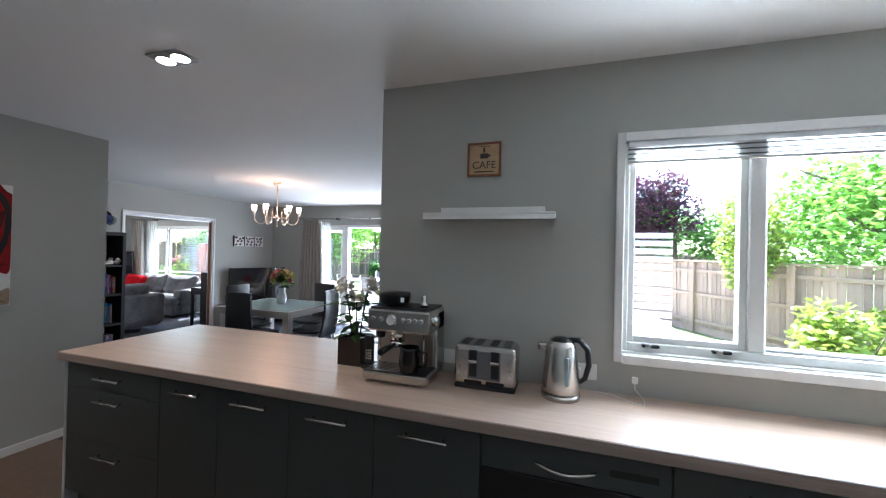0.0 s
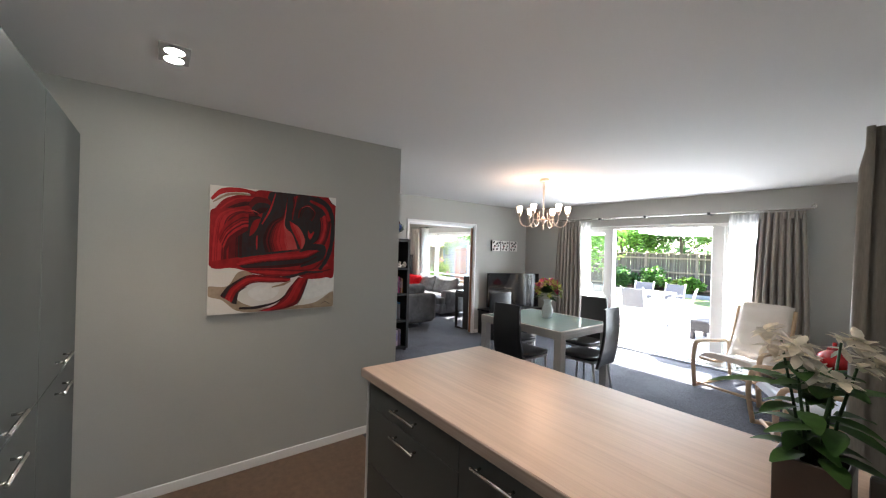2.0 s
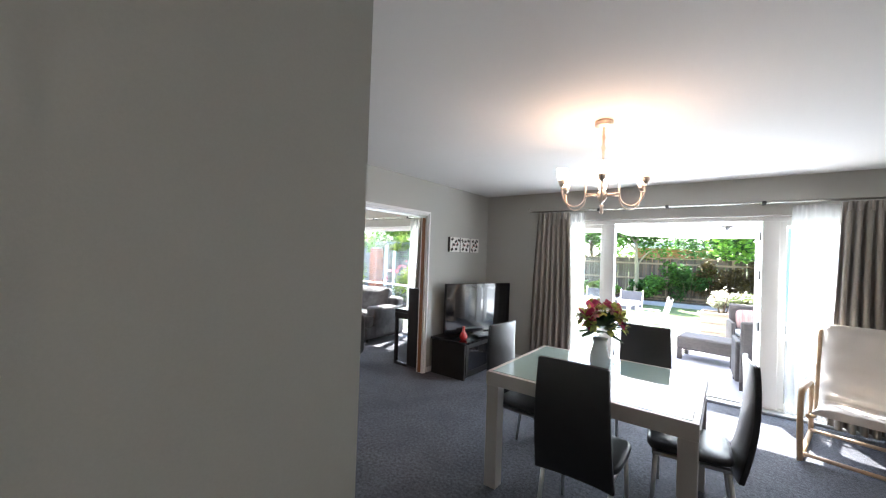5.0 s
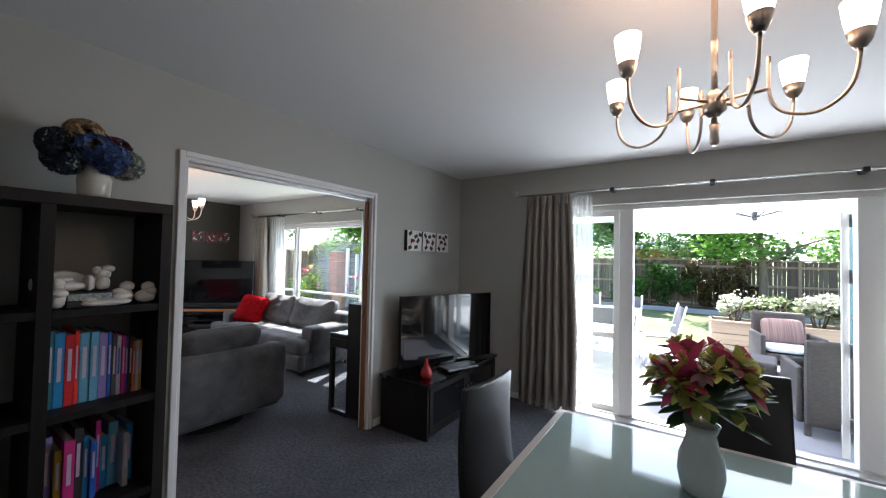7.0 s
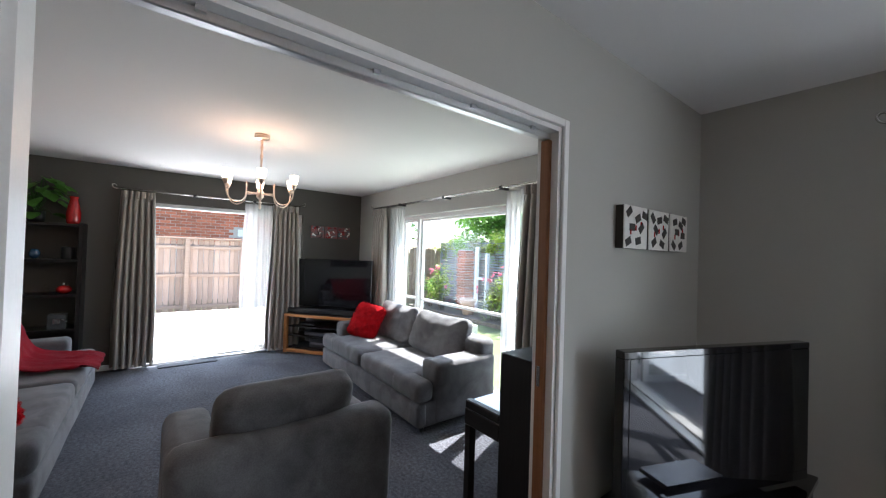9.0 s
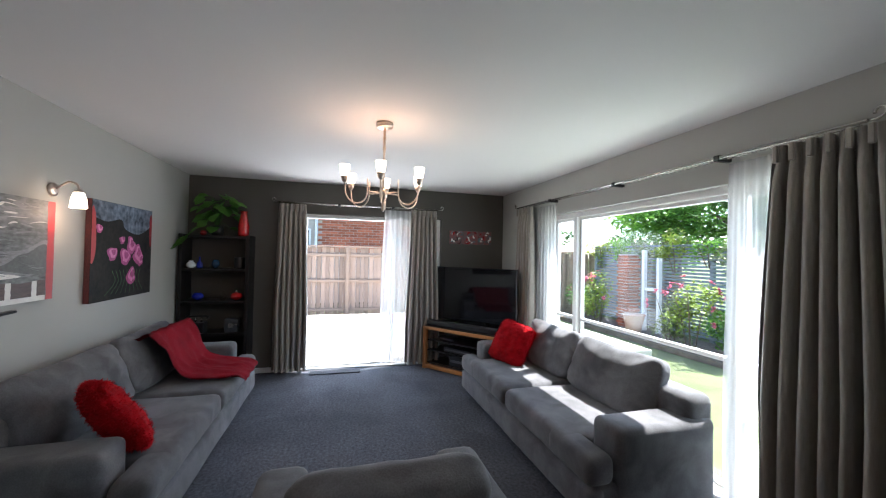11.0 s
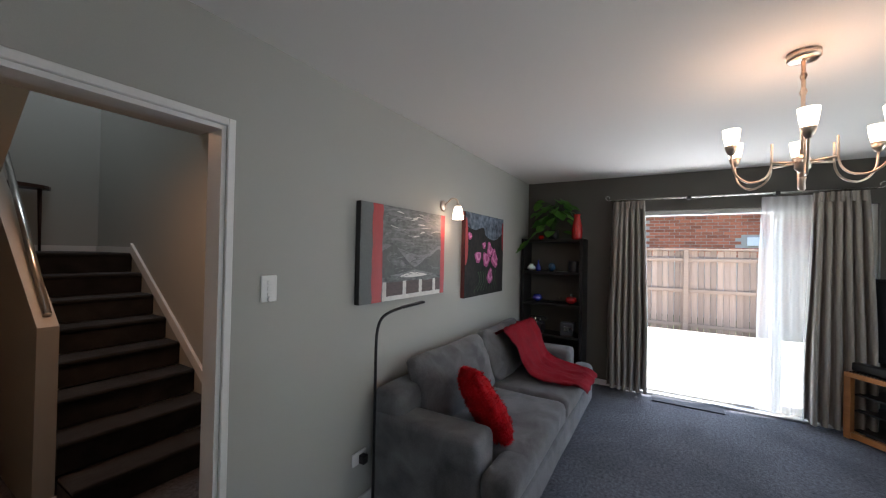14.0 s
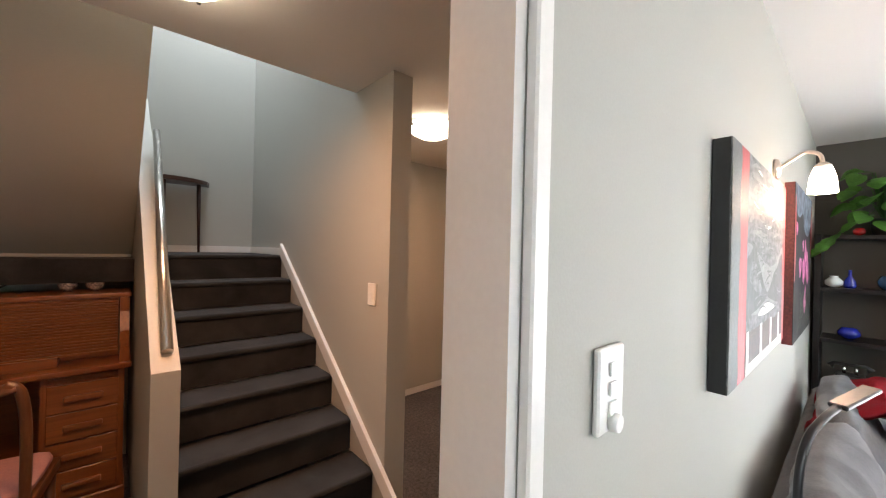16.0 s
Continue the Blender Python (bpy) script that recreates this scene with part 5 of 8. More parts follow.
def book(x, y, z, w, d, h, m, lean=0, flat=False):
    e = thing("book", "hardback book standing upright on the dark bookcase shelf", "book", x, y, z, 0, "books in the bookcase")
    if lean:
        e.matrix_basis = e.matrix_basis @ pose(0, 0, 0, lean, 0, 0)
    part("cover", boxes((0, d, 0, 0.0025, 0, h), (0, d, w - 0.0025, w, 0, h), (d - 0.003, d, 0.0025, w - 0.0025, 0, h), bev=0.0006), m, e)
    part("page_block", boxes((0.004, d - 0.003, 0.0026, w - 0.0026, 0.004, h - 0.004)), PAGES, e)
    part("spine_title", boxes((d + 0.0002, d + 0.001, w * 0.3, w * 0.7, h * 0.35, h * 0.8)), BOOKCOLS[11] if m is not BOOKCOLS[11] else BOOKCOLS[4], e)
    return e


rb = random.Random(4)
for bay, (y0, y1) in enumerate(((-BW + 0.045, -0.845), (-0.795, -0.415), (-0.365, -0.045))):
    for si, z in enumerate(SHELVES):
        if si == 3 and bay == 2:
            continue
        y = y0 + 0.004
        end = y1 - (0.05 if bay == 2 else 0.1 if si < 3 else 0.16)
        prevm = None
        if si == 2 and bay == 2:
            # the row of cookery books, in order
            for w, h, c in zip((28, 45, 42, 19, 48, 40, 42, 20, 22, 22, 18, 16, 18, 14, 20, 16), (30, 29, 28, 29, 28, 28, 27, 27, 26, 25, 25, 24, 24, 22, 22, 22), (10, 0, 2, 12, 1, 1, 3, 4, 14, 11, 5, 13, 9, 7, 6, 8)):
                book(-5.05 + rb.uniform(0, 0.01), 2.98 + y, z + 0.001, w * 0.00064, 0.20, h * 0.01, BOOKCOLS[c])
                y += w * 0.00064 + 0.0015
            continue
        while y < end:
            w = rb.uniform(0.014, 0.034)
            m = rb.choice([c for c in BOOKCOLS[:11] if c is not prevm] + [BOOKCOLS[11]])
            prevm = m
            d, h = rb.uniform(0.15, 0.22), rb.uniform(0.20, 0.30)
            if y + w > y1 - 0.003:
                break
            book(-4.92 - 0.13 + rb.uniform(0, 0.015), 2.98 + y, z + 0.001, w, d, h, m)
            y += w + 0.0025

STONE = mat("carved_white_stone", (0.62, 0.58, 0.52), 0.65, var=0.12, scale=9, fine=120, bump=0.2)


def figurine(label, x, y, z, lumps):
    b = bmesh.new()
    for c, r in lumps:
        blob(b, c, *r, 0.1, 2)
    o = part("figurine", b, STONE)
    o.matrix_basis = pose(x, y, z)
    return tagged(o, label, "figurine", "stone figurines on the bookcase")


bx2 = thing("trinket_box", "dark carved box on the bookcase shelf", "box", -4.86, 2.74, 1.251)
part("body", boxes((-0.08, 0.08, -0.09, 0.05, 0, 0.06), bev=0.003), BACK, bx2)
part("carved_band", boxes((0.0802, 0.083, -0.085, 0.045, 0.03, 0.055)), mat("tarnished_silver", (0.25, 0.27, 0.26), 0.5, 0.5, var=0.5, scale=60, bump=0.6), bx2)
figurine("small carved white stone animal lying on the box", -4.87, 2.71, 1.312, (((0.01, -0.05, 0.022), (0.04, 0.075, 0.022)), ((-0.02, -0.05, 0.04), (0.016, 0.08, 0.042)), ((0.01, -0.125, 0.032), (0.04, 0.022, 0.034)), ((0.01, 0.02, 0.032), (0.04, 0.02, 0.034)), ((0.01, -0.06, 0.048), (0.022, 0.035, 0.012))))
figurine("small carved white stone shape standing on the shelf", -4.80, 2.63, 1.251, (((0, 0, 0.045), (0.03, 0.032, 0.045)), ((0, 0, 0.098), (0.02, 0.022, 0.024)), ((0.02, 0.0, 0.06), (0.02, 0.028, 0.016))))
figurine("flat carved white stone shape lying on the shelf", -4.79, 2.77, 1.251, (((0, 0, 0.016), (0.03, 0.085, 0.016)), ((0, 0.05, 0.038), (0.02, 0.035, 0.018)), ((0, -0.05, 0.03), (0.02, 0.03, 0.012))))
figurine("carved white stone lump on the shelf", -4.84, 2.83, 1.251, (((0, 0, 0.035), (0.03, 0.045, 0.035)), ((0, 0.02, 0.075), (0.022, 0.028, 0.022))))
figurine("small carved white stone figure bending on the box", -4.86, 2.775, 1.312, (((0, 0, 0.03), (0.022, 0.024, 0.03)), ((0.0, 0.0, 0.068), (0.02, 0.026, 0.024)), ((0.0, 0.015, 0.09), (0.02, 0.024, 0.016)), ((0.0, -0.02, 0.082), (0.016, 0.016, 0.018))))
figurine("carved white stone block on the shelf", -4.82, 2.91, 1.251, (((0, 0, 0.03), (0.035, 0.04, 0.03)), ((0, 0.01, 0.07), (0.022, 0.026, 0.024)), ((0.01, 0.02, 0.05), (0.03, 0.03, 0.02))))

hv = thing("hydrangea_vase", "cream vase of dried hydrangeas on top of the bookcase", "vase", -4.88, 2.74, BH + 0.001)
part("vase", lathe(bmesh.new(), [(0.04, 0), (0.052, 0.02), (0.056, 0.08), (0.05, 0.12), (0.06, 0.14), (0.055, 0.139), (0.04, 0.1)], 24), mat("cream_glaze", (0.62, 0.58, 0.5), 0.15, var=0.05, bump=0.1, fine=40), hv)
HCOL = [leafy("dried_petal", c, 0.15) for c in ((0.09, 0.15, 0.36), (0.14, 0.02, 0.035), (0.50, 0.33, 0.18), (0.34, 0.38, 0.31), (0.035, 0.05, 0.07))]
for i, (dx, dy, dz, ci) in enumerate(((0.06, -0.02, 0.20, 0), (-0.01, 0.07, 0.22, 1), (0.02, -0.05, 0.26, 2), (0.05, 0.10, 0.16, 3), (0.0, -0.13, 0.21, 4), (0.04, -0.12, 0.15, 4), (0.07, 0.04, 0.17, 0), (-0.04, 0.0, 0.24, 1))):
    b = bmesh.new()
    for j in range(150):
        q = Vector((random.gauss(0, 1), random.gauss(0, 1), random.gauss(0, 1))).normalized()
        c = Vector((dx, dy * 0.85, dz)) + q * 0.06
        flower_head(b, c, 0.024, 4, q, 0.15)
    part("hydrangea_head", b, HCOL[ci], hv)


def outline_pts(pts, n=4):
    out, m = [], len(pts)
    for i in range(m - 1):
        p = [Vector(pts[min(max(i + k, 0), m - 1)]) for k in (-1, 0, 1, 2)]
        for j in range(n):
            t = j / n
            out.append(0.5 * ((2 * p[1]) + (p[2] - p[0]) * t + (2 * p[0] - 5 * p[1] + 4 * p[2] - p[3]) * t * t + (3 * p[1] - p[0] - 3 * p[2] + p[3]) * t ** 3))
    return out + [Vector(pts[-1])]


# chandeliers
SHADE = glow("lit_glass_shade", (1.0, 0.80, 0.58), 1.5)


def chandelier(x, y, rz):
    e = thing("chandelier", "warm nickel chandelier with six lit glass shades", "chandelier", x, y, H, rz, "chandeliers")
    part("canopy", lathe(bmesh.new(), [(0.058, -0.001), (0.058, -0.028), (0.05, -0.036), (0.012, -0.04)][::-1], 24), NICKEL, e)
    part("stem", rods(((0, 0, -0.04), (0, 0, -0.60), 0.008), n=10), NICKEL, e)
    ch = bmesh.new()
    for k in range(4):
        tube(ch, [(0.012 * math.cos(a) * (k % 2), 0.012 * math.cos(a) * (1 - k % 2), -0.07 - 0.035 * k + 0.018 * math.sin(a)) for a in [j * 0.785 for j in range(9)]], 0.003, 5)
    part("chain", ch, NICKEL, e)
    part("hub", lathe(bmesh.new(), [(0.012, -0.53), (0.028, -0.51), (0.028, -0.47), (0.012, -0.45)], 16), NICKEL, e)
    part("finial", lathe(bmesh.new(), [(0.006, -0.61), (0.012, -0.60), (0.010, -0.57), (0.014, -0.55)], 12), NICKEL, e)
    for k in range(6):
        a = math.pi / 3 * k
        c, s = math.cos(a), math.sin(a)
        u = outline_pts([(0.118, -0.40, 0), (0.118, -0.48, 0), (0.126, -0.525, 0), (0.152, -0.558, 0), (0.20, -0.572, 0), (0.242, -0.553, 0), (0.269, -0.512, 0), (0.278, -0.445, 0)], 3)
        arm = part("arm", rods(((0.02 * c, 0.02 * s, -0.485), (0.12 * c, 0.12 * s, -0.485), 0.005), n=8), NICKEL, e)
        part("curved_tube", tube(bmesh.new(), [(v.x * c, v.x * s, v.y) for v in u], 0.0046, 8), NICKEL, arm)
        part("cup", lathe(bmesh.new(), [(0.009, -0.447), (0.019, -0.43), (0.025, -0.405)], 14, (0.278 * c, 0.278 * s, 0)), NICKEL, arm)
        part("shade", lathe(bmesh.new(), [(0.023, -0.404), (0.029, -0.375), (0.034, -0.332), (0.032, -0.332), (0.024, -0.395)], 18, (0.278 * c, 0.278 * s, 0)), SHADE, arm, "lit frosted glass shade")
    bulb("chandelier_glow", x, y, H - 0.30, 1.0, 0.12, (1.0, 0.50, 0.27))
    return e


chandelier(-2.745, 3.56, 44)
chandelier(-7.54, 4.0, 50)

# easy chairs by the garden doors
BIRCH = grain("bent_birch", (0.55, 0.40, 0.26), (0.44, 0.30, 0.18), "y", 0.4, 25)
LINEN = mat("cream_linen", (0.60, 0.55, 0.49), 0.85, var=0.08, scale=5, fine=220, bump=0.4)
LINENW = mat("white_linen", (0.62, 0.64, 0.68), 0.85, var=0.08, scale=5, fine=220, bump=0.4)


def easy_chair(x, y, rz, cloth, label):
    e = thing("easy_chair", label, "armchair", x, y, 0.0, rz, "bentwood easy chairs")
    for s in (-1, 1):
        fr = part("side_frame", tube(bmesh.new(), outline_pts([(s * 0.32, 0.36, 0.015), (s * 0.32, 0.40, 0.30), (s * 0.32, 0.37, 0.50), (s * 0.32, 0.28, 0.545), (s * 0.32, -0.05, 0.52), (s * 0.32, -0.28, 0.50), (s * 0.32, -0.33, 0.42)]), 0.024, 8, 0.6), BIRCH, e)
        part("runner", tube(bmesh.new(), [(s * 0.32, 0.36, 0.03), (s * 0.32, 0.0, 0.03), (s * 0.32, -0.38, 0.03)], 0.022, 8, 0.7), BIRCH, e)
        part("seat_rail", tube(bmesh.new(), outline_pts([(s * 0.28, 0.34, 0.36), (s * 0.28, 0.0, 0.28), (s * 0.28, -0.20, 0.30), (s * 0.28, -0.36, 0.62), (s * 0.28, -0.46, 0.95)]), 0.02, 8, 0.7), BIRCH, e)
        part("post", tube(bmesh.new(), [(s * 0.32, -0.32, 0.43), (s * 0.32, -0.37, 0.03)], 0.018, 8), BIRCH, e)
    for yb in (0.30, -0.34):
        part("cross_bar", rods(((-0.32, yb, 0.05), (0.32, yb, 0.05), 0.016), n=8), BIRCH, e)
    c = bmesh.new()
    path = outline_pts([(0, 0.36, 0.40), (0, 0.02, 0.34), (0, -0.15, 0.33), (0, -0.24, 0.42), (0, -0.36, 0.68), (0, -0.47, 0.99)], 6)
    prev = None
    for i, p in enumerate(path):
        d = (path[min(i + 1, len(path) - 1)] - path[max(i - 1, 0)]).normalized()
        nrm = Vector((0, -d.z, d.y))
        th = 0.045 + 0.012 * math.sin(i * 1.9)
        ring = []
        for k in range(13):
            u = -1 + 2 * k / 12
            ring.append(c.verts.new(p + Vector((u * 0.265, 0, 0)) - nrm * (th * (1 - abs(u) ** 6) + 0.006 * noise.noise(Vector((u * 3, i * 0.9, rz))))))
        for k in range(12, -1, -1):
            u = -1 + 2 * k / 12
            ring.append(c.verts.new(p + Vector((u * 0.265, 0, 0)) + nrm * 0.012))
        if prev:
            m = len(ring)
            for k in range(m):
                c.faces.new((prev[k], prev[(k + 1) % m], ring[(k + 1) % m], ring[k])).smooth = True
        else:
            c.faces.new(ring)
        prev = ring
    c.faces.new(prev[::-1])
    part("cushion", c, cloth, e)
    return e


easy_chair(-1.22, 5.30, 168, LINEN, "bentwood easy chair with a cream cushion by the doors")
easy_chair(-0.45, 4.25, 118, LINENW, "bentwood easy chair with a white cushion")
tb2 = thing("side_table", "low black side table beside the curtain", "side table", -0.40, 5.35, 0.0)
part("top", boxes((-0.28, 0.28, -0.28, 0.28, 0.43, 0.46), bev=0.003), BLACKWOOD, tb2)
for sx in (-1, 1):
    for sy in (-1, 1):
        part("leg", boxes((sx * 0.25 - 0.02, sx * 0.25 + 0.02, sy * 0.25 - 0.02, sy * 0.25 + 0.02, 0.001, 0.429)), BLACKWOOD, tb2)
jar = thing("red_jar", "large round red glazed jar on the black side table", "jar", -0.50, 5.30, 0.461)
part("body", lathe(bmesh.new(), [(0.06, 0), (0.11, 0.03), (0.14, 0.09), (0.12, 0.15), (0.06, 0.19), (0.05, 0.20)], 28), RED, jar)
part("lid", lathe(bmesh.new(), [(0.06, 0.20), (0.045, 0.225), (0.015, 0.235), (0.02, 0.26), (0.01, 0.27)], 24), RED, jar)

# ---- lounge ----
SUEDE = mat("grey_suede", (0.105, 0.104, 0.108), 0.9, var=0.25, scale=7, fine=160, bump=0.5, spec=0.15, sheen=0.2, patch=0.3, patch_scale=6.0)
FUR = mat("red_fur", (0.36, 0.004, 0.008), 0.95, var=0.45, scale=14, fine=200, bump=1.0, spec=0.1)
THROW = mat("red_wool", (0.20, 0.008, 0.015), 0.95, var=0.25, scale=8, fine=220, bump=0.8, spec=0.1)


def soft_box(x0, x1, y0, y1, z0, z1, bev=0.05, seg=3, wr=0.006, cuts=6, seed=0.0):
    bm = boxes((x0, x1, y0, y1, z0, z1), bev=bev, seg=seg)
    long = [e for e in bm.edges if e.calc_length() > 0.22]
    bmesh.ops.subdivide_edges(bm, edges=long, cuts=cuts, use_grid_fill=True)
    for v in bm.verts:
        p = v.co * 2.3 + Vector((seed, seed, 0))
        v.co += Vector((noise.noise(p), noise.noise(p + Vector((9, 0, 0))), noise.noise(p + Vector((0, 9, 0))))) * wr
    for f in bm.faces:
        f.smooth = True
    return bm


def sofa(name, label, x, y, rz, L, D, seats, group=""):
    """A low square sofa facing -y, its middle at the origin; the seat cushions run round in front of the arms."""
    e = thing(name, label, "sofa" if seats > 1 else "armchair", x, y, 0.0, rz, group)
    h, d, aw = L / 2, D / 2, 0.24
    part("base", soft_box(-h + 0.02, h - 0.02, -d + 0.02, d - 0.02, 0.06, 0.27, 0.02, 2), SUEDE, e)
    part("backrest", soft_box(-h + 0.03, h - 0.03, d - 0.22, d, 0.26, 0.705, 0.06), SUEDE, e)
    for s in (-1, 1):
        lo, hi = sorted((s * h, s * (h - aw)))
        part("arm", soft_box(lo, hi, -d + 0.17, d - 0.03, 0.07, 0.575, 0.045, seed=s), SUEDE, e)
    w = (L - 2 * aw) / seats
    for k in range(seats):
        c = -h + aw + w * (k + 0.5)
        x0, x1 = c - w / 2 + 0.003, c + w / 2 - 0.003
        b = soft_box(x0, x1, -d - 0.01, d - 0.21, 0.268, 0.44, 0.055, 4, 0.008, seed=k + 3)
        if k in (0, seats - 1):
            f0, f1 = (-h + 0.005, x0 + 0.2) if k == 0 else (x1 - 0.2, h - 0.005)
            wrap = soft_box(f0, f1, -d - 0.012, -d + 0.165, 0.266, 0.437, 0.055, 4, 0.006, seed=k + 5)
            tmp = bpy.data.meshes.new("wrap")
            wrap.to_mesh(tmp)
            wrap.free()
            b.from_mesh(tmp)
            bpy.data.meshes.remove(tmp)
        part("seat_cushion", b, SUEDE, e)
        b = cushion_mesh(w * 1.0, 0.44, 0.175, 0.40, 14, 0.018, k + x)
        for v in b.verts:
            u, t = v.co.x / w * 2, v.co.y / 0.22
            v.co.z -= 0.035 * (1 - u * u) * max(0, t) ** 2
            v.co.y += 0.02 * abs(u) ** 3 * max(0, t) - 0.012 * (1 - u * u)
        part("back_cushion", moved(b, pose(c, d - 0.215, 0.425, 68, 0, (-1.5, 2.0)[k % 2]) @ pose(0, 0.205, -0.01)), SUEDE, e)
    part("front_rail", soft_box(-h + 0.01, h - 0.01, -d - 0.002, -d + 0.10, 0.07, 0.264, 0.03), SUEDE, e)
    for sx in (-1, 1):
        for sy in (-1, 1):
            part("foot", rods(((sx * (h - 0.1), sy * (d - 0.1), 0.001), (sx * (h - 0.1), sy * (d - 0.1), 0.062), 0.02, 0.025), n=10), BLACK, e)
    return e


sofa("sofa", "grey suede two-seat sofa under the window, partly sunlit", -7.79, 5.50, 0, 2.22, 0.90, 2, "grey suede seats")
sofa("sofa", "grey suede two-seat sofa against the pale wall", -8.17, 2.44, 180, 2.34, 0.88, 2, "grey suede seats")
ac = thing("swivel_armchair", "wide grey suede swivel armchair seen from behind", "armchair", -6.36, 3.90, 0.0, -90, "grey suede seats")
part("base", soft_box(-0.46, 0.46, -0.36, 0.38, 0.09, 0.30, 0.04), SUEDE, ac)
part("backrest", soft_box(-0.50, 0.50, 0.20, 0.42, 0.12, 0.66, 0.07), SUEDE, ac)
for s in (-1, 1):
    lo, hi = sorted((s * 0.50, s * 0.28))
    part("arm", soft_box(lo, hi, -0.40, 0.24, 0.09, 0.58, 0.06, seed=s), SUEDE, ac)
part("seat_cushion", soft_box(-0.275, 0.275, -0.42, 0.20, 0.30, 0.45, 0.06), SUEDE, ac)
part("back_cushion", moved(cushion_mesh(0.66, 0.40, 0.24, 0.5, 9, 0.012, 4), pose(0, 0.20, 0.46, 68, 0, 0) @ pose(0, 0.16, -0.02)), SUEDE, ac)
part("swivel_base", lathe(bmesh.new(), [(0.30, 0.001), (0.30, 0.02), (0.08, 0.04), (0.08, 0.09)], 28), BLACK, ac)


def fur_pillow(x, y, z, m, label):
    e = thing("fur_cushion", label, "cushion", 0, 0, 0, 0, "red fur cushions")
    e.matrix_basis = m
    b = cushion_mesh(0.44, 0.44, 0.17, 0.75, 22, 0.012, x)
    for v in b.verts:
        v.co += v.normal * 0 + Vector((noise.noise(v.co * 45), noise.noise(v.co * 45 + Vector((5, 0, 0))), noise.noise(v.co * 45 + Vector((0, 5, 0))))) * 0.012
    part("cover", b, FUR, e)
    t = bmesh.new()
    rr = random.Random(int(abs(x) * 100))
    b2 = cushion_mesh(0.44, 0.44, 0.17, 0.75, 22, 0.012, x)
    fs = b2.faces[:]
    for k in range(2600):
        f = rr.choice(fs)
        p, nn = f.calc_center_median(), f.normal
        q = (nn + Vector((rr.gauss(0, 0.6), rr.gauss(0, 0.6), rr.gauss(0, 0.6)))).normalized()
        s = q.orthogonal().normalized() * 0.003
        t.faces.new([t.verts.new(v) for v in (p - s, p + s, p + q * rr.uniform(0.014, 0.026))])
    b2.free()
    tagged(part("fur", t, FUR, e, recalc=False), kind="stuff")
    return e


fur_pillow(-8.55, 5.42, 0.45, pose(-8.50, 5.46, 0.62, 62, 8, 22) @ pose(0, 0, -0.08), "red shaggy fur cushion on the sunlit sofa")
fur_pillow(-7.45, 2.5, 0.45, pose(-7.42, 2.55, 0.60, 60, 14, 214) @ pose(0, 0, -0.08), "red shaggy fur cushion leaning on the sofa arm")

# throw over the sofa's far end
th = thing("throw_blanket", "dark red wool throw draped over the back of the sofa", "blanket", -8.92, 2.0, 0.0)
ctrl = outline_pts([(0, 0.045, 0.60), (0, 0.07, 0.735), (0, 0.22, 0.795), (0, 0.31, 0.825), (0, 0.40, 0.74), (0, 0.47, 0.60), (0, 0.56, 0.50), (0, 0.74, 0.468), (0, 0.90, 0.462), (0, 0.985, 0.43)], 6)
vs, fs, nu = [], [], 25
for lay in (0.0, -0.012):
    for i, p in enumerate(ctrl):
        s = i / (len(ctrl) - 1)
        for k in range(nu):
            u = k / (nu - 1) - 0.5
            q = Vector((u * 4, s * 5, 2.0))
            vs.append((p.x + u * (0.92 - 0.40 * s) + 0.16 + 0.10 * s * s + 0.05 * noise.noise(q), p.y + 0.02 * noise.noise(q * 1.7), p.z + lay + 0.03 * abs(noise.noise(q * 1.6 + Vector((4, 4, 4)))) + 0.012 * noise.noise(q * 4) + 0.014))
n = len(ctrl) * nu
for i in range(len(ctrl) - 1):
    for k in range(nu - 1):
        a = i * nu + k
        fs += [(a, a + 1, a + nu + 1, a + nu), (n + a, n + a + nu, n + a + nu + 1, n + a + 1)]
sheet("cloth", vs, fs, THROW, th, smooth=True)

# digital piano
pi = thing("upright_piano", "slim black upright piano beside the doorway", "piano", -5.20, 5.30, 0.0)
part("cabinet", boxes((-0.22, 0.0, -0.66, 0.66, 0.02, 1.04), bev=0.004), BLACKWOOD, pi)
part("key_bed", boxes((-0.46, -0.221, -0.66, 0.66, 0.62, 0.70), bev=0.003), BLACKWOOD, pi)
part("cheek", boxes((-0.46, -0.221, -0.66, -0.62, 0.701, 0.745), bev=0.006), BLACKWOOD, pi)
part("cheek", boxes((-0.46, -0.221, 0.62, 0.66, 0.701, 0.745), bev=0.006), BLACKWOOD, pi)
part("lid", boxes((-0.45, -0.222, -0.618, 0.618, 0.702, 0.74), bev=0.005), GLOSSBLACK, pi)
for y in (-0.64, 0.64):
    part("leg", boxes((-0.455, -0.415, y - 0.02, y + 0.02, 0.001, 0.619), bev=0.002), BLACKWOOD, pi)
    part("foot_rail", boxes((-0.414, -0.221, y - 0.018, y + 0.018, 0.001, 0.04)), BLACKWOOD, pi)
dp = thing("desk_display", "tilted grey-green display in a dark frame on the piano", "display", -5.36, 4.98, 1.041, -38)
tilt = pose(0, 0, 0.012, -64, 0, 0)
part("frame", moved(boxes((-0.15, 0.15, -0.008, 0.012, 0.0, 0.19), bev=0.006, seg=2), tilt), BLACK, dp)
part("screen", moved(boxes((-0.125, 0.125, -0.0100, -0.0084, 0.022, 0.165)), tilt), mat("grey_green_screen", (0.05, 0.06, 0.052), 0.5, spec=0.2), dp)
part("text_line", moved(boxes(*[(-0.10, 0.08 - 0.02 * (k % 3), -0.0112, -0.0102, 0.036 + 0.018 * k, 0.040 + 0.018 * k) for k in range(6)]), tilt), INK, dp)
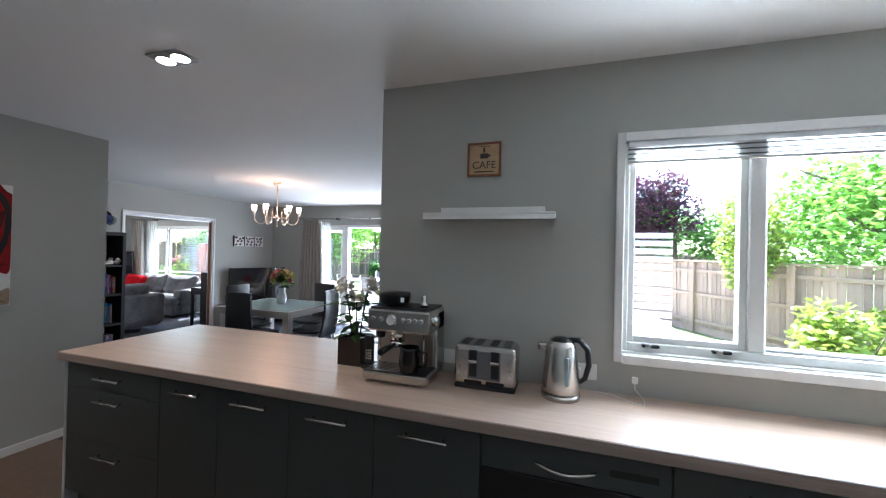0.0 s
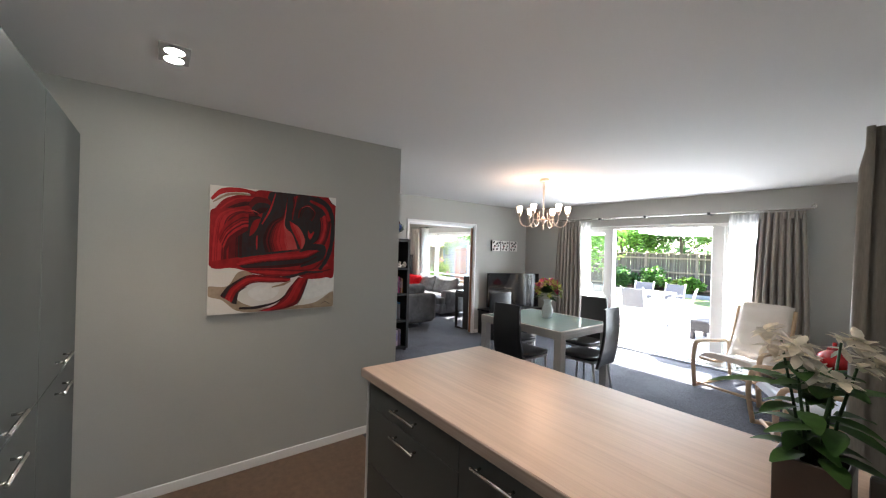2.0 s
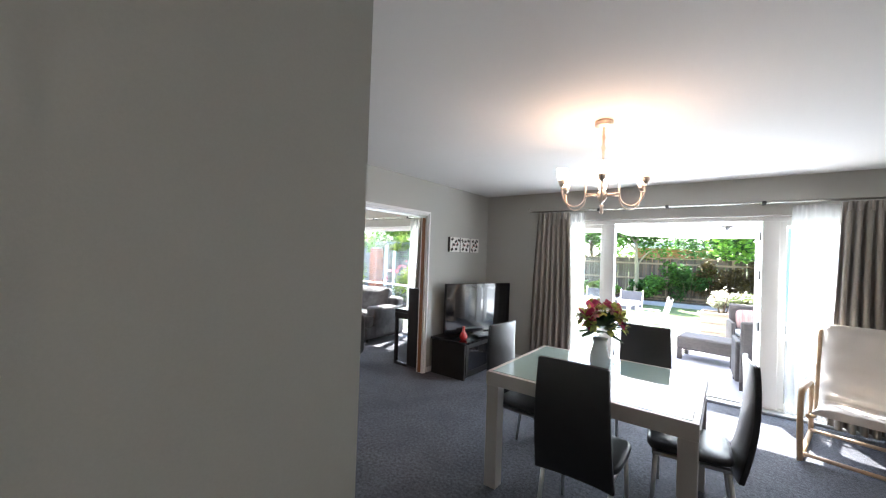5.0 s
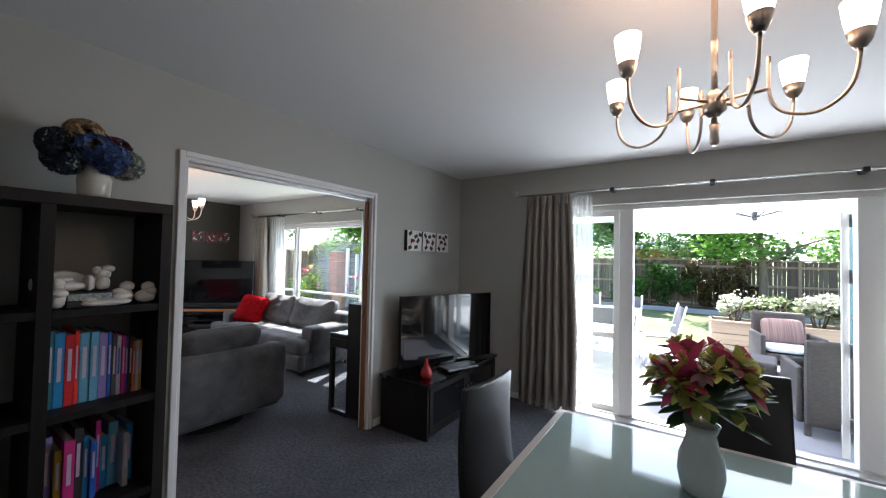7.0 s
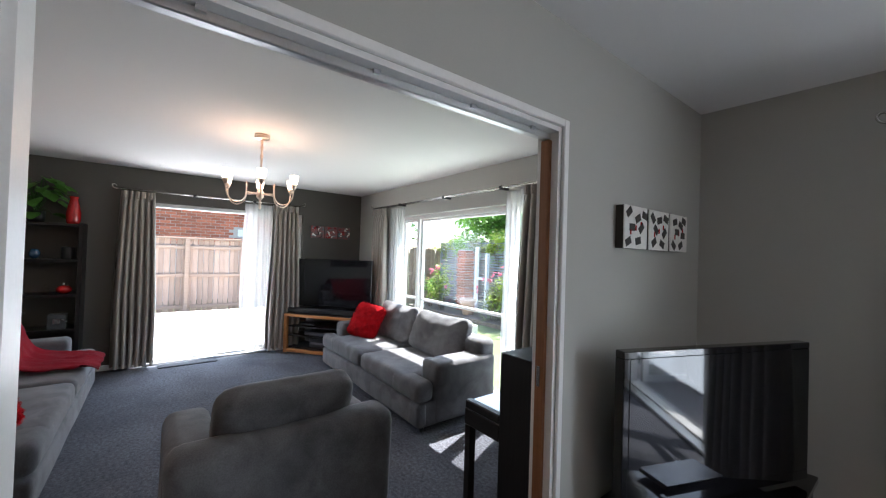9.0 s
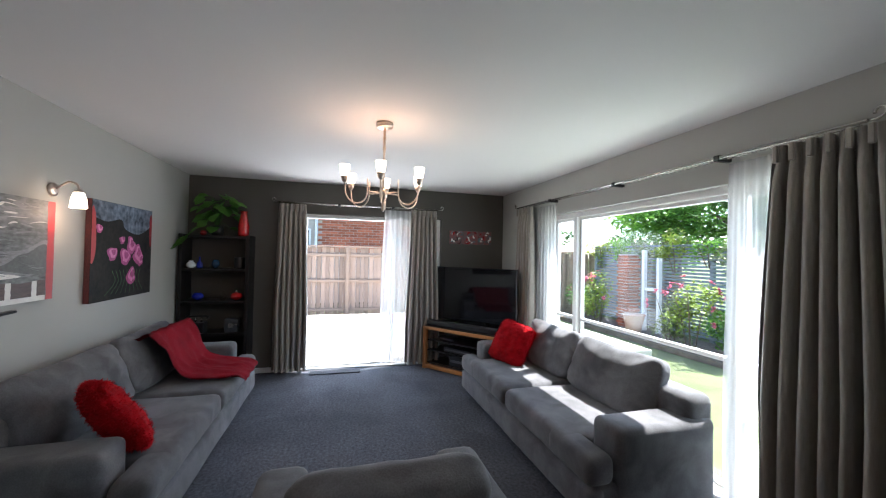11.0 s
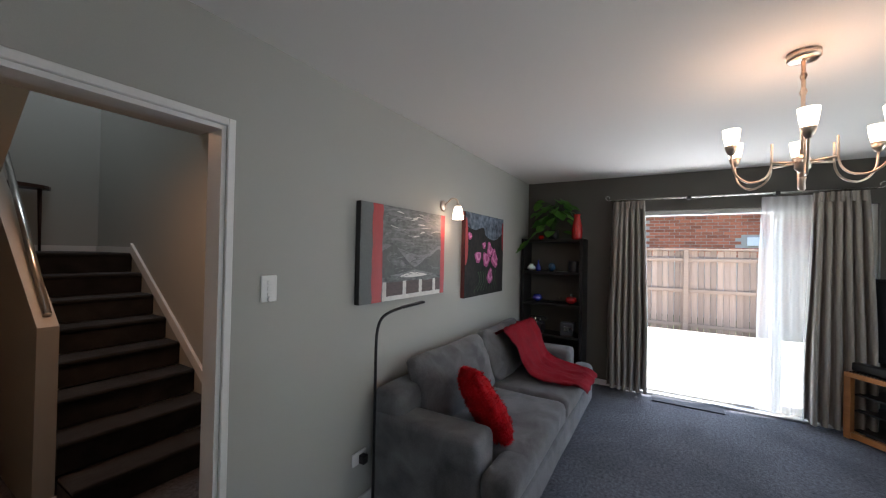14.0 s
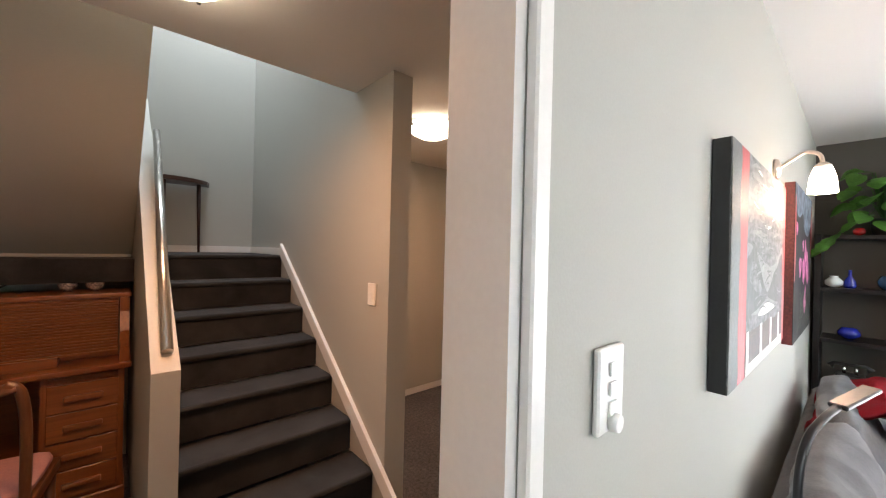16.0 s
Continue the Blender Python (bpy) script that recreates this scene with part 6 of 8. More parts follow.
part("prop", boxes((-0.06, 0.06, 0.06, 0.075, 0.0, 0.05), bev=0.003), BLACK, dp)

# television corner
OAK = grain("orange_oak", (0.50, 0.22, 0.07), (0.38, 0.15, 0.045), "x", 0.4, 25)
tc = thing("tv_cabinet", "open orange oak television cabinet with dark shelves", "tv cabinet", -9.55, 5.37, 0.0, 38.7)
cw, cd = 0.57, 0.20
for sx in (-1, 1):
    for sy in (-1, 1):
        part("post", boxes((sx * cw - 0.024, sx * cw + 0.024, sy * cd - 0.024, sy * cd + 0.024, 0.001, 0.52), bev=0.002), OAK, tc)
    part("side_rail", boxes((sx * cw - 0.018, sx * cw + 0.018, -cd + 0.025, cd - 0.025, 0.02, 0.06)), OAK, tc)
part("top_rail", boxes((-cw - 0.024, cw + 0.024, -cd - 0.024, cd + 0.024, 0.521, 0.56), bev=0.002), OAK, tc)
part("top", boxes((-cw, cw, -cd, cd, 0.5602, 0.568)), BLACKWOOD, tc)
part("bottom_rail", boxes((-cw + 0.025, cw - 0.025, -cd - 0.02, -cd + 0.02, 0.012, 0.06), bev=0.002), OAK, tc)
part("back_panel", boxes((-cw + 0.025, cw - 0.025, cd - 0.02, cd - 0.01, 0.06, 0.519)), BLACK, tc)
for z in (0.07, 0.235, 0.37):
    part("shelf", boxes((-cw + 0.026, cw - 0.026, -cd + 0.02, cd - 0.022, z, z + 0.014)), BLACKWOOD, tc)


def in_corner(lx, ly, lz):
    return pose(-9.55, 5.37, 0, 0, 0, 38.7) @ pose(lx, ly, lz)


def device(label, lx, ly, z, w, d, h, lamp=True):
    e = thing("media_player", label, "media player")
    e.matrix_basis = in_corner(lx, ly, z)
    part("case", boxes((-w / 2, w / 2, -d / 2, d / 2, 0, h), bev=0.003), BLACK, e)
    part("front_strip", boxes((-w / 2 + 0.02, w / 2 - 0.02, -d / 2 - 0.0015, -d / 2 - 0.0003, h * 0.35, h * 0.6)), mat("grey_strip", (0.12, 0.12, 0.13), 0.3), e)
    return e


device("flat black media player on the cabinet's shelf", -0.10, 0.0, 0.2495, 0.42, 0.26, 0.055)
device("black amplifier on the cabinet's bottom shelf", 0.0, 0.0, 0.0845, 0.44, 0.28, 0.13)
device("small silver-edged player on the cabinet's upper shelf", -0.30, 0.0, 0.3845, 0.22, 0.16, 0.03)
t2 = television("large black flat television on the oak cabinet", 0, 0, 0, 0, 1.24, 0.74, foot=False)
t2.matrix_basis = in_corner(0.03, 0.03, 0.62)
part("stand", boxes((-0.2, 0.2, -0.02, 0.05, -0.05, 0.06)), BLACK, t2)
sb = thing("soundbar", "long black soundbar before the television", "soundbar")
sb.matrix_basis = in_corner(0.0, -0.13, 0.569)
part("body", boxes((-0.58, 0.58, -0.045, 0.045, 0, 0.075), bev=0.018, seg=3), BLACK, sb)

# three panel strip on the dark wall
tp = thing("triptych", "three small colourful abstract panels in a row", "wall art", -10.058, 5.54, 1.775, 90)
AB = mat("abstract_paint", (0.35, 0.05, 0.04), 0.4, scale=9, fine=30, bump=0.5, col2=(0.03, 0.10, 0.11))
TEAL = mat("paint_teal", (0.10, 0.30, 0.33), 0.5, scale=9, fine=30, bump=0.5, col2=(0.02, 0.06, 0.08))
SLATE = mat("paint_slate", (0.22, 0.24, 0.27), 0.5, scale=9, fine=30, bump=0.5, col2=(0.05, 0.05, 0.07))
for k in range(3):
    t = part("panel", boxes((-0.32 + 0.215 * k, -0.115 + 0.215 * k, -0.025, 0.0, -0.095, 0.095), bev=0.002), AB, tp)
    for j in range(16):
        cx, cy, a = random.random(), random.random(), random.uniform(0, 6.28)
        r = random.uniform(0.1, 0.3)
        paint_stroke(t, "brush_stroke", [(cx + r * math.cos(a + q), cy + r * math.sin(a + q)) for q in (0, 0.9, 1.8)], (0.03, random.uniform(0.08, 0.2), 0.02), 0.2, 0.18, 1 + 0.3 * j, random.choice((P_WHITE, TEAL, P_RED, P_DARK, P_WHITE, P_HOT, SLATE, P_WHITE))).matrix_basis = pose(-0.2175 + 0.215 * k, -0.0255, 0)

# paintings on the pale wall
GREY = mat("landscape_paint", (0.27, 0.275, 0.27), 0.6, scale=6, fine=24, bump=0.3, col2=(0.04, 0.045, 0.045), stretch=(1, 1, 2.2))
SIDE = mat("canvas_edge_dark", (0.02, 0.02, 0.02), 0.7)
W, HH = 0.94, 0.60
lp = canvas("black and white mountain landscape canvas with red bands", -7.385, 2.0, 1.496, 180, W, HH, 0.038, GREY, SIDE)
MIST = mat("mist_paint", (0.34, 0.345, 0.34), 0.6, scale=5, fine=30, bump=0.2, col2=(0.16, 0.16, 0.158), stretch=(1, 1, 3))
DGREY = mat("mountain_paint", (0.075, 0.078, 0.078), 0.6, scale=7, fine=40, bump=0.2, col2=(0.15, 0.155, 0.15))
BROWN = mat("brick_band_paint", (0.13, 0.09, 0.08), 0.6, scale=20, fine=80, bump=0.2, col2=(0.05, 0.035, 0.035), stretch=(0.3, 1, 3))
REDB = mat("red_band_paint", (0.42, 0.03, 0.03), 0.5, scale=10, fine=80, bump=0.3, stretch=(1, 1, 0.2))
k = 1
for nm, pts, m in (("mist", ((.2, .58), (.35, .57), (.55, .50), (.75, .50), (.94, .60), (.94, .3), (.6, .25), (.2, .3)), MIST),
                   ("mountain", ((.2, .50), (.27, .56), (.33, .60), (.37, .55), (.43, .48), (.5, .40), (.57, .33), (.45, .29), (.3, .27), (.2, .26)), DGREY),
                   ("mountain", ((.94, .53), (.88, .55), (.80, .48), (.72, .45), (.64, .38), (.57, .33), (.7, .29), (.8, .27), (.94, .27)), DGREY),
                   ("ridge", ((.25, .44), (.31, .53), (.36, .47), (.44, .40), (.5, .34), (.38, .36)), GREY),
                   ("water", ((.40, .25), (.52, .29), (.62, .285), (.74, .25), (.6, .235), (.5, .235)), P_WHITE)):
    paint_patch(lp, nm, pts, W, HH, k, m)
    k += 1
rl2 = random.Random(12)
for j in range(170):
    y = rl2.uniform(0.22, 0.97)
    x = rl2.uniform(0.22, 0.80)
    ln = rl2.uniform(0.03, 0.16)
    cloud = y > 0.58
    m = rl2.choice((MIST, P_WHITE, GREY, DGREY, MIST) if cloud else (DGREY, GREY, MIST, DGREY))
    sl = rl2.uniform(-0.03, 0.03) if cloud else (0.5 if x < 0.5 else -0.5) * rl2.uniform(-0.3, 0.9) * ln
    w0 = rl2.uniform(0.004, 0.03 if cloud else 0.014)
    paint_stroke(lp, "brush_stroke", [(x, y), (x + ln * 0.5, y + sl * 0.6 + rl2.uniform(-0.012, 0.012)), (min(0.93, x + ln), y + sl)], (w0 * 0.2, w0, w0 * 0.15), W, HH, k - 0.9 + 0.005 * j, m)
paint_stroke(lp, "red_band", ((.155, 0.0), (.155, .5), (.155, 1.0)), (.1, .1), W, HH, k, REDB)
paint_stroke(lp, "red_band", ((.965, 0.0), (.965, .5), (.965, 1.0)), (.06, .06), W, HH, k, REDB)
paint_stroke(lp, "grey_band", ((.05, 0.0), (.05, .5), (.05, 1.0)), (.11, .11), W, HH, k + 1, mat("grey_band_paint", (0.13, 0.14, 0.135), 0.6, scale=8, fine=90, bump=0.3))
paint_stroke(lp, "brown_band", ((.22, .12), (.5, .12), (.93, .12)), (.15, .15), W, HH, k + 2, BROWN)
paint_stroke(lp, "white_band", ((.21, .025), (.5, .025), (.93, .025)), (.05, .05), W, HH, k + 3, P_WHITE)
for x in (.23, .45, .65, .84):
    paint_stroke(lp, "white_post", ((x, .03), (x, .1), (x, .2)), (.04, .04), W, HH, k + 4, P_WHITE)

W, HH = 0.88, 0.76
FLOW = mat("dark_flower_paint", (0.012, 0.014, 0.014), 0.6, spec=0.1, scale=5, fine=25, bump=0.4, col2=(0.035, 0.03, 0.025))
fp = canvas("dark canvas painted with pink peonies", -8.648, 2.0, 1.493, 180, W, HH, 0.038, FLOW, mat("canvas_edge_red", (0.10, 0.02, 0.02), 0.6, var=0.6, scale=4))
BLUEW = mat("blue_white_paint", (0.26, 0.31, 0.38), 0.6, spec=0.1, scale=6, fine=25, bump=0.4, col2=(0.02, 0.03, 0.045))
PEONY = mat("peony_paint", (0.52, 0.07, 0.26), 0.5, scale=22, fine=70, bump=0.5, col2=(0.24, 0.02, 0.12))
PEONY2 = mat("pale_peony_paint", (0.66, 0.20, 0.40), 0.5, scale=22, fine=70, bump=0.5)
paint_patch(fp, "sky", ((.0, 1), (.0, .86), (.2, .8), (.42, .84), (.5, .74), (.75, .7), (1, .84), (1, 1)), W, HH, 1, BLUEW)
paint_patch(fp, "red_edge", ((.0, .9), (.05, .85), (.06, .5), (.0, .4)), W, HH, 2, REDB)
paint_patch(fp, "red_edge", ((.95, .9), (1, .92), (1, .6), (.96, .6)), W, HH, 2, P_RED)
for j, (x, y, r) in enumerate(((.3, .47, .085), (.5, .44, .1), (.6, .57, .09), (.73, .47, .1), (.62, .23, .09), (.78, .40, .07), (.45, .62, .05), (.1, .72, .05))):
    for q in range(3):
        rr = r * (1 - 0.28 * q)
        paint_patch(fp, "petal", [(x + 0.01 * q + rr * math.cos(a) * (0.85 + 0.25 * math.sin(3 * a + j)), y + 0.01 * q + rr * 1.1 * math.sin(a) * (0.9 + 0.2 * math.cos(2 * a + j))) for a in [i * 0.7 for i in range(9)]], W, HH, 3 + q, (PEONY, PEONY2, PEONY)[q])
for j in range(9):
    paint_stroke(fp, "stem", [(.3 + .06 * j, .3), (.35 + .05 * j, .18), (.2 + .08 * j, .05)], (.008, .007, .004), W, HH, 7, LEAFD)

# wall lamp
wla = thing("wall_lamp", "nickel wall lamp with a lit glass shade", "wall lamp", -7.88, 1.962, 1.88)
part("rose", lathe(bmesh.new(), [(0.042, 0.0), (0.042, 0.012), (0.02, 0.022)], 24), NICKEL, wla).matrix_basis = pose(0, 0, 0, -90, 0, 0)
part("arm", tube(bmesh.new(), outline_pts([(0, 0.01, 0), (0, 0.05, 0.03), (0, 0.09, 0.055), (0, 0.13, 0.04), (0, 0.14, 0.0)]), 0.007, 8), NICKEL, wla)
part("cap", lathe(bmesh.new(), [(0.024, -0.012), (0.026, 0.0), (0.012, 0.012)], 16, (0, 0.14, -0.005)), NICKEL, wla)
part("shade", lathe(bmesh.new(), [(0.044, -0.11), (0.038, -0.05), (0.026, -0.012), (0.02, -0.012), (0.036, -0.06), (0.042, -0.11)], 20, (0, 0.14, 0)), SHADE, wla, "lit frosted glass shade")
bulb("wall_lamp_glow", -7.88, 2.12, 1.74, 0.4, 0.04, (1.0, 0.6, 0.38))


def wall_plate(name, label, x, z, y=1.962, n=3, cat="switch", w=0.076, h=0.118):
    e = thing(name, label, cat, x, y, z)
    part("plate", boxes((-w / 2, w / 2, 0.0, 0.010, -h / 2, h / 2), bev=0.003), WHITE, e)
    for k in range(n):
        part("rocker", boxes((-0.011, 0.011, 0.0101, 0.014, -0.035 + 0.027 * k, -0.016 + 0.027 * k), bev=0.001), WHITE, e)
    if name == "light_switch":
        part("dimmer_knob", lathe(bmesh.new(), [(0.013, 0.0), (0.012, 0.012)], 16), WHITE, e).matrix_basis = pose(0.0, 0.0101, -0.045, -90, 0, 0)
    return e


wall_plate("light_switch", "white light switch plate with a dimmer", -6.375, 1.33)
so = wall_plate("power_socket", "white power socket with a plug low on the wall", -6.98, 0.30, n=0, cat="socket", w=0.115, h=0.074)
part("plug", boxes((-0.03, 0.01, 0.0101, 0.05, -0.03, 0.02), bev=0.006, seg=2), BLACK, so)

# reading lamp
rl = thing("floor_lamp", "thin black curved reading lamp behind the sofa arm", "floor lamp", -6.93, 2.12, 0.0)
part("base", lathe(bmesh.new(), [(0.12, 0.001), (0.12, 0.018), (0.02, 0.024)], 28), BLACK, rl)
part("pole", tube(bmesh.new(), [(0, 0, 0.02)] + outline_pts([(0, 0, 0.9), (-0.005, 0, 1.05), (-0.03, 0.01, 1.13), (-0.09, 0.03, 1.165), (-0.16, 0.05, 1.18)]), 0.0085, 8), BLACK, rl)
part("lamp_head", moved(boxes((-0.16, 0.0, -0.018, 0.018, -0.006, 0.006), bev=0.003), pose(-0.16, 0.05, 1.182, 0, 8, -20)), BLACK, rl)

# dark display shelf
sf = thing("display_shelf", "tall dark display shelf with glass and pottery", "shelf unit", -9.90, 2.34, 0.0)
part("side_panel", boxes((-0.155, 0.155, -0.36, -0.325, 0.001, 1.70), bev=0.001), BLACKWOOD, sf)
part("side_panel", boxes((-0.155, 0.155, 0.325, 0.36, 0.001, 1.70), bev=0.001), BLACKWOOD, sf)
for z in (0.05, 0.57, 0.94, 1.31, 1.69):
    part("shelf", boxes((-0.154, 0.15, -0.324, 0.324, z - 0.028, z), bev=0.001), BLACKWOOD, sf)
part("back_rail", boxes((-0.156, -0.145, -0.324, 0.324, 0.06, 0.54)), BLACKWOOD, sf)
BLUE = mat("cobalt_glass", (0.01, 0.02, 0.30), 0.08, bump=0, coat=0.8)
TEAL = mat("dark_blue_glaze", (0.01, 0.05, 0.12), 0.1, bump=0, coat=0.8)
CLEAR = clear_glass("clear_glass", (0.95, 0.93, 0.92))


def pot(name, label, y, z, prof, m, x=-9.84, cat="vase"):
    e = thing(name, label, cat, x, y, z)
    part("body", lathe(bmesh.new(), prof, 24), m, e)
    return e


pot("white_pot", "small round white pot on the dark shelf", 2.08, 1.311, [(0.02, 0), (0.048, 0.02), (0.05, 0.045), (0.03, 0.068), (0.022, 0.075), (0.026, 0.085), (0.02, 0.084)], GLAZE)
pot("blue_bottle", "small cobalt blue glass bottle on the dark shelf", 2.16, 1.311, [(0.03, 0), (0.035, 0.02), (0.03, 0.055), (0.01, 0.085), (0.009, 0.125), (0.012, 0.13)], BLUE, -9.86)
pot("blue_vase", "round dark blue glazed vase on the shelf", 2.33, 1.311, [(0.02, 0), (0.042, 0.03), (0.046, 0.06), (0.03, 0.095), (0.02, 0.10)], TEAL)
pot("dark_canister", "black ridged speaker canister on the shelf", 2.58, 1.311, [(0.055, 0), (0.057, 0.005), (0.057, 0.125), (0.05, 0.13)], BLACK, cat="speaker")
pot("blue_bowl", "rounded cobalt blue glass bowl on the shelf", 2.16, 0.941, [(0.02, 0), (0.06, 0.03), (0.062, 0.05), (0.04, 0.085), (0.02, 0.088)], BLUE)
pot("glass_perfume_bottle", "clear and red glass paperweight bottle", 2.42, 0.941, [(0.02, 0), (0.038, 0.03), (0.036, 0.05), (0.012, 0.085), (0.014, 0.1)], CLEAR)
e = pot("red_apple_glass", "round red glass apple with a clear stem", 2.56, 0.941, [(0.03, 0), (0.062, 0.025), (0.065, 0.05), (0.045, 0.08), (0.015, 0.082)], RED)
part("stem", rods(((0, 0, 0.082), (0.005, 0, 0.115), 0.012, 0.016), n=10), CHROME, e)
tp1 = thing("antique_telephone", "black antique telephone on the dark shelf", "telephone", -9.85, 2.17, 0.571)
part("body", boxes((-0.07, 0.07, -0.075, 0.075, 0, 0.12), bev=0.01, seg=2), BLACK, tp1)
for y in (-0.03, 0.03):
    part("cradle", rods(((0, y, 0.12), (0, y, 0.17), 0.01), n=8), STEEL, tp1)
part("handset", tube(bmesh.new(), [(0, -0.1, 0.16), (0, -0.08, 0.185), (0, 0.08, 0.185), (0, 0.1, 0.16)], [0.025, 0.012, 0.012, 0.025], 10), BLACK, tp1)
cm = thing("box_camera", "dark vintage box camera on the shelf", "camera", -9.85, 2.52, 0.571)
part("body", boxes((-0.06, 0.06, -0.07, 0.07, 0, 0.15), bev=0.004), mat("grey_leatherette", (0.06, 0.065, 0.07), 0.5, bump=0.4), cm)
part("crank", tube(bmesh.new(), [(0.065, 0.02, 0.10), (0.08, 0.05, 0.10), (0.08, 0.09, 0.07)], 0.005, 6), CHROME, cm)
part("lens_plate", boxes((0.0605, 0.07, -0.03, 0.03, 0.05, 0.11), bev=0.003), STEEL, cm)
rvv = pot("tall_red_vase", "tall shiny red vase on top of the shelf", 2.60, 1.691, [(0.05, 0), (0.06, 0.03), (0.062, 0.12), (0.045, 0.22), (0.032, 0.27), (0.042, 0.30), (0.036, 0.299)], RED, -9.90)
pot("red_ball", "small red glass ball on top of the shelf", 2.20, 1.691, [(0.01, 0), (0.03, 0.012), (0.034, 0.03), (0.024, 0.05), (0.01, 0.055)], RED, -9.82, cat="ornament")
pp = thing("trailing_plant", "leafy green trailing pothos in a dark pot", "house plant", -9.90, 2.32, 1.691)
part("pot", lathe(bmesh.new(), [(0.06, 0), (0.068, 0.05), (0.07, 0.12), (0.062, 0.12), (0.05, 0.1)], 24), BLACK, pp)
POTHOS = leafy("pothos_leaf", (0.12, 0.31, 0.05), 0.4)
for k in range(38):
    a = k * 2.4
    r = 0.10 + 0.10 * ((k * 7) % 10) / 10
    dx, dy = math.cos(a), math.sin(a)
    tip = Vector((min(max(dx * r, -0.11), 0.2), dy * r * 0.95, 0.24 + 0.26 * ((k * 3) % 7) / 7 - (0.14 if k % 5 == 0 else 0)))
    if tip.x < 0.1:
        tip.z = max(tip.z, 0.06)
    part("stem", tube(bmesh.new(), [(0, 0, 0.10), (tip.x * 0.5, tip.y * 0.5, tip.z * 0.8 + 0.08), tip], [0.004, 0.003, 0.002], 5), LEAF, pp)
    b = bmesh.new()
    leaf_blade(b, tip, (dx + 0.35, dy, 0.25 + 0.3 * math.sin(k * 1.7)), 0.15, 0.125, 1.5, 6, 0.6 * math.sin(k))
    part("leaf", b, POTHOS, pp)
for k in range(9):
    b = bmesh.new()
    leaf_blade(b, (0.16 + 0.01 * k, -0.14 - 0.025 * k, 0.10 - 0.03 * k), (0.6, -0.6, -0.4), 0.12, 0.085, 0.8, 5, 0.5 * math.sin(k))
    part("leaf", b, POTHOS, pp)
    part("stem", tube(bmesh.new(), [(0.1, -0.05, 0.14), (0.14, -0.12, 0.13), (0.16 + 0.01 * k, -0.14 - 0.025 * k, 0.10 - 0.03 * k)], 0.003, 5), LEAF, pp)
mt = thing("door_mat", "thin dark door mat on the carpet by the sliding door", "mat", -9.93, 3.70, 0.001)
part("mat_body", boxes((-0.09, 0.10, -0.31, 0.31, 0, 0.012), bev=0.004), mat("dark_mat", (0.04, 0.042, 0.05), 0.95, bump=0.8, fine=300), mt)

# ---- stair hall ----
structure("wall_stair_right", boxes((-7.02, -6.90, -2.0, 0.62, 0, 4.7)), WALL, "grey painted stair wall")
structure("wall_stair_back", boxes((-6.90, -3.0, -2.12, -1.86, 0, 4.7)), WALL, "grey painted wall behind the landing")
structure("wall_hall_east", boxes((-4.72, -4.6, -1.86, 1.2, 0, 4.7)), WALL, "grey painted hall wall")
structure("wall_desk_recess", boxes((-5.96, -4.72, -1.40, -1.28, 0, 1.50)), WALL, "grey painted wall behind the desk")
structure("wall_corridor", boxes((-8.9, -7.02, -1.0, -0.9, 0, H), (-9.0, -8.9, -1.0, 1.86, 0, H)), WALL, "grey painted corridor wall")
structure("ceiling_stairwell", boxes((-7.02, -4.6, -2.1, 1.2, 4.7, 4.8)), CEIL, "off-white stairwell ceiling", "ceiling")
structure("wall_stairwell_front", boxes((-7.02, -4.6, 0.23, 0.33, H + 0.1, 4.7)), WALL, "grey painted wall above the hall ceiling")
bm = bmesh.new()
q = [(0.23, H), (0.23, H + 0.16), (-1.28, 1.59), (-1.28, 1.43)]
vs = [[bm.verts.new((x, y, z)) for y, z in q] for x in (-5.965, -4.72)]
for k in range(4):
    bm.faces.new((vs[0][k], vs[0][(k + 1) % 4], vs[1][(k + 1) % 4], vs[1][k]))
bm.faces.new(vs[0])
bm.faces.new(vs[1][::-1])
structure("soffit", bm, WALL, "sloping grey soffit under the upper flight", "ceiling")
structure("wall_upper_flight", boxes((-5.965, -5.90, -1.86, -1.285, 1.45, 2.6)), WALL, "grey painted stair wall")

st = tagged(new("stairs"), "straight carpeted stair flight in dark grey", "stairs", kind="structure")
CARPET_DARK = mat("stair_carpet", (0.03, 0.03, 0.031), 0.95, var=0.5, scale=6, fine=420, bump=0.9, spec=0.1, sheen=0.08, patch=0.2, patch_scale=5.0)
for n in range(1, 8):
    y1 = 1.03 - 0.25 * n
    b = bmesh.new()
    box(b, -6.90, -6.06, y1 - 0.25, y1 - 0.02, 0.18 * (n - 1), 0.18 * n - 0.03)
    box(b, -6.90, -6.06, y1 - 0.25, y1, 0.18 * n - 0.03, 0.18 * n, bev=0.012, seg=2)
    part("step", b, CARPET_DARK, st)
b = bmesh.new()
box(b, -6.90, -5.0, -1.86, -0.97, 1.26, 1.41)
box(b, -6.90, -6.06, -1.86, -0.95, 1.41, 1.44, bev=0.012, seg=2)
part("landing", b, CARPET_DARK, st)
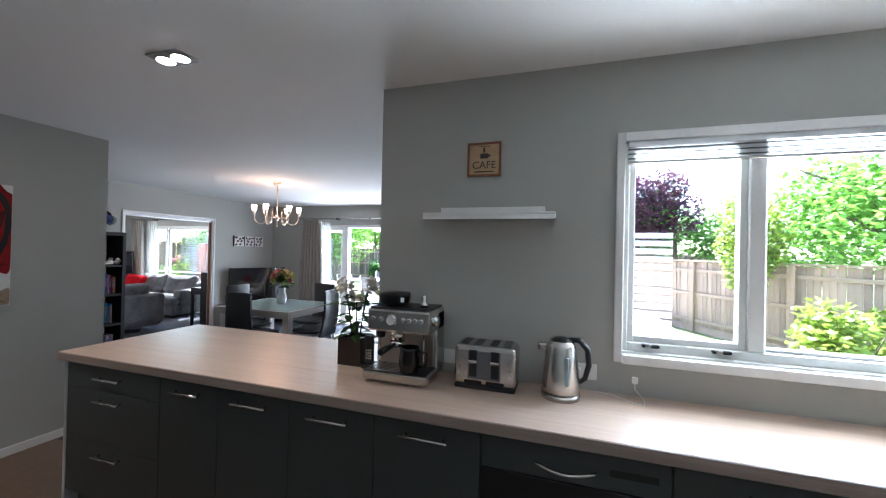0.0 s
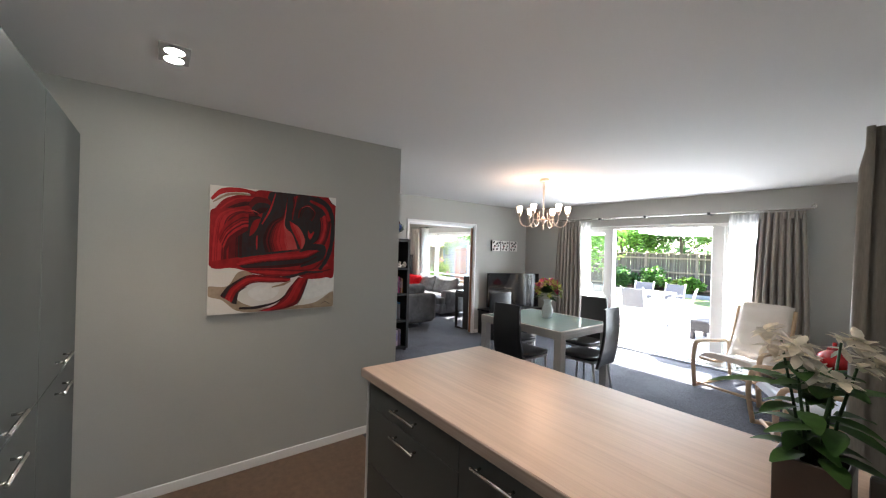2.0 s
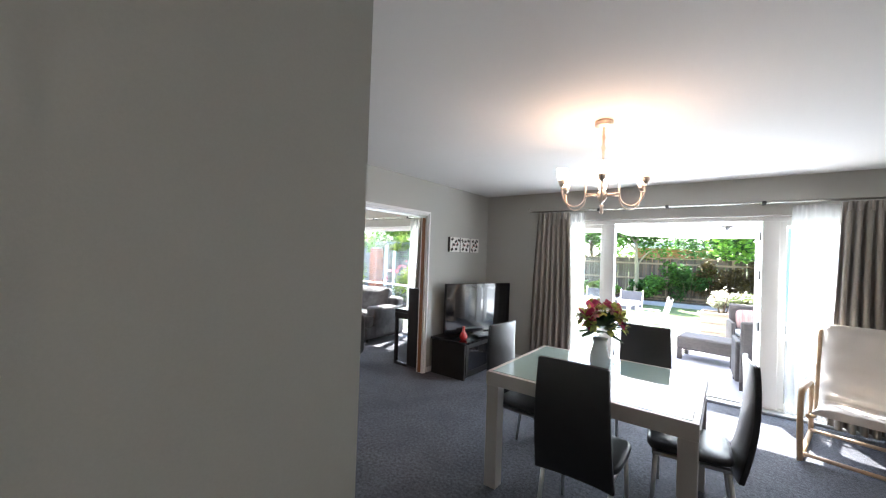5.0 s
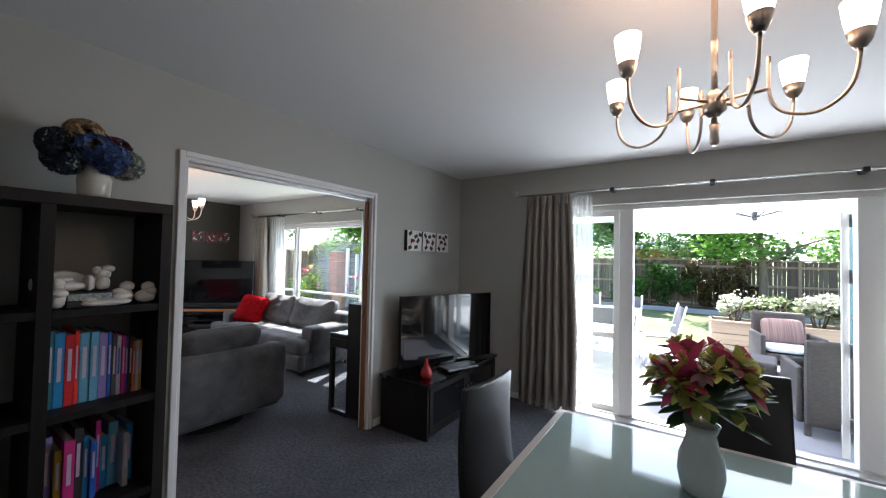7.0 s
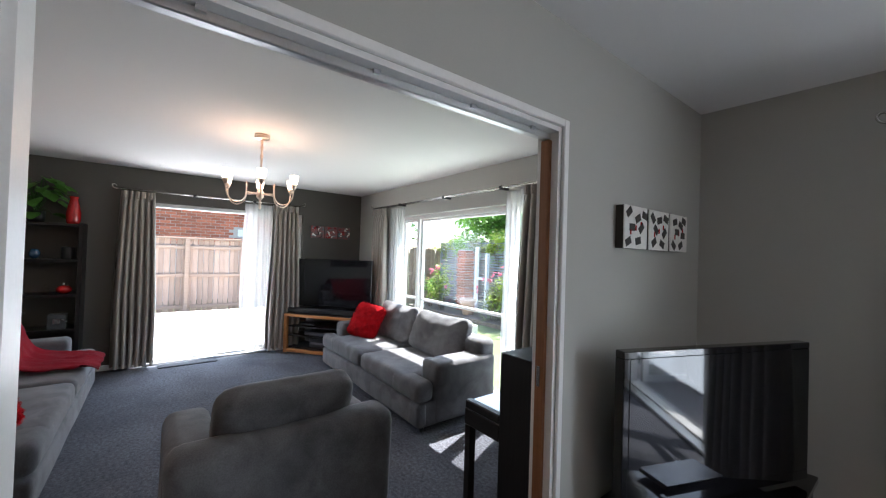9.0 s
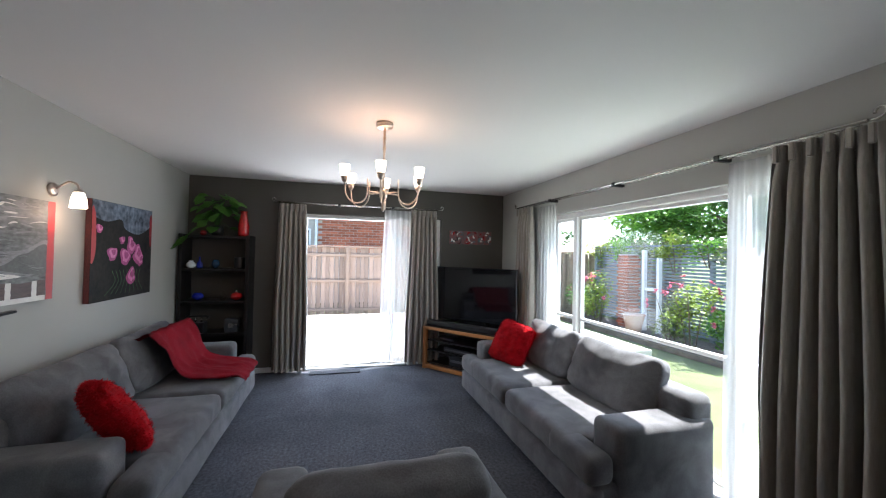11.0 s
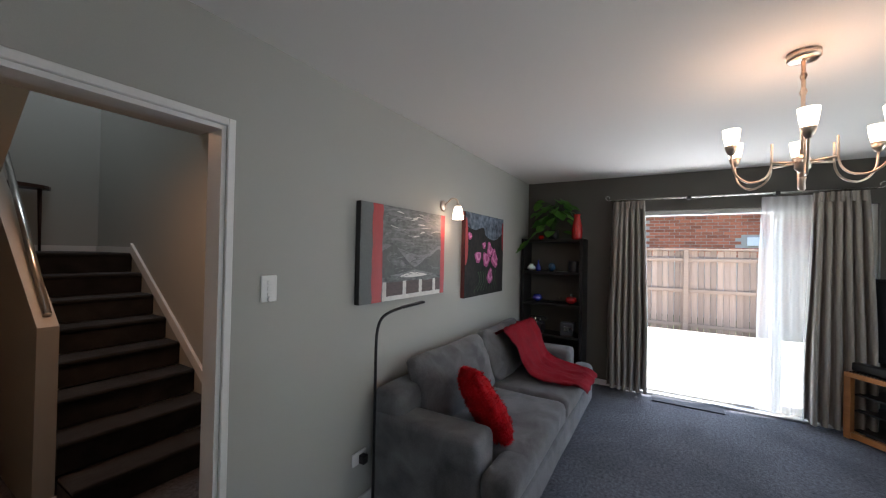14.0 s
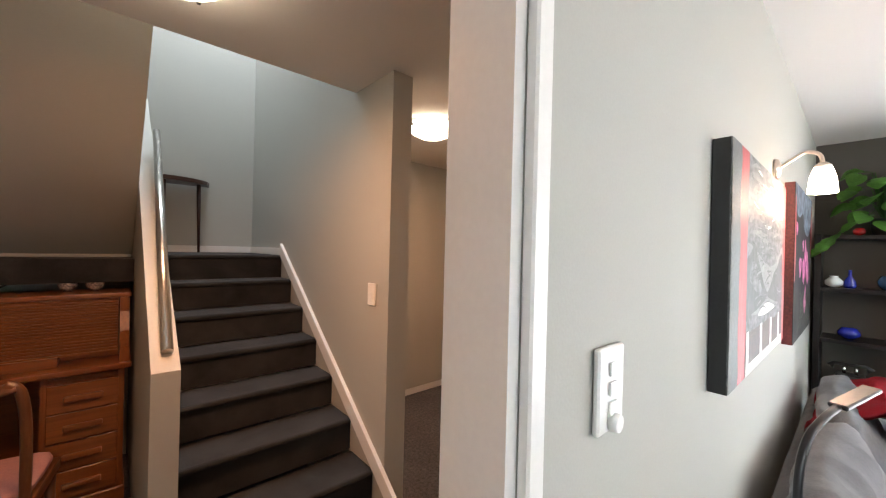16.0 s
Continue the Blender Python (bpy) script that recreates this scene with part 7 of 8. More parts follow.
# white string along the right wall
b = bmesh.new()
prof = [(0.86, 0.002), (0.86, 0.20), (0.80, 0.275), (-0.95, 1.535), (-0.95, 1.44), (0.80, 0.18), (0.78, 0.002)]
va2 = [[b.verts.new((x, y, z)) for y, z in prof] for x in (-6.899, -6.878)]
m = len(prof)
for k in range(m):
    b.faces.new((va2[0][k], va2[0][(k + 1) % m], va2[1][(k + 1) % m], va2[1][k]))
b.faces.new(va2[0])
b.faces.new(va2[1][::-1])
part("string", b, TRIM, st, "white painted stair string")
part("landing_skirting", boxes((-6.898, -6.0, -1.858, -1.845, 1.441, 1.50)), TRIM, st)
part("landing_skirting", boxes((-6.898, -6.885, -1.84, -0.955, 1.441, 1.50)), TRIM, st)

bal = tagged(new("wall_balustrade"), "low painted wall beside the stairs with a sloping cap", "balustrade", kind="structure")
b = bmesh.new()
prof = [(0.50, 0.0), (0.50, 1.04), (-1.86, 2.74), (-1.86, 0.0)]
vv = [[b.verts.new((x, y, z)) for y, z in prof] for x in (-6.058, -5.968)]
for k in range(4):
    b.faces.new((vv[0][k], vv[0][(k + 1) % 4], vv[1][(k + 1) % 4], vv[1][k]))
b.faces.new(vv[0])
b.faces.new(vv[1][::-1])
part("wall_body", b, WALL, bal)
part("skirting", boxes((-6.07, -5.956, 0.501, 0.512, 0.001, 0.065)), TRIM, bal)
hr = thing("handrail", "round brushed steel handrail above the sloping cap", "handrail", -6.02, 0.44, 1.10)
part("rail", rods(((0, 0, 0), (-0.045, -1.42, 1.17), 0.021), n=16), STEEL, hr)
for t in (0.08, 0.5, 0.9):
    part("bracket", rods(((-0.01 - 0.045 * t, -1.42 * t, 1.17 * t - 0.14), (-0.045 * t, -1.42 * t, 1.17 * t - 0.02), 0.006), n=8), STEEL, hr)

# half-round table on the landing
MAHOG = grain("mahogany", (0.06, 0.025, 0.015), (0.035, 0.014, 0.01), "z", 0.3, 25)
ht = thing("half_round_table", "dark mahogany half-round table on the landing", "table", -6.16, -1.84, 1.441)
b = bmesh.new()
ring = [[b.verts.new((0.36 * math.cos(a), 0.28 * math.sin(a), z)) for a in [math.pi * k / 14 for k in range(15)]] for z in (0.60, 0.635)]
for k in range(15):
    b.faces.new((ring[0][k], ring[0][(k + 1) % 15], ring[1][(k + 1) % 15], ring[1][k]))
b.faces.new(ring[0][::-1])
b.faces.new(ring[1])
part("top", b, MAHOG, ht)
for a in (0.5, math.pi / 2, math.pi - 0.5):
    part("leg", tube(bmesh.new(), [(0.30 * math.cos(a), 0.24 * math.sin(a), 0.60), (0.31 * math.cos(a), 0.25 * math.sin(a), 0.001)], [0.018, 0.010], 8), MAHOG, ht)

# roll-top desk
TEAK = grain("orange_teak", (0.26, 0.085, 0.022), (0.16, 0.05, 0.012), "x", 0.35, 22, bump=0.1)
TEAKZ = grain("orange_teak_upright", (0.26, 0.085, 0.022), (0.16, 0.05, 0.012), "z", 0.35, 22, bump=0.1)
dk = thing("roll_top_desk", "orange-brown wooden roll-top desk in the recess", "desk", -5.945, -0.66, 0.0)
dk.matrix_basis = dk.matrix_basis @ Matrix.Diagonal((1, 1, 1.09, 1))
DW = 1.17
part("top_board", boxes((-0.01, DW, -0.50, -0.16, 1.08, 1.105), bev=0.006, seg=2), TEAK, dk)
part("writing_board", boxes((-0.01, DW, -0.53, 0.03, 0.72, 0.75), bev=0.006, seg=2), TEAK, dk)
roll = part("roll_top", boxes((0.05, DW - 0.05, -0.5, -0.19, 0.752, 1.079)), TEAK, dk, "ribbed tambour roll top")
for k in range(20):
    s = k / 19
    part("slat", moved(boxes((0.05, DW - 0.05, -0.006, 0.006, -0.006, 0.006), bev=0.003), pose(0, -0.185 + 0.10 * (1 - s) ** 2, 0.80 + 0.27 * s)), TEAK, roll)
for x in (0.0, DW - 0.045):
    b = bmesh.new()
    prof = [(-0.5, 0.7505), (0.0, 0.7505), (0.0, 0.83), (-0.10, 0.90), (-0.16, 1.0), (-0.17, 1.079), (-0.5, 1.079)]
    vv = [[b.verts.new((xx, y, z)) for y, z in prof] for xx in (x, x + 0.045)]
    for k in range(len(prof)):
        b.faces.new((vv[0][k], vv[0][(k + 1) % 7], vv[1][(k + 1) % 7], vv[1][k]))
    b.faces.new(vv[0])
    b.faces.new(vv[1][::-1])
    part("cheek", b, TEAKZ, dk)
part("inner_drawer", boxes((0.30, DW - 0.30, -0.185, -0.05, 0.752, 0.80), bev=0.003), TEAK, dk)
for x0 in (0.02, DW - 0.38):
    pd2 = part("pedestal", boxes((x0, x0 + 0.34, -0.50, -0.02, 0.08, 0.719)), TEAKZ, dk)
    part("pedestal_base", boxes((x0 - 0.012, x0 + 0.352, -0.50, -0.004, 0.001, 0.08), bev=0.004), TEAK, pd2)
    part("pull_board", boxes((x0 + 0.03, x0 + 0.31, -0.02, -0.006, 0.685, 0.705), bev=0.003), TEAK, pd2)
    for k in range(4):
        z = 0.10 + 0.145 * k
        dr = part("drawer", boxes((x0 + 0.025, x0 + 0.315, -0.0195, -0.004, z, z + 0.135), bev=0.002), TEAK, dk)
        part("pull", boxes((x0 + 0.09, x0 + 0.25, -0.0035, 0.02, z + 0.05, z + 0.08), bev=0.007, seg=2), TEAK, dr, "carved wooden drawer pull")
part("kneehole_panel", boxes((0.365, DW - 0.385, -0.50, -0.46, 0.1, 0.719)), TEAK, dk)
for x in (0.12, 0.24):
    pw = thing("glass_paperweight", "round clear glass paperweight on the roll-top desk", "paperweight", -5.92 + x + 0.02, -1.0, 1.206, 0, "glass paperweights")
    part("glass", blob(bmesh.new(), (0, 0, 0.042), 0.045, 0.03, 0.036, 0, 3), mat("mottled_glass", (0.45, 0.40, 0.36), 0.05, var=0.9, scale=30, bump=0, col2=(0.05, 0.05, 0.06), coat=1.0), pw)
    part("stand", boxes((-0.02, 0.02, -0.01, 0.01, 0, 0.008)), MAHOG, pw)
ju = thing("pewter_jug", "dark pewter jug on the roll-top desk", "jug", -5.32, -1.0, 1.206)
part("body", lathe(bmesh.new(), [(0.05, 0), (0.06, 0.03), (0.05, 0.08), (0.035, 0.11), (0.04, 0.125)], 20), mat("pewter", (0.12, 0.12, 0.12), 0.35, 0.8), ju)
part("handle", tube(bmesh.new(), [(-0.04, 0, 0.11), (-0.09, 0, 0.12), (-0.09, 0, 0.05), (-0.055, 0, 0.03)], 0.007, 8), BLACK, ju)

# desk chair
CHW = grain("dark_oak_chair", (0.17, 0.065, 0.025), (0.10, 0.035, 0.014), "z", 0.35, 25, bump=0.08)
cc = thing("desk_chair", "old oak desk chair with a pink padded seat", "chair", -5.44, -0.27, 0.0, 172)
part("seat_pad", moved(cushion_mesh(0.42, 0.40, 0.06, 0.4, 6), pose(0, 0, 0.44)), mat("pink_cloth", (0.42, 0.20, 0.19), 0.9, bump=0.5), cc, "faded pink seat pad")
part("seat_frame", boxes((-0.22, 0.22, -0.20, 0.20, 0.39, 0.445), bev=0.006), CHW, cc)
for s in (-1, 1):
    part("back_post", tube(bmesh.new(), outline_pts([(s * 0.20, -0.21, 0.001), (s * 0.20, -0.20, 0.45), (s * 0.21, -0.24, 0.75), (s * 0.20, -0.27, 0.92), (s * 0.16, -0.275, 0.955)]), 0.019, 8), CHW, cc)
    part("front_leg", tube(bmesh.new(), [(s * 0.19, 0.17, 0.39), (s * 0.19, 0.18, 0.001)], [0.022, 0.016], 8), CHW, cc)
b = bmesh.new()
tube(b, outline_pts([(-0.19, -0.275, 0.945), (-0.09, -0.285, 0.93), (0, -0.29, 0.94), (0.09, -0.285, 0.93), (0.19, -0.275, 0.945)]), 0.026, 8, 0.6)
part("crest_rail", b, CHW, cc)
b = bmesh.new()
prof = [(0.06, 0.45), (0.075, 0.50), (0.045, 0.58), (0.10, 0.70), (0.095, 0.78), (0.06, 0.84), (0.08, 0.925)]
prev = None
for w2, z in prof:
    y = -0.205 - 0.085 * (z - 0.45) / 0.475
    ring = [b.verts.new(v) for v in ((-w2, y - 0.008, z), (w2, y - 0.008, z), (w2, y + 0.008, z), (-w2, y + 0.008, z))]
    if prev:
        for k in range(4):
            b.faces.new((prev[k], prev[(k + 1) % 4], ring[(k + 1) % 4], ring[k]))
    else:
        b.faces.new(ring)
    prev = ring
b.faces.new(prev[::-1])
part("splat", b, CHW, cc, "shaped back splat")
part("stretcher", rods(((-0.19, 0.0, 0.18), (0.19, 0.0, 0.18), 0.012), n=8), CHW, cc)


def oyster(x, y, power):
    e = thing("ceiling_lamp", "round frosted glass ceiling lamp, switched on", "ceiling light", x, y, H, 0, "round ceiling lamps")
    part("base_plate", lathe(bmesh.new(), [(0.17, -0.02), (0.17, -0.001)], 32), STEEL, e)
    part("bowl", lathe(bmesh.new(), [(0.01, -0.105), (0.09, -0.095), (0.15, -0.065), (0.185, -0.025), (0.18, -0.021)], 36), glow("lit_ceiling_glass", (1.0, 0.80, 0.55), 1.2), e, "lit frosted glass bowl")
    for a in (0.5, 2.6, 4.7):
        part("clip", boxes((-0.006, 0.006, -0.01, 0.03, -0.05, -0.018), bev=0.002), BLACK, e).matrix_basis = pose(0, 0, 0, 0, 0, math.degrees(a)) @ pose(0, 0.165, 0)
    lamp = new("ceiling_lamp_glow", bpy.data.lights.new("ceiling_lamp_glow", "AREA"))
    lamp.data.shape, lamp.data.size, lamp.data.energy, lamp.data.color = "DISK", 0.28, power, (1.0, 0.46, 0.22)
    lamp.location = (x, y, H - 0.115)
    return e


oyster(-5.97, 0.78, 1.45)
oyster(-7.56, 0.14, 1.3)
wall_plate("stair_switch", "white light switch plate on the stair wall", 0, 0, 0, 2).matrix_basis = pose(-6.90, 0.47, 1.27, 0, 0, -90)
skirt(-8.9, -7.03, -0.9, -0.888)
# ---- garden ----
G = -0.35
GRASS = mat("lawn_grass", (0.14, 0.165, 0.075), 0.9, var=0.4, scale=1.5, fine=160, bump=0.9, spec=0.1)
CONC = mat("pale_paving", (0.58, 0.55, 0.51), 0.85, var=0.12, scale=2, fine=120, bump=0.25)
# grey of the concrete edging, and of the shadow coloured onto the patio
SHADE_EDGING = mat("shade_and_edging_grey", (0.36, 0.34, 0.35), 0.85, var=0.12, scale=2, fine=120, bump=0.25)
SOIL = mat("garden_soil", (0.13, 0.10, 0.075), 0.95, var=0.4, scale=8, fine=90, bump=0.9)
GRAVEL = mat("grey_gravel", (0.42, 0.42, 0.43), 0.9, var=0.5, scale=30, fine=140, bump=1.0)
PALING = random_tint(grain("weathered_paling", (0.43, 0.31, 0.235), (0.28, 0.20, 0.145), "z", 0.85, 30, spec=0.2, bump=0.4), 0.25)
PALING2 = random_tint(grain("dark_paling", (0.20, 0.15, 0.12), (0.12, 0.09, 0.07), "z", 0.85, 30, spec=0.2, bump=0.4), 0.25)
RAIL = grain("fence_rail_wood", (0.40, 0.29, 0.21), (0.30, 0.21, 0.15), "x", 0.85, 30, spec=0.2, bump=0.3)
SLATW = mat("white_slat", (0.72, 0.72, 0.72), 0.5, var=0.05, bump=0.1)
SLATG = random_tint(mat("grey_slat", (0.20, 0.23, 0.25), 0.6, var=0.1, bump=0.1), 0.12)
SLATB = random_tint(mat("blue_green_slat", (0.12, 0.22, 0.25), 0.5, var=0.1, bump=0.1), 0.1)
BRICK = random_tint(mat("red_brick", (0.36, 0.12, 0.065), 0.85, var=0.25, scale=20, fine=90, bump=0.6), 0.35)
MORTAR = mat("mortar", (0.42, 0.38, 0.34), 0.9, bump=0.4)
BARK = mat("bark", (0.16, 0.12, 0.085), 0.9, var=0.35, scale=12, fine=60, bump=0.9, stretch=(1, 1, 0.3))
BARKP = mat("pale_bark", (0.34, 0.27, 0.19), 0.85, var=0.3, scale=12, fine=60, bump=0.6, stretch=(1, 1, 0.3))

structure("ground", boxes((-600, 600, -600, 600, G - 0.2, G)), GRASS, "mown green lawn and ground", "ground")
structure("patio", boxes((-5.6, 1.6, 6.25, 10.6, G + 0.001, -0.05)), CONC, "pale sunlit concrete patio", "patio")
# the umbrella's shadow on the paving, put in as a thin grey slab
structure("umbrella_shadow", boxes((-3.4, -1.2, 6.26, 9.6, -0.05, -0.035)), SHADE_EDGING, "umbrella's shadow before the garden doors, laid as a thin grey slab", "patio")
structure("side_yard", boxes((-14.9, -10.25, -3.0, 9.0, G + 0.001, -0.06)), CONC, "bright concrete side yard", "patio")
structure("kitchen_path", boxes((0.2, 3.4, 1.46, 12.0, G + 0.001, -0.10)), CONC, "pale concrete path outside the kitchen", "path")
structure("gravel_strip", boxes((-15.75, -14.91, -3.0, 9.0, G + 0.001, G + 0.08)), GRAVEL, "strip of grey gravel along the fence", "gravel")
structure("garden_bed", boxes((-13.0, 8.0, 18.85, 20.0, G + 0.001, G + 0.14)), SOIL, "dark soil bed along the back fence", "garden bed")
structure("lawn_edging", boxes((-13.0, 8.0, 18.76, 18.84, G + 0.001, G + 0.17), bev=0.01), SHADE_EDGING, "low concrete lawn edging", "edging")
structure("rose_bed", boxes((-15.0, -7.4, 10.15, 11.45, G + 0.001, G + 0.1)), SOIL, "soil bed with rose bushes", "garden bed")
structure("roof", boxes((-10.5, 0.4, 1.2, 6.42, 2.56, 2.72), (-2.9, 3.9, -3.3, 1.2, 2.56, 2.72), (0.4, 3.9, 1.2, 2.35, 2.56, 2.72), (-9.0, -7.1, -3.2, 1.2, 2.56, 2.72)), mat("roof_eave", (0.6, 0.6, 0.58), 0.7), "roof slab with shallow eaves", "roof")


def fence(name, label, x, y, rz, n, h, material, step=0.118, wmin=0.10, rails=True):
    """A paling fence along its own x, the camera's side at -y; palings share one mesh."""
    e = thing(name, label, "fence", x, y, G, rz)
    me = None
    rr = random.Random(n)
    for k in range(n):
        if me is None:
            p = part("paling", boxes((-wmin / 2 - 0.005, wmin / 2 + 0.005, 0.0, 0.018, 0.05, h), bev=0.003), material, e)
            me = p.data
        else:
            p = new("paling", me)
            p.parent = e
        p.matrix_basis = pose(k * step, rr.uniform(0, 0.004), rr.uniform(-0.012, 0.012), 0, rr.uniform(-0.4, 0.4), 0)
    L = n * step
    if rails:
        for z in (0.25, h * 0.52, h - 0.25):
            part("rail", boxes((-0.06, L, -0.05, -0.001, z, z + 0.08), bev=0.004), RAIL, e)
        for k in range(int(L / 2.3) + 1):
            part("post", boxes((k * 2.3 - 0.05, k * 2.3 + 0.05, -0.10, -0.046, 0.0, h + 0.03), bev=0.004), RAIL, e)
    part("capping", boxes((-0.06, L, -0.10, 0.05, h + 0.012, h + 0.05), bev=0.004), RAIL, e)
    part("plinth_board", boxes((-0.06, L, -0.025, -0.001, 0.0, 0.16)), RAIL, e)
    return e


fence("paling_fence", "tall weathered timber paling fence beside the yard", -15.78, -2.97, 90, 160, 2.02, PALING)
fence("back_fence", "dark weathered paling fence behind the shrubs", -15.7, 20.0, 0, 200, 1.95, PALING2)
fence("kitchen_fence", "sunlit weathered paling fence by the path", 3.1, 12.4, -62, 72, 1.75, PALING)


def slat_screen(label, x, y, rz, w, z0, z1, n, material, name="slat_screen", gap=0.35):
    e = thing(name, label, "screen", x, y, 0.0, rz)
    p = (z1 - z0) / n
    me = None
    for k in range(n):
        if me is None:
            s = part("slat", boxes((0, w, 0, 0.018, 0, p * (1 - gap)), bev=0.002), material, e)
            me = s.data
        else:
            s = new("slat", me)
            s.parent = e
        s.matrix_basis = pose(0, 0, z0 + k * p)
    k = 0.0
    while k <= w + 0.01:
        part("post", boxes((k - 0.045, k + 0.045, 0.019, 0.10, G + 0.001, z1), bev=0.003), material, e)
        k += max(0.6, w / max(1, round(w / 1.8)))
    return e


slat_screen("white slatted timber screen beside the path", 1.88, 5.45, -6, 0.56, 0.1, 1.90, 16, SLATW)
slat_screen("blue-green slatted screen beyond the patio", -1.42, 7.55, 0, 1.3, 0.0, 2.0, 18, SLATB)
slat_screen("grey slatted garden screen with climbers", -15.0, 11.5, 0, 7.6, -0.2, 1.92, 26, SLATG)

bp = thing("brick_pillar", "red brick garden pillar between the screens", "pillar", -13.15, 11.1, G)
part("core", boxes((-0.165, 0.165, -0.165, 0.165, 0, 2.0)), MORTAR, bp)
bme = part("brick", boxes((-0.11, 0.11, -0.012, 0.012, 0, 0.07), bev=0.004), BRICK, bp)
bme.matrix_basis = pose(-0.06, -0.166, 0.01)
for k in range(24):
    for s in (0, 1):
        for side in (0, 90):
            b = new("brick", bme.data)
            b.parent = bp
            b.matrix_basis = pose(0, 0, 0, 0, 0, side) @ pose((-0.06 if (k + s) % 2 else -0.115) + s * 0.232 * 0.75, -0.167, 0.01 + 0.082 * k)
part("white_post", boxes((0.5, 0.58, -0.05, 0.05, 0, 2.1), bev=0.004), SLATW, bp)
part("white_post", boxes((0.95, 1.03, -0.05, 0.05, 0, 1.9), bev=0.004), SLATW, bp)
part("white_rail", boxes((0.581, 0.949, -0.03, 0.03, 1.1, 1.17), bev=0.004), SLATW, bp)

# neighbouring brick house
nh = thing("brick_house", "neighbouring red brick house beyond the fence", "house", -19.5, -4.0, G)
part("wall", boxes((-3, 0, 0, 16, 0, 3.9)), MORTAR, nh)
part("eave", boxes((-3, 0.5, -0.4, 16.4, 3.7, 3.86), bev=0.01), SLATW, nh)
part("gutter", boxes((0.5, 0.62, -0.4, 16.4, 3.72, 3.86), bev=0.02), SLATW, nh)
b = bmesh.new()
q = [(0.6, 3.901), (-3.0, 5.6), (-6.6, 3.901)]
rv2 = [[b.verts.new((x, y, z)) for x, z in q] for y in (-0.4, 16.4)]
for k in range(3):
    b.faces.new((rv2[0][k], rv2[0][(k + 1) % 3], rv2[1][(k + 1) % 3], rv2[1][k]))
b.faces.new(rv2[0])
b.faces.new(rv2[1][::-1])
part("roof", b, mat("roof_tile", (0.22, 0.13, 0.10), 0.8, bump=0.5), nh)
part("downpipe", rods(((0.10, 6.85, 0), (0.10, 6.85, 3.7), 0.05), n=10), SLATW, nh)
wnd = part("window", boxes((0.02, 0.05, 5.9, 6.6, 1.6, 2.7)), GLOSSBLACK, nh)
part("window_frame", boxes((0.02, 0.08, 5.82, 5.9, 1.55, 2.75), (0.02, 0.08, 6.6, 6.66, 1.55, 2.75), (0.02, 0.08, 5.9, 6.6, 2.7, 2.75), (0.02, 0.08, 5.9, 6.6, 1.55, 1.6)), SLATW, wnd)
part("vent", boxes((0.03, 0.06, 9.6, 9.95, 2.25, 2.5), bev=0.004), SLATW, nh)
bme = part("brick", boxes((0.0, 0.03, -0.135, 0.135, 0, 0.085), bev=0.004), BRICK, nh)
bme.matrix_basis = pose(-0.012, 0.15, 0.6)
for r in range(18):
    for k in range(21):
        y = 7.05 + k * 0.285 + (0.1425 if r % 2 else 0)
        if y < 11.6 and not (9.45 < y < 10.1 and 2.15 < 1.90 + r * 0.098 < 2.55):
            b = new("brick", bme.data)
            b.parent = nh
            b.matrix_basis = pose(-0.012, y, 1.90 + r * 0.098)

far = thing("far_house", "low brick house with white eaves beyond the back fence", "house", -4.6, 26.0, G)
part("wall", boxes((-1.9, 1.9, 0, 5, 0, 2.6)), mat("warm_brick_wall", (0.40, 0.20, 0.12), 0.85, bump=0.4), far)
part("eave", boxes((-2.2, 2.2, -0.5, 5.5, 2.601, 2.78), bev=0.02), SLATW, far)
part("roof", boxes((-2.1, 2.1, -0.3, 5.3, 2.781, 3.05), bev=0.1), mat("grey_roof", (0.3, 0.3, 0.31), 0.7, bump=0.3), far)


# plants
def foliage(name, c, r, n, size, material, parent, seed=1, clumps=9, flat=0.8):
    """A crown of many small leaves gathered in uneven clumps, with gaps between them."""
    rr = random.Random(seed)
    cl = []
    for k in range(clumps):
        d = Vector((rr.gauss(0, 1), rr.gauss(0, 1), rr.gauss(0, 0.8))).normalized() * rr.uniform(0.25, 0.85)
        cl.append((Vector((c[0] + d.x * r[0], c[1] + d.y * r[1], c[2] + d.z * r[2])), rr.uniform(0.28, 0.5)))
    vs, fs = [], []
    for k in range(n):
        cc2, s = cl[k % clumps]
        d = Vector((rr.gauss(0, 1), rr.gauss(0, 1), rr.gauss(0, 1))).normalized() * rr.uniform(0.55, 1.08)
        p = cc2 + Vector((d.x * r[0] * s, d.y * r[1] * s, d.z * r[2] * s * 0.9))
        if p.z < G + 0.03:
            continue
        u = Vector((rr.gauss(0, 1), rr.gauss(0, 1), rr.gauss(0, 0.5))).normalized()
        w = u.cross(Vector((rr.gauss(0, 0.5), rr.gauss(0, 0.5), 1))).normalized()
        L, W2 = size * rr.uniform(0.7, 1.3), size * rr.uniform(0.3, 0.5)
        i = len(vs)
        vs += [p - u * L * 0.5, p + w * W2 - Vector((0, 0, L * 0.05)), p + u * L * 0.5, p - w * W2 - Vector((0, 0, L * 0.05))]
        fs.append((i, i + 1, i + 2, i + 3))
    return tagged(sheet(name, [tuple(v) for v in vs], fs, material, parent), kind="stuff")


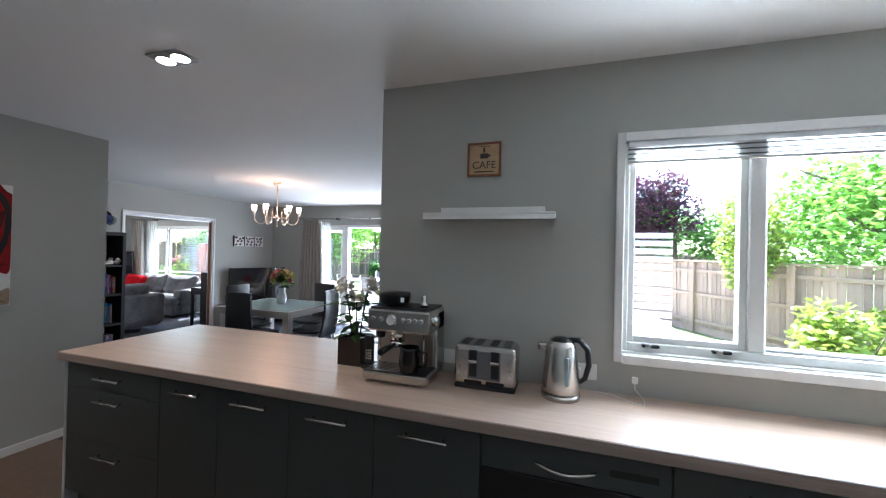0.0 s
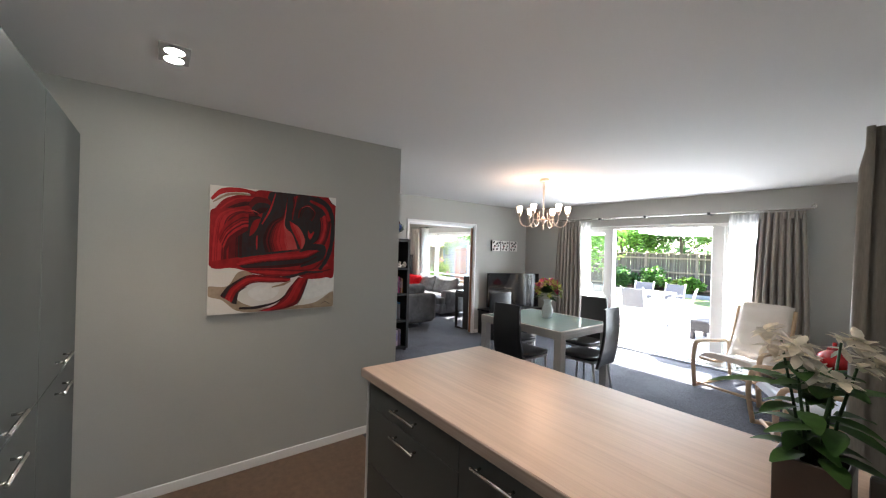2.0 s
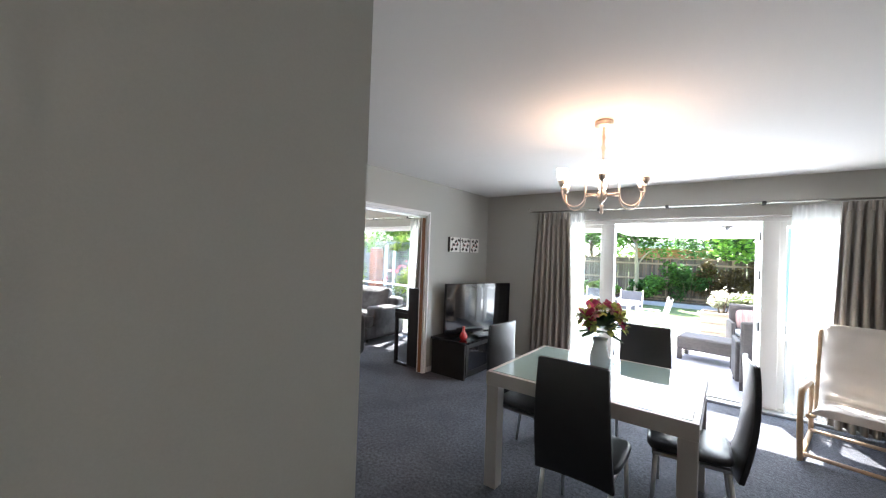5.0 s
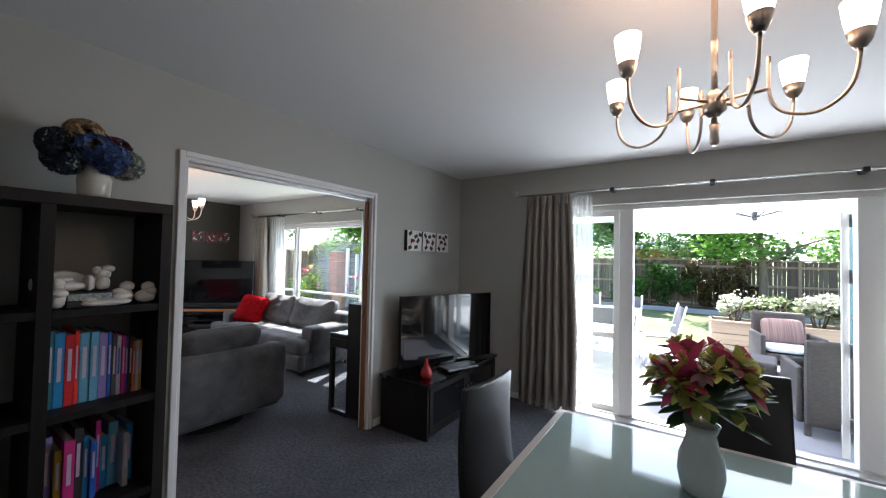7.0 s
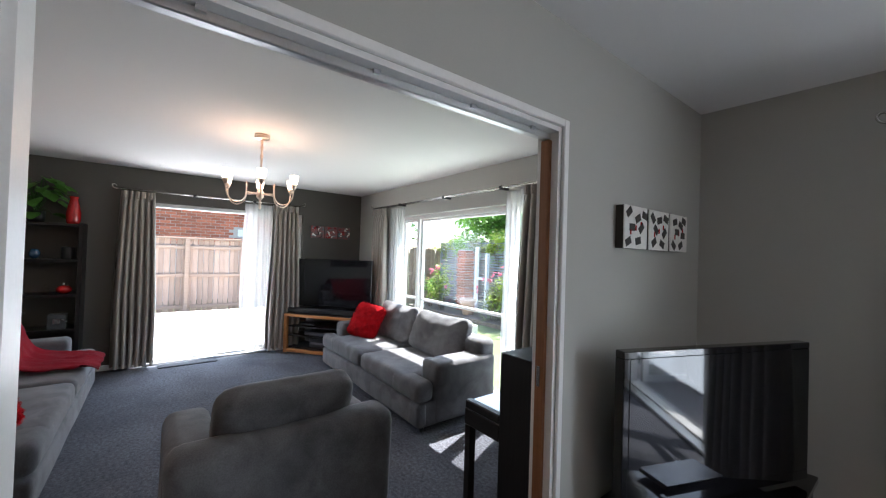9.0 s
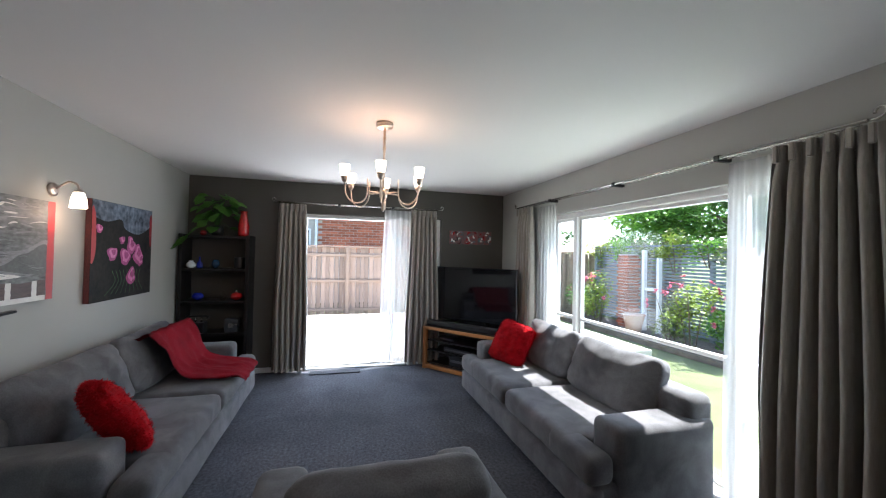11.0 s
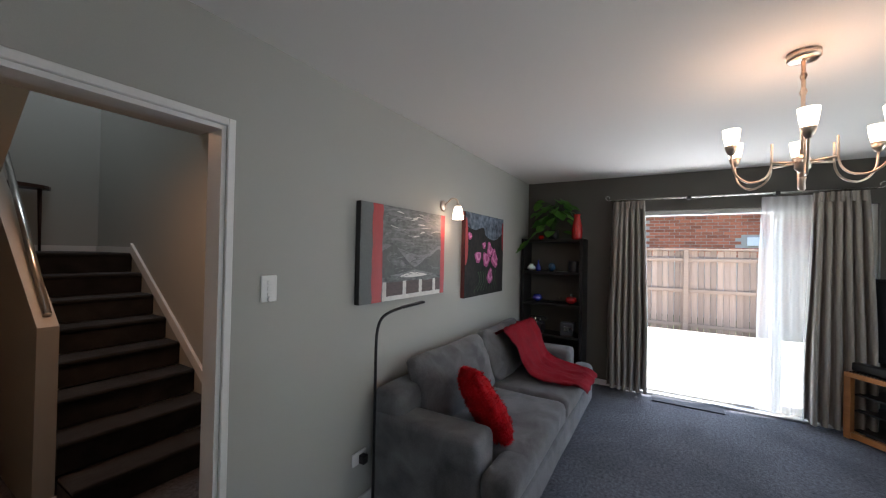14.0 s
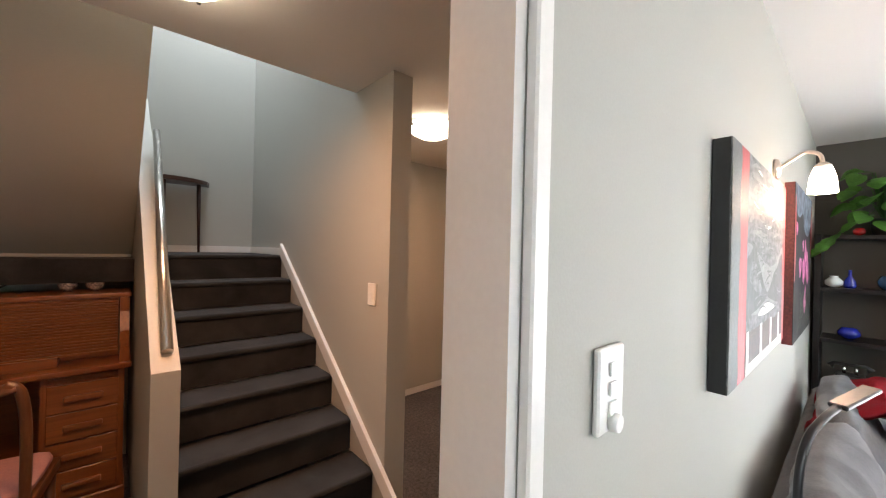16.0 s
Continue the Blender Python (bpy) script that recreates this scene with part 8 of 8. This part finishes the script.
def tree(label, x, y, h, spread, material, seed, bark=BARK, trunk=0.12, leafsize=0.11, n=5200, low=0.35, lean=0.0):
    e = thing("tree", label, "tree", x, y, G)
    rr = random.Random(seed)
    tr = bmesh.new()
    top = (lean * 0.5, 0.1, h * 0.7)
    tube(tr, outline_pts([(0, 0, 0), (lean * 0.15 + 0.05, 0.03, h * 0.25), (lean * 0.3 - 0.04, -0.03, h * 0.48), top]), [trunk * (1 - 0.05 * k) for k in range(13)], 9)
    part("trunk", tr, bark, e)
    for k in range(6):
        a = k * 1.05 + rr.random()
        z = h * (0.32 + 0.07 * k)
        b = bmesh.new()
        tube(b, outline_pts([(lean * 0.25, 0, z), (spread * 0.3 * math.cos(a), spread * 0.3 * math.sin(a), z + h * 0.12), (spread * 0.7 * math.cos(a), spread * 0.7 * math.sin(a), z + h * 0.2)]), [trunk * 0.45 * (1 - 0.09 * j) for j in range(9)], 7)
        part("limb", b, bark, e)
    foliage("crown", (lean * 0.5, 0, h * (low + 1) / 2), (spread, spread, h * (1 - low) / 2), n, leafsize, material, e, seed, 16)
    return e


def bush(label, x, y, r, h, material, seed, n=1500, size=0.09, flowers=None, nf=0, fsize=0.06, name="shrub", base=G):
    e = thing(name, label, "shrub", x, y, base)
    rr = random.Random(seed)
    for k in range(5):
        a = k * 1.3
        part("stem", tube(bmesh.new(), [(0.05 * math.cos(a), 0.05 * math.sin(a), 0), (r * 0.3 * math.cos(a), r * 0.3 * math.sin(a), h * 0.5), (r * 0.55 * math.cos(a), r * 0.55 * math.sin(a), h * 0.85)], [0.014, 0.01, 0.005], 5), BARK, e)
    foliage("leaves", (0, 0, h * 0.55), (r, r, h * 0.5), n, size, material, e, seed, 9)
    for k in range(nf):
        d = Vector((rr.gauss(0, 1), rr.gauss(0, 1) - 0.5, abs(rr.gauss(0, 1)) + 0.2)).normalized()
        b = bmesh.new()
        p = Vector((d.x * r * 0.9, d.y * r * 0.9, h * 0.55 + d.z * h * 0.5))
        for s in (1.0, 0.75, 0.5):
            flower_head(b, p, fsize * s, 6, d, 1.7 - s)
        part("flower", b, flowers, e)
    return e


GREEN1 = leafy("bright_leaf", (0.20, 0.38, 0.06), 0.55)
GREEN2 = leafy("mid_leaf", (0.13, 0.26, 0.05), 0.52)
GREEN3 = leafy("deep_leaf", (0.08, 0.17, 0.045), 0.48)
LIMEL = leafy("lime_leaf", (0.26, 0.34, 0.05), 0.45)
OLIVE = leafy("olive_leaf", (0.20, 0.24, 0.10), 0.3)
BROWNL = leafy("brown_hedge_leaf", (0.13, 0.09, 0.035), 0.3)
PURPLE = leafy("purple_leaf", (0.10, 0.035, 0.06), 0.35)
ROSE = leafy("rose_pink", (0.74, 0.20, 0.28), 0.3)
CREAMF = leafy("white_flower", (0.78, 0.76, 0.70), 0.3)
VARIEG = leafy("pale_spray", (0.50, 0.52, 0.38), 0.35)

# back garden seen from the dining room
tree("slender pale-barked tree in the back garden bed", -5.35, 19.2, 4.9, 1.55, GREEN2, 11, BARKP, 0.10, 0.15, 5600, 0.38, 0.3)
tree("broad bright green maple in the back garden", -0.7, 19.3, 5.4, 3.1, GREEN1, 12, BARK, 0.15, 0.17, 10000, 0.40)
for x, m, sd in ((-8.2, GREEN2, 13), (-11.5, GREEN1, 14), (3.8, GREEN2, 15), (-2.2, GREEN3, 16)):
    tree("leafy green tree behind the back fence", x, 22.8, 5.6, 2.7, m, sd, n=6000, leafsize=0.18, low=0.2)
for k, (x, m, h, r) in enumerate(((-9.6, GREEN3, 1.2, 0.8), (-8.2, GREEN2, 1.5, 0.8), (-7.2, LIMEL, 1.0, 0.6), (-6.4, GREEN1, 1.0, 0.6), (-5.0, GREEN3, 1.1, 0.6), (-4.2, GREEN2, 1.7, 0.85), (-3.35, GREEN3, 1.75, 0.75), (0.9, GREEN3, 0.9, 0.8), (-0.3, GREEN2, 0.95, 0.9), (2.2, GREEN2, 1.1, 0.9))):
    bush("dense garden shrub in the back bed", x, 19.45, r, h, m, 30 + k, 2000, 0.13, CREAMF if k == 4 else None, 6 if k == 4 else 0, 0.07)
for k in range(3):
    bush("clipped brown-leaved hedge against the back fence", -2.65 + 0.7 * k, 19.65, 0.55, 2.0, BROWNL, 50 + k, 2600, 0.09, name="hedge")

# planter box and patio furniture
WEATHER = grain("weathered_planter", (0.45, 0.36, 0.27), (0.33, 0.26, 0.19), "x", 0.85, 25, bump=0.4)
px = thing("planter_box", "weathered timber planter box with pale flowering shrubs", "planter box", -1.35, 10.45, -0.049)
for k in range(3):
    part("board", boxes((-1.15, 1.15, -0.42, -0.39, 0.02 + 0.18 * k, 0.19 + 0.18 * k), bev=0.004), WEATHER, px)
    part("end_board", boxes((-1.15, -1.12, -0.389, 0.42, 0.02 + 0.18 * k, 0.19 + 0.18 * k), bev=0.004), WEATHER, px)
    part("end_board", boxes((1.12, 1.15, -0.389, 0.42, 0.02 + 0.18 * k, 0.19 + 0.18 * k), bev=0.004), WEATHER, px)
part("back_board", boxes((-1.119, 1.119, 0.39, 0.42, 0.02, 0.55)), WEATHER, px)
part("cap", boxes((-1.2, 1.2, -0.46, -0.38, 0.556, 0.59), bev=0.004), WEATHER, px)
part("soil", boxes((-1.118, 1.118, -0.388, 0.388, 0.02, 0.50)), SOIL, px)
for k, (x, m) in enumerate(((-2.15, VARIEG), (-1.65, OLIVE), (-1.1, VARIEG), (-0.6, OLIVE))):
    bush("pale flowering shrub growing in the planter box", x, 10.45, 0.42, 0.55, m, 60 + k, 1500, 0.07, CREAMF, 10, 0.03, base=0.46)

WICK = mat("dark_wicker", (0.075, 0.065, 0.062), 0.7, var=0.4, scale=20, fine=70, bump=1.0, stretch=(1, 1, 3))
STRIPE = mat("striped_cloth", (0.42, 0.30, 0.27), 0.9, scale=1.0, fine=14, bump=0.3, stretch=(6, 0.1, 0.1), col2=(0.16, 0.08, 0.08))


def wicker_chair(x, y, rz, label):
    e = thing("wicker_armchair", label, "armchair", x, y, -0.049, rz, "wicker patio chairs")
    part("back", boxes((-0.30, 0.30, 0.22, 0.30, 0.10, 0.86), bev=0.03, seg=2), WICK, e)
    part("seat", boxes((-0.28, 0.28, -0.30, 0.215, 0.28, 0.36), bev=0.02, seg=2), WICK, e)
    for s in (-1, 1):
        lo, hi = sorted((s * 0.34, s * 0.285))
        part("arm", boxes((lo, hi, -0.32, 0.21, 0.10, 0.60), bev=0.02, seg=2), WICK, e)
        part("leg", boxes((s * 0.30 - 0.02, s * 0.30 + 0.02, -0.29, -0.25, 0.0, 0.28)), WICK, e)
        part("leg", boxes((s * 0.28 - 0.02, s * 0.28 + 0.02, 0.24, 0.28, 0.0, 0.12)), WICK, e)
    part("seat_pad", moved(cushion_mesh(0.54, 0.50, 0.09, 0.4, 6), pose(0, -0.04, 0.361)), LINENW, e)
    return e


wicker_chair(-1.66, 7.15, 184, "dark wicker patio armchair with its back to the house")
wicker_chair(-1.72, 9.1, 8, "dark wicker patio armchair with a striped cushion")
cu = thing("striped_cushion", "brown striped cushion in the wicker chair", "cushion")
cu.matrix_basis = pose(-1.72, 9.19, 0.42, 72, 0, 8)
part("cover", moved(cushion_mesh(0.46, 0.34, 0.14, 0.7, 8), pose(0, 0.15, -0.07)), STRIPE, cu)
ot = thing("wicker_ottoman", "low dark wicker ottoman on the patio", "ottoman", -2.30, 8.28, -0.034, -8)
part("body", boxes((-0.38, 0.38, -0.27, 0.27, 0.16, 0.37), bev=0.03, seg=2), WICK, ot)
for sx in (-1, 1):
    for sy in (-1, 1):
        part("leg", boxes((sx * 0.34 - 0.03, sx * 0.34 + 0.03, sy * 0.23 - 0.03, sy * 0.23 + 0.03, 0.0, 0.17)), WICK, ot)

WALU = mat("white_powder_coat", (0.75, 0.75, 0.74), 0.4, var=0.03, bump=0.02)
MESHC = mat("grey_mesh_cloth", (0.10, 0.10, 0.11), 0.7, var=0.2, fine=200, bump=0.4)
ot2 = thing("patio_table", "white metal patio dining table", "table", -4.15, 9.1, -0.049, 0)
part("top", boxes((-0.66, 0.66, -0.45, 0.45, 0.70, 0.73), bev=0.004), WALU, ot2)
for sx in (-1, 1):
    for sy in (-1, 1):
        part("leg", boxes((sx * 0.61 - 0.03, sx * 0.61 + 0.03, sy * 0.40 - 0.03, sy * 0.40 + 0.03, 0.0, 0.699), bev=0.003), WALU, ot2)
pc = thing("patio_chair", "white metal patio chair with grey mesh seat", "chair", -3.22, 8.85, -0.049, 104, "chairs round the patio table")
part("seat", boxes((-0.22, 0.22, -0.22, 0.20, 0.42, 0.435), bev=0.003), MESHC, pc)
part("back", moved(boxes((-0.21, 0.21, -0.007, 0.007, 0.0, 0.42), bev=0.003), pose(0, -0.23, 0.46, 14, 0, 0)), MESHC, pc)
for s in (-1, 1):
    part("side_frame", tube(bmesh.new(), outline_pts([(s * 0.235, 0.20, 0.001), (s * 0.235, 0.20, 0.60), (s * 0.235, 0.14, 0.63), (s * 0.235, -0.20, 0.62)]), 0.014, 8), WALU, pc)
    part("back_frame", tube(bmesh.new(), [(s * 0.225, -0.30, 0.001), (s * 0.225, -0.22, 0.44), (s * 0.225, -0.34, 0.90)], 0.014, 8), WALU, pc)
copy_thing(pc, pose(-3.85, 8.35, -0.049, 0, 0, 8))
copy_thing(pc, pose(-4.5, 8.35, -0.049, 0, 0, -4))
copy_thing(pc, pose(-3.8, 9.9, -0.049, 0, 0, 176))
copy_thing(pc, pose(-4.5, 9.9, -0.049, 0, 0, 184))

# cantilever umbrella
um = thing("patio_umbrella", "large white cantilever umbrella over the patio", "umbrella", -2.1, 8.5, -0.034)
CANVAS = sheer("umbrella_canvas", (0.85, 0.84, 0.82), 0.0)
POLE = mat("grey_pole", (0.16, 0.16, 0.17), 0.4, 0.5)
Rr = 1.65
rim = [(Rr * math.cos(a), Rr * math.sin(a), 2.16) for a in [math.pi / 4 * k + 0.39 for k in range(8)]]
for k in range(8):
    a, b2 = rim[k], rim[(k + 1) % 8]
    sheet("canopy_panel", [(0, 0, 2.62), a, b2, (a[0], a[1], 2.03), (b2[0], b2[1], 2.03)], [(0, 1, 2), (1, 3, 4, 2)], CANVAS, um)
    part("rib", rods(((0, 0, 2.58), (a[0] * 0.98, a[1] * 0.98, 2.14), 0.011), n=6), POLE, um)
    part("strut", rods(((0, 0, 2.12), (a[0] * 0.5, a[1] * 0.5, 2.36), 0.009), n=6), POLE, um)
part("hub", rods(((0, 0, 2.08), (0, 0, 2.60), 0.03), n=10), POLE, um)
part("arm", rods(((0, 0, 2.66), (2.2, 0.6, 2.75), 0.03), n=10), POLE, um)
part("pole", rods(((2.2, 0.6, 0.0), (2.2, 0.6, 2.85), 0.04), n=12), POLE, um)
part("base_plate", boxes((1.85, 2.55, 0.25, 0.95, 0.0, 0.06), bev=0.01), POLE, um)

# garden before the lounge window
for k, (x, y, h, r) in enumerate(((-14.3, 10.6, 1.3, 0.5), (-13.5, 10.45, 1.45, 0.5), (-11.35, 10.6, 1.3, 0.55), (-10.7, 10.4, 1.5, 0.6), (-10.0, 10.6, 1.2, 0.5), (-9.2, 10.6, 0.9, 0.5), (-8.3, 10.6, 1.0, 0.5))):
    bush("pink rose bush in the bed before the screen", x, y, r, h, (GREEN2, LIMEL, OLIVE, LIMEL)[k % 4], 80 + k, 900, 0.07, ROSE, 7, 0.085, "rose_bush")
for k in range(9):
    bush("climbing plant along the top of the slatted screen", -14.7 + k * 0.86, 11.55, 0.6, 0.75 if k % 3 else 1.0, (LIMEL, GREEN1, OLIVE)[k % 3], 100 + k, 850, 0.075, base=1.35 if k % 3 else 1.2)
up = thing("garden_urn", "pale terracotta garden urn in the rose bed", "urn", -12.35, 10.55, G + 0.101)
part("body", lathe(bmesh.new(), [(0.14, 0), (0.16, 0.02), (0.20, 0.25), (0.24, 0.42), (0.26, 0.45), (0.22, 0.45), (0.18, 0.38)], 24), mat("terracotta", (0.42, 0.27, 0.19), 0.8, var=0.2, bump=0.4), up)
tree("tall leafy tree behind the garden screen", -12.2, 13.8, 4.9, 2.3, GREEN2, 21, n=8000, leafsize=0.13, low=0.3)
tree("tall leafy tree behind the garden screen", -8.6, 13.6, 4.7, 2.2, GREEN1, 22, n=7000, leafsize=0.13, low=0.25)
tree("leafy tree in the far corner of the garden", -14.9, 14.2, 5.0, 2.2, GREEN1, 24, n=8500, leafsize=0.13, low=0.3)
tree("tall leafy tree behind the garden screen", -10.4, 14.4, 5.2, 2.3, GREEN3, 23, n=7000, leafsize=0.13, low=0.25)

# garden outside the kitchen window
tree("dark purple-leaved tree beyond the screen", 3.75, 13.6, 5.2, 1.5, PURPLE, 41, n=8500, leafsize=0.13, low=0.3)
tree("bright leafy tree outside the kitchen window", 6.6, 8.2, 4.8, 2.3, GREEN1, 42, n=11000, leafsize=0.12, low=0.25)
tree("slender bright green tree beside the path", 4.55, 8.3, 3.6, 0.7, LIMEL, 43, n=3200, leafsize=0.10, low=0.15, trunk=0.05)
tree("leafy green tree behind the kitchen fence", 4.8, 14.5, 4.2, 2.2, GREEN2, 44, n=5000, leafsize=0.15, low=0.2)
tree("leafy green tree behind the kitchen fence", 9.5, 12.0, 5.0, 2.6, GREEN2, 45, n=6000, leafsize=0.15, low=0.2)
for k, (x, y, m) in enumerate(((4.5, 5.6, LIMEL), (5.3, 5.1, GREEN1), (6.1, 4.7, LIMEL), (7.0, 4.3, GREEN1), (5.6, 6.2, LIMEL))):
    bush("sunlit lime green shrub by the fence", x, y, 0.75, 1.35, m, 120 + k, 2000, 0.10)
bush("pale flowering pot plant by the path", 1.62, 4.3, 0.22, 0.55, OLIVE, 140, 300, 0.06, CREAMF, 5, 0.05, base=-0.099)

# distant tree line
DIST = leafy("distant_leaf", (0.07, 0.13, 0.04), 0.3)
rr = random.Random(9)
wood = thing("distant_trees", "distant line of green trees round the gardens", "woodland", 0, 0, G)
for k in range(26):
    a = 2 * math.pi * k / 26
    foliage("tree_clump", (-4 + 38 * math.cos(a), 5 + 38 * math.sin(a), 2.6), (5.2, 5.2, 3.2), 900, 0.55, DIST, wood, 200 + k, 8)
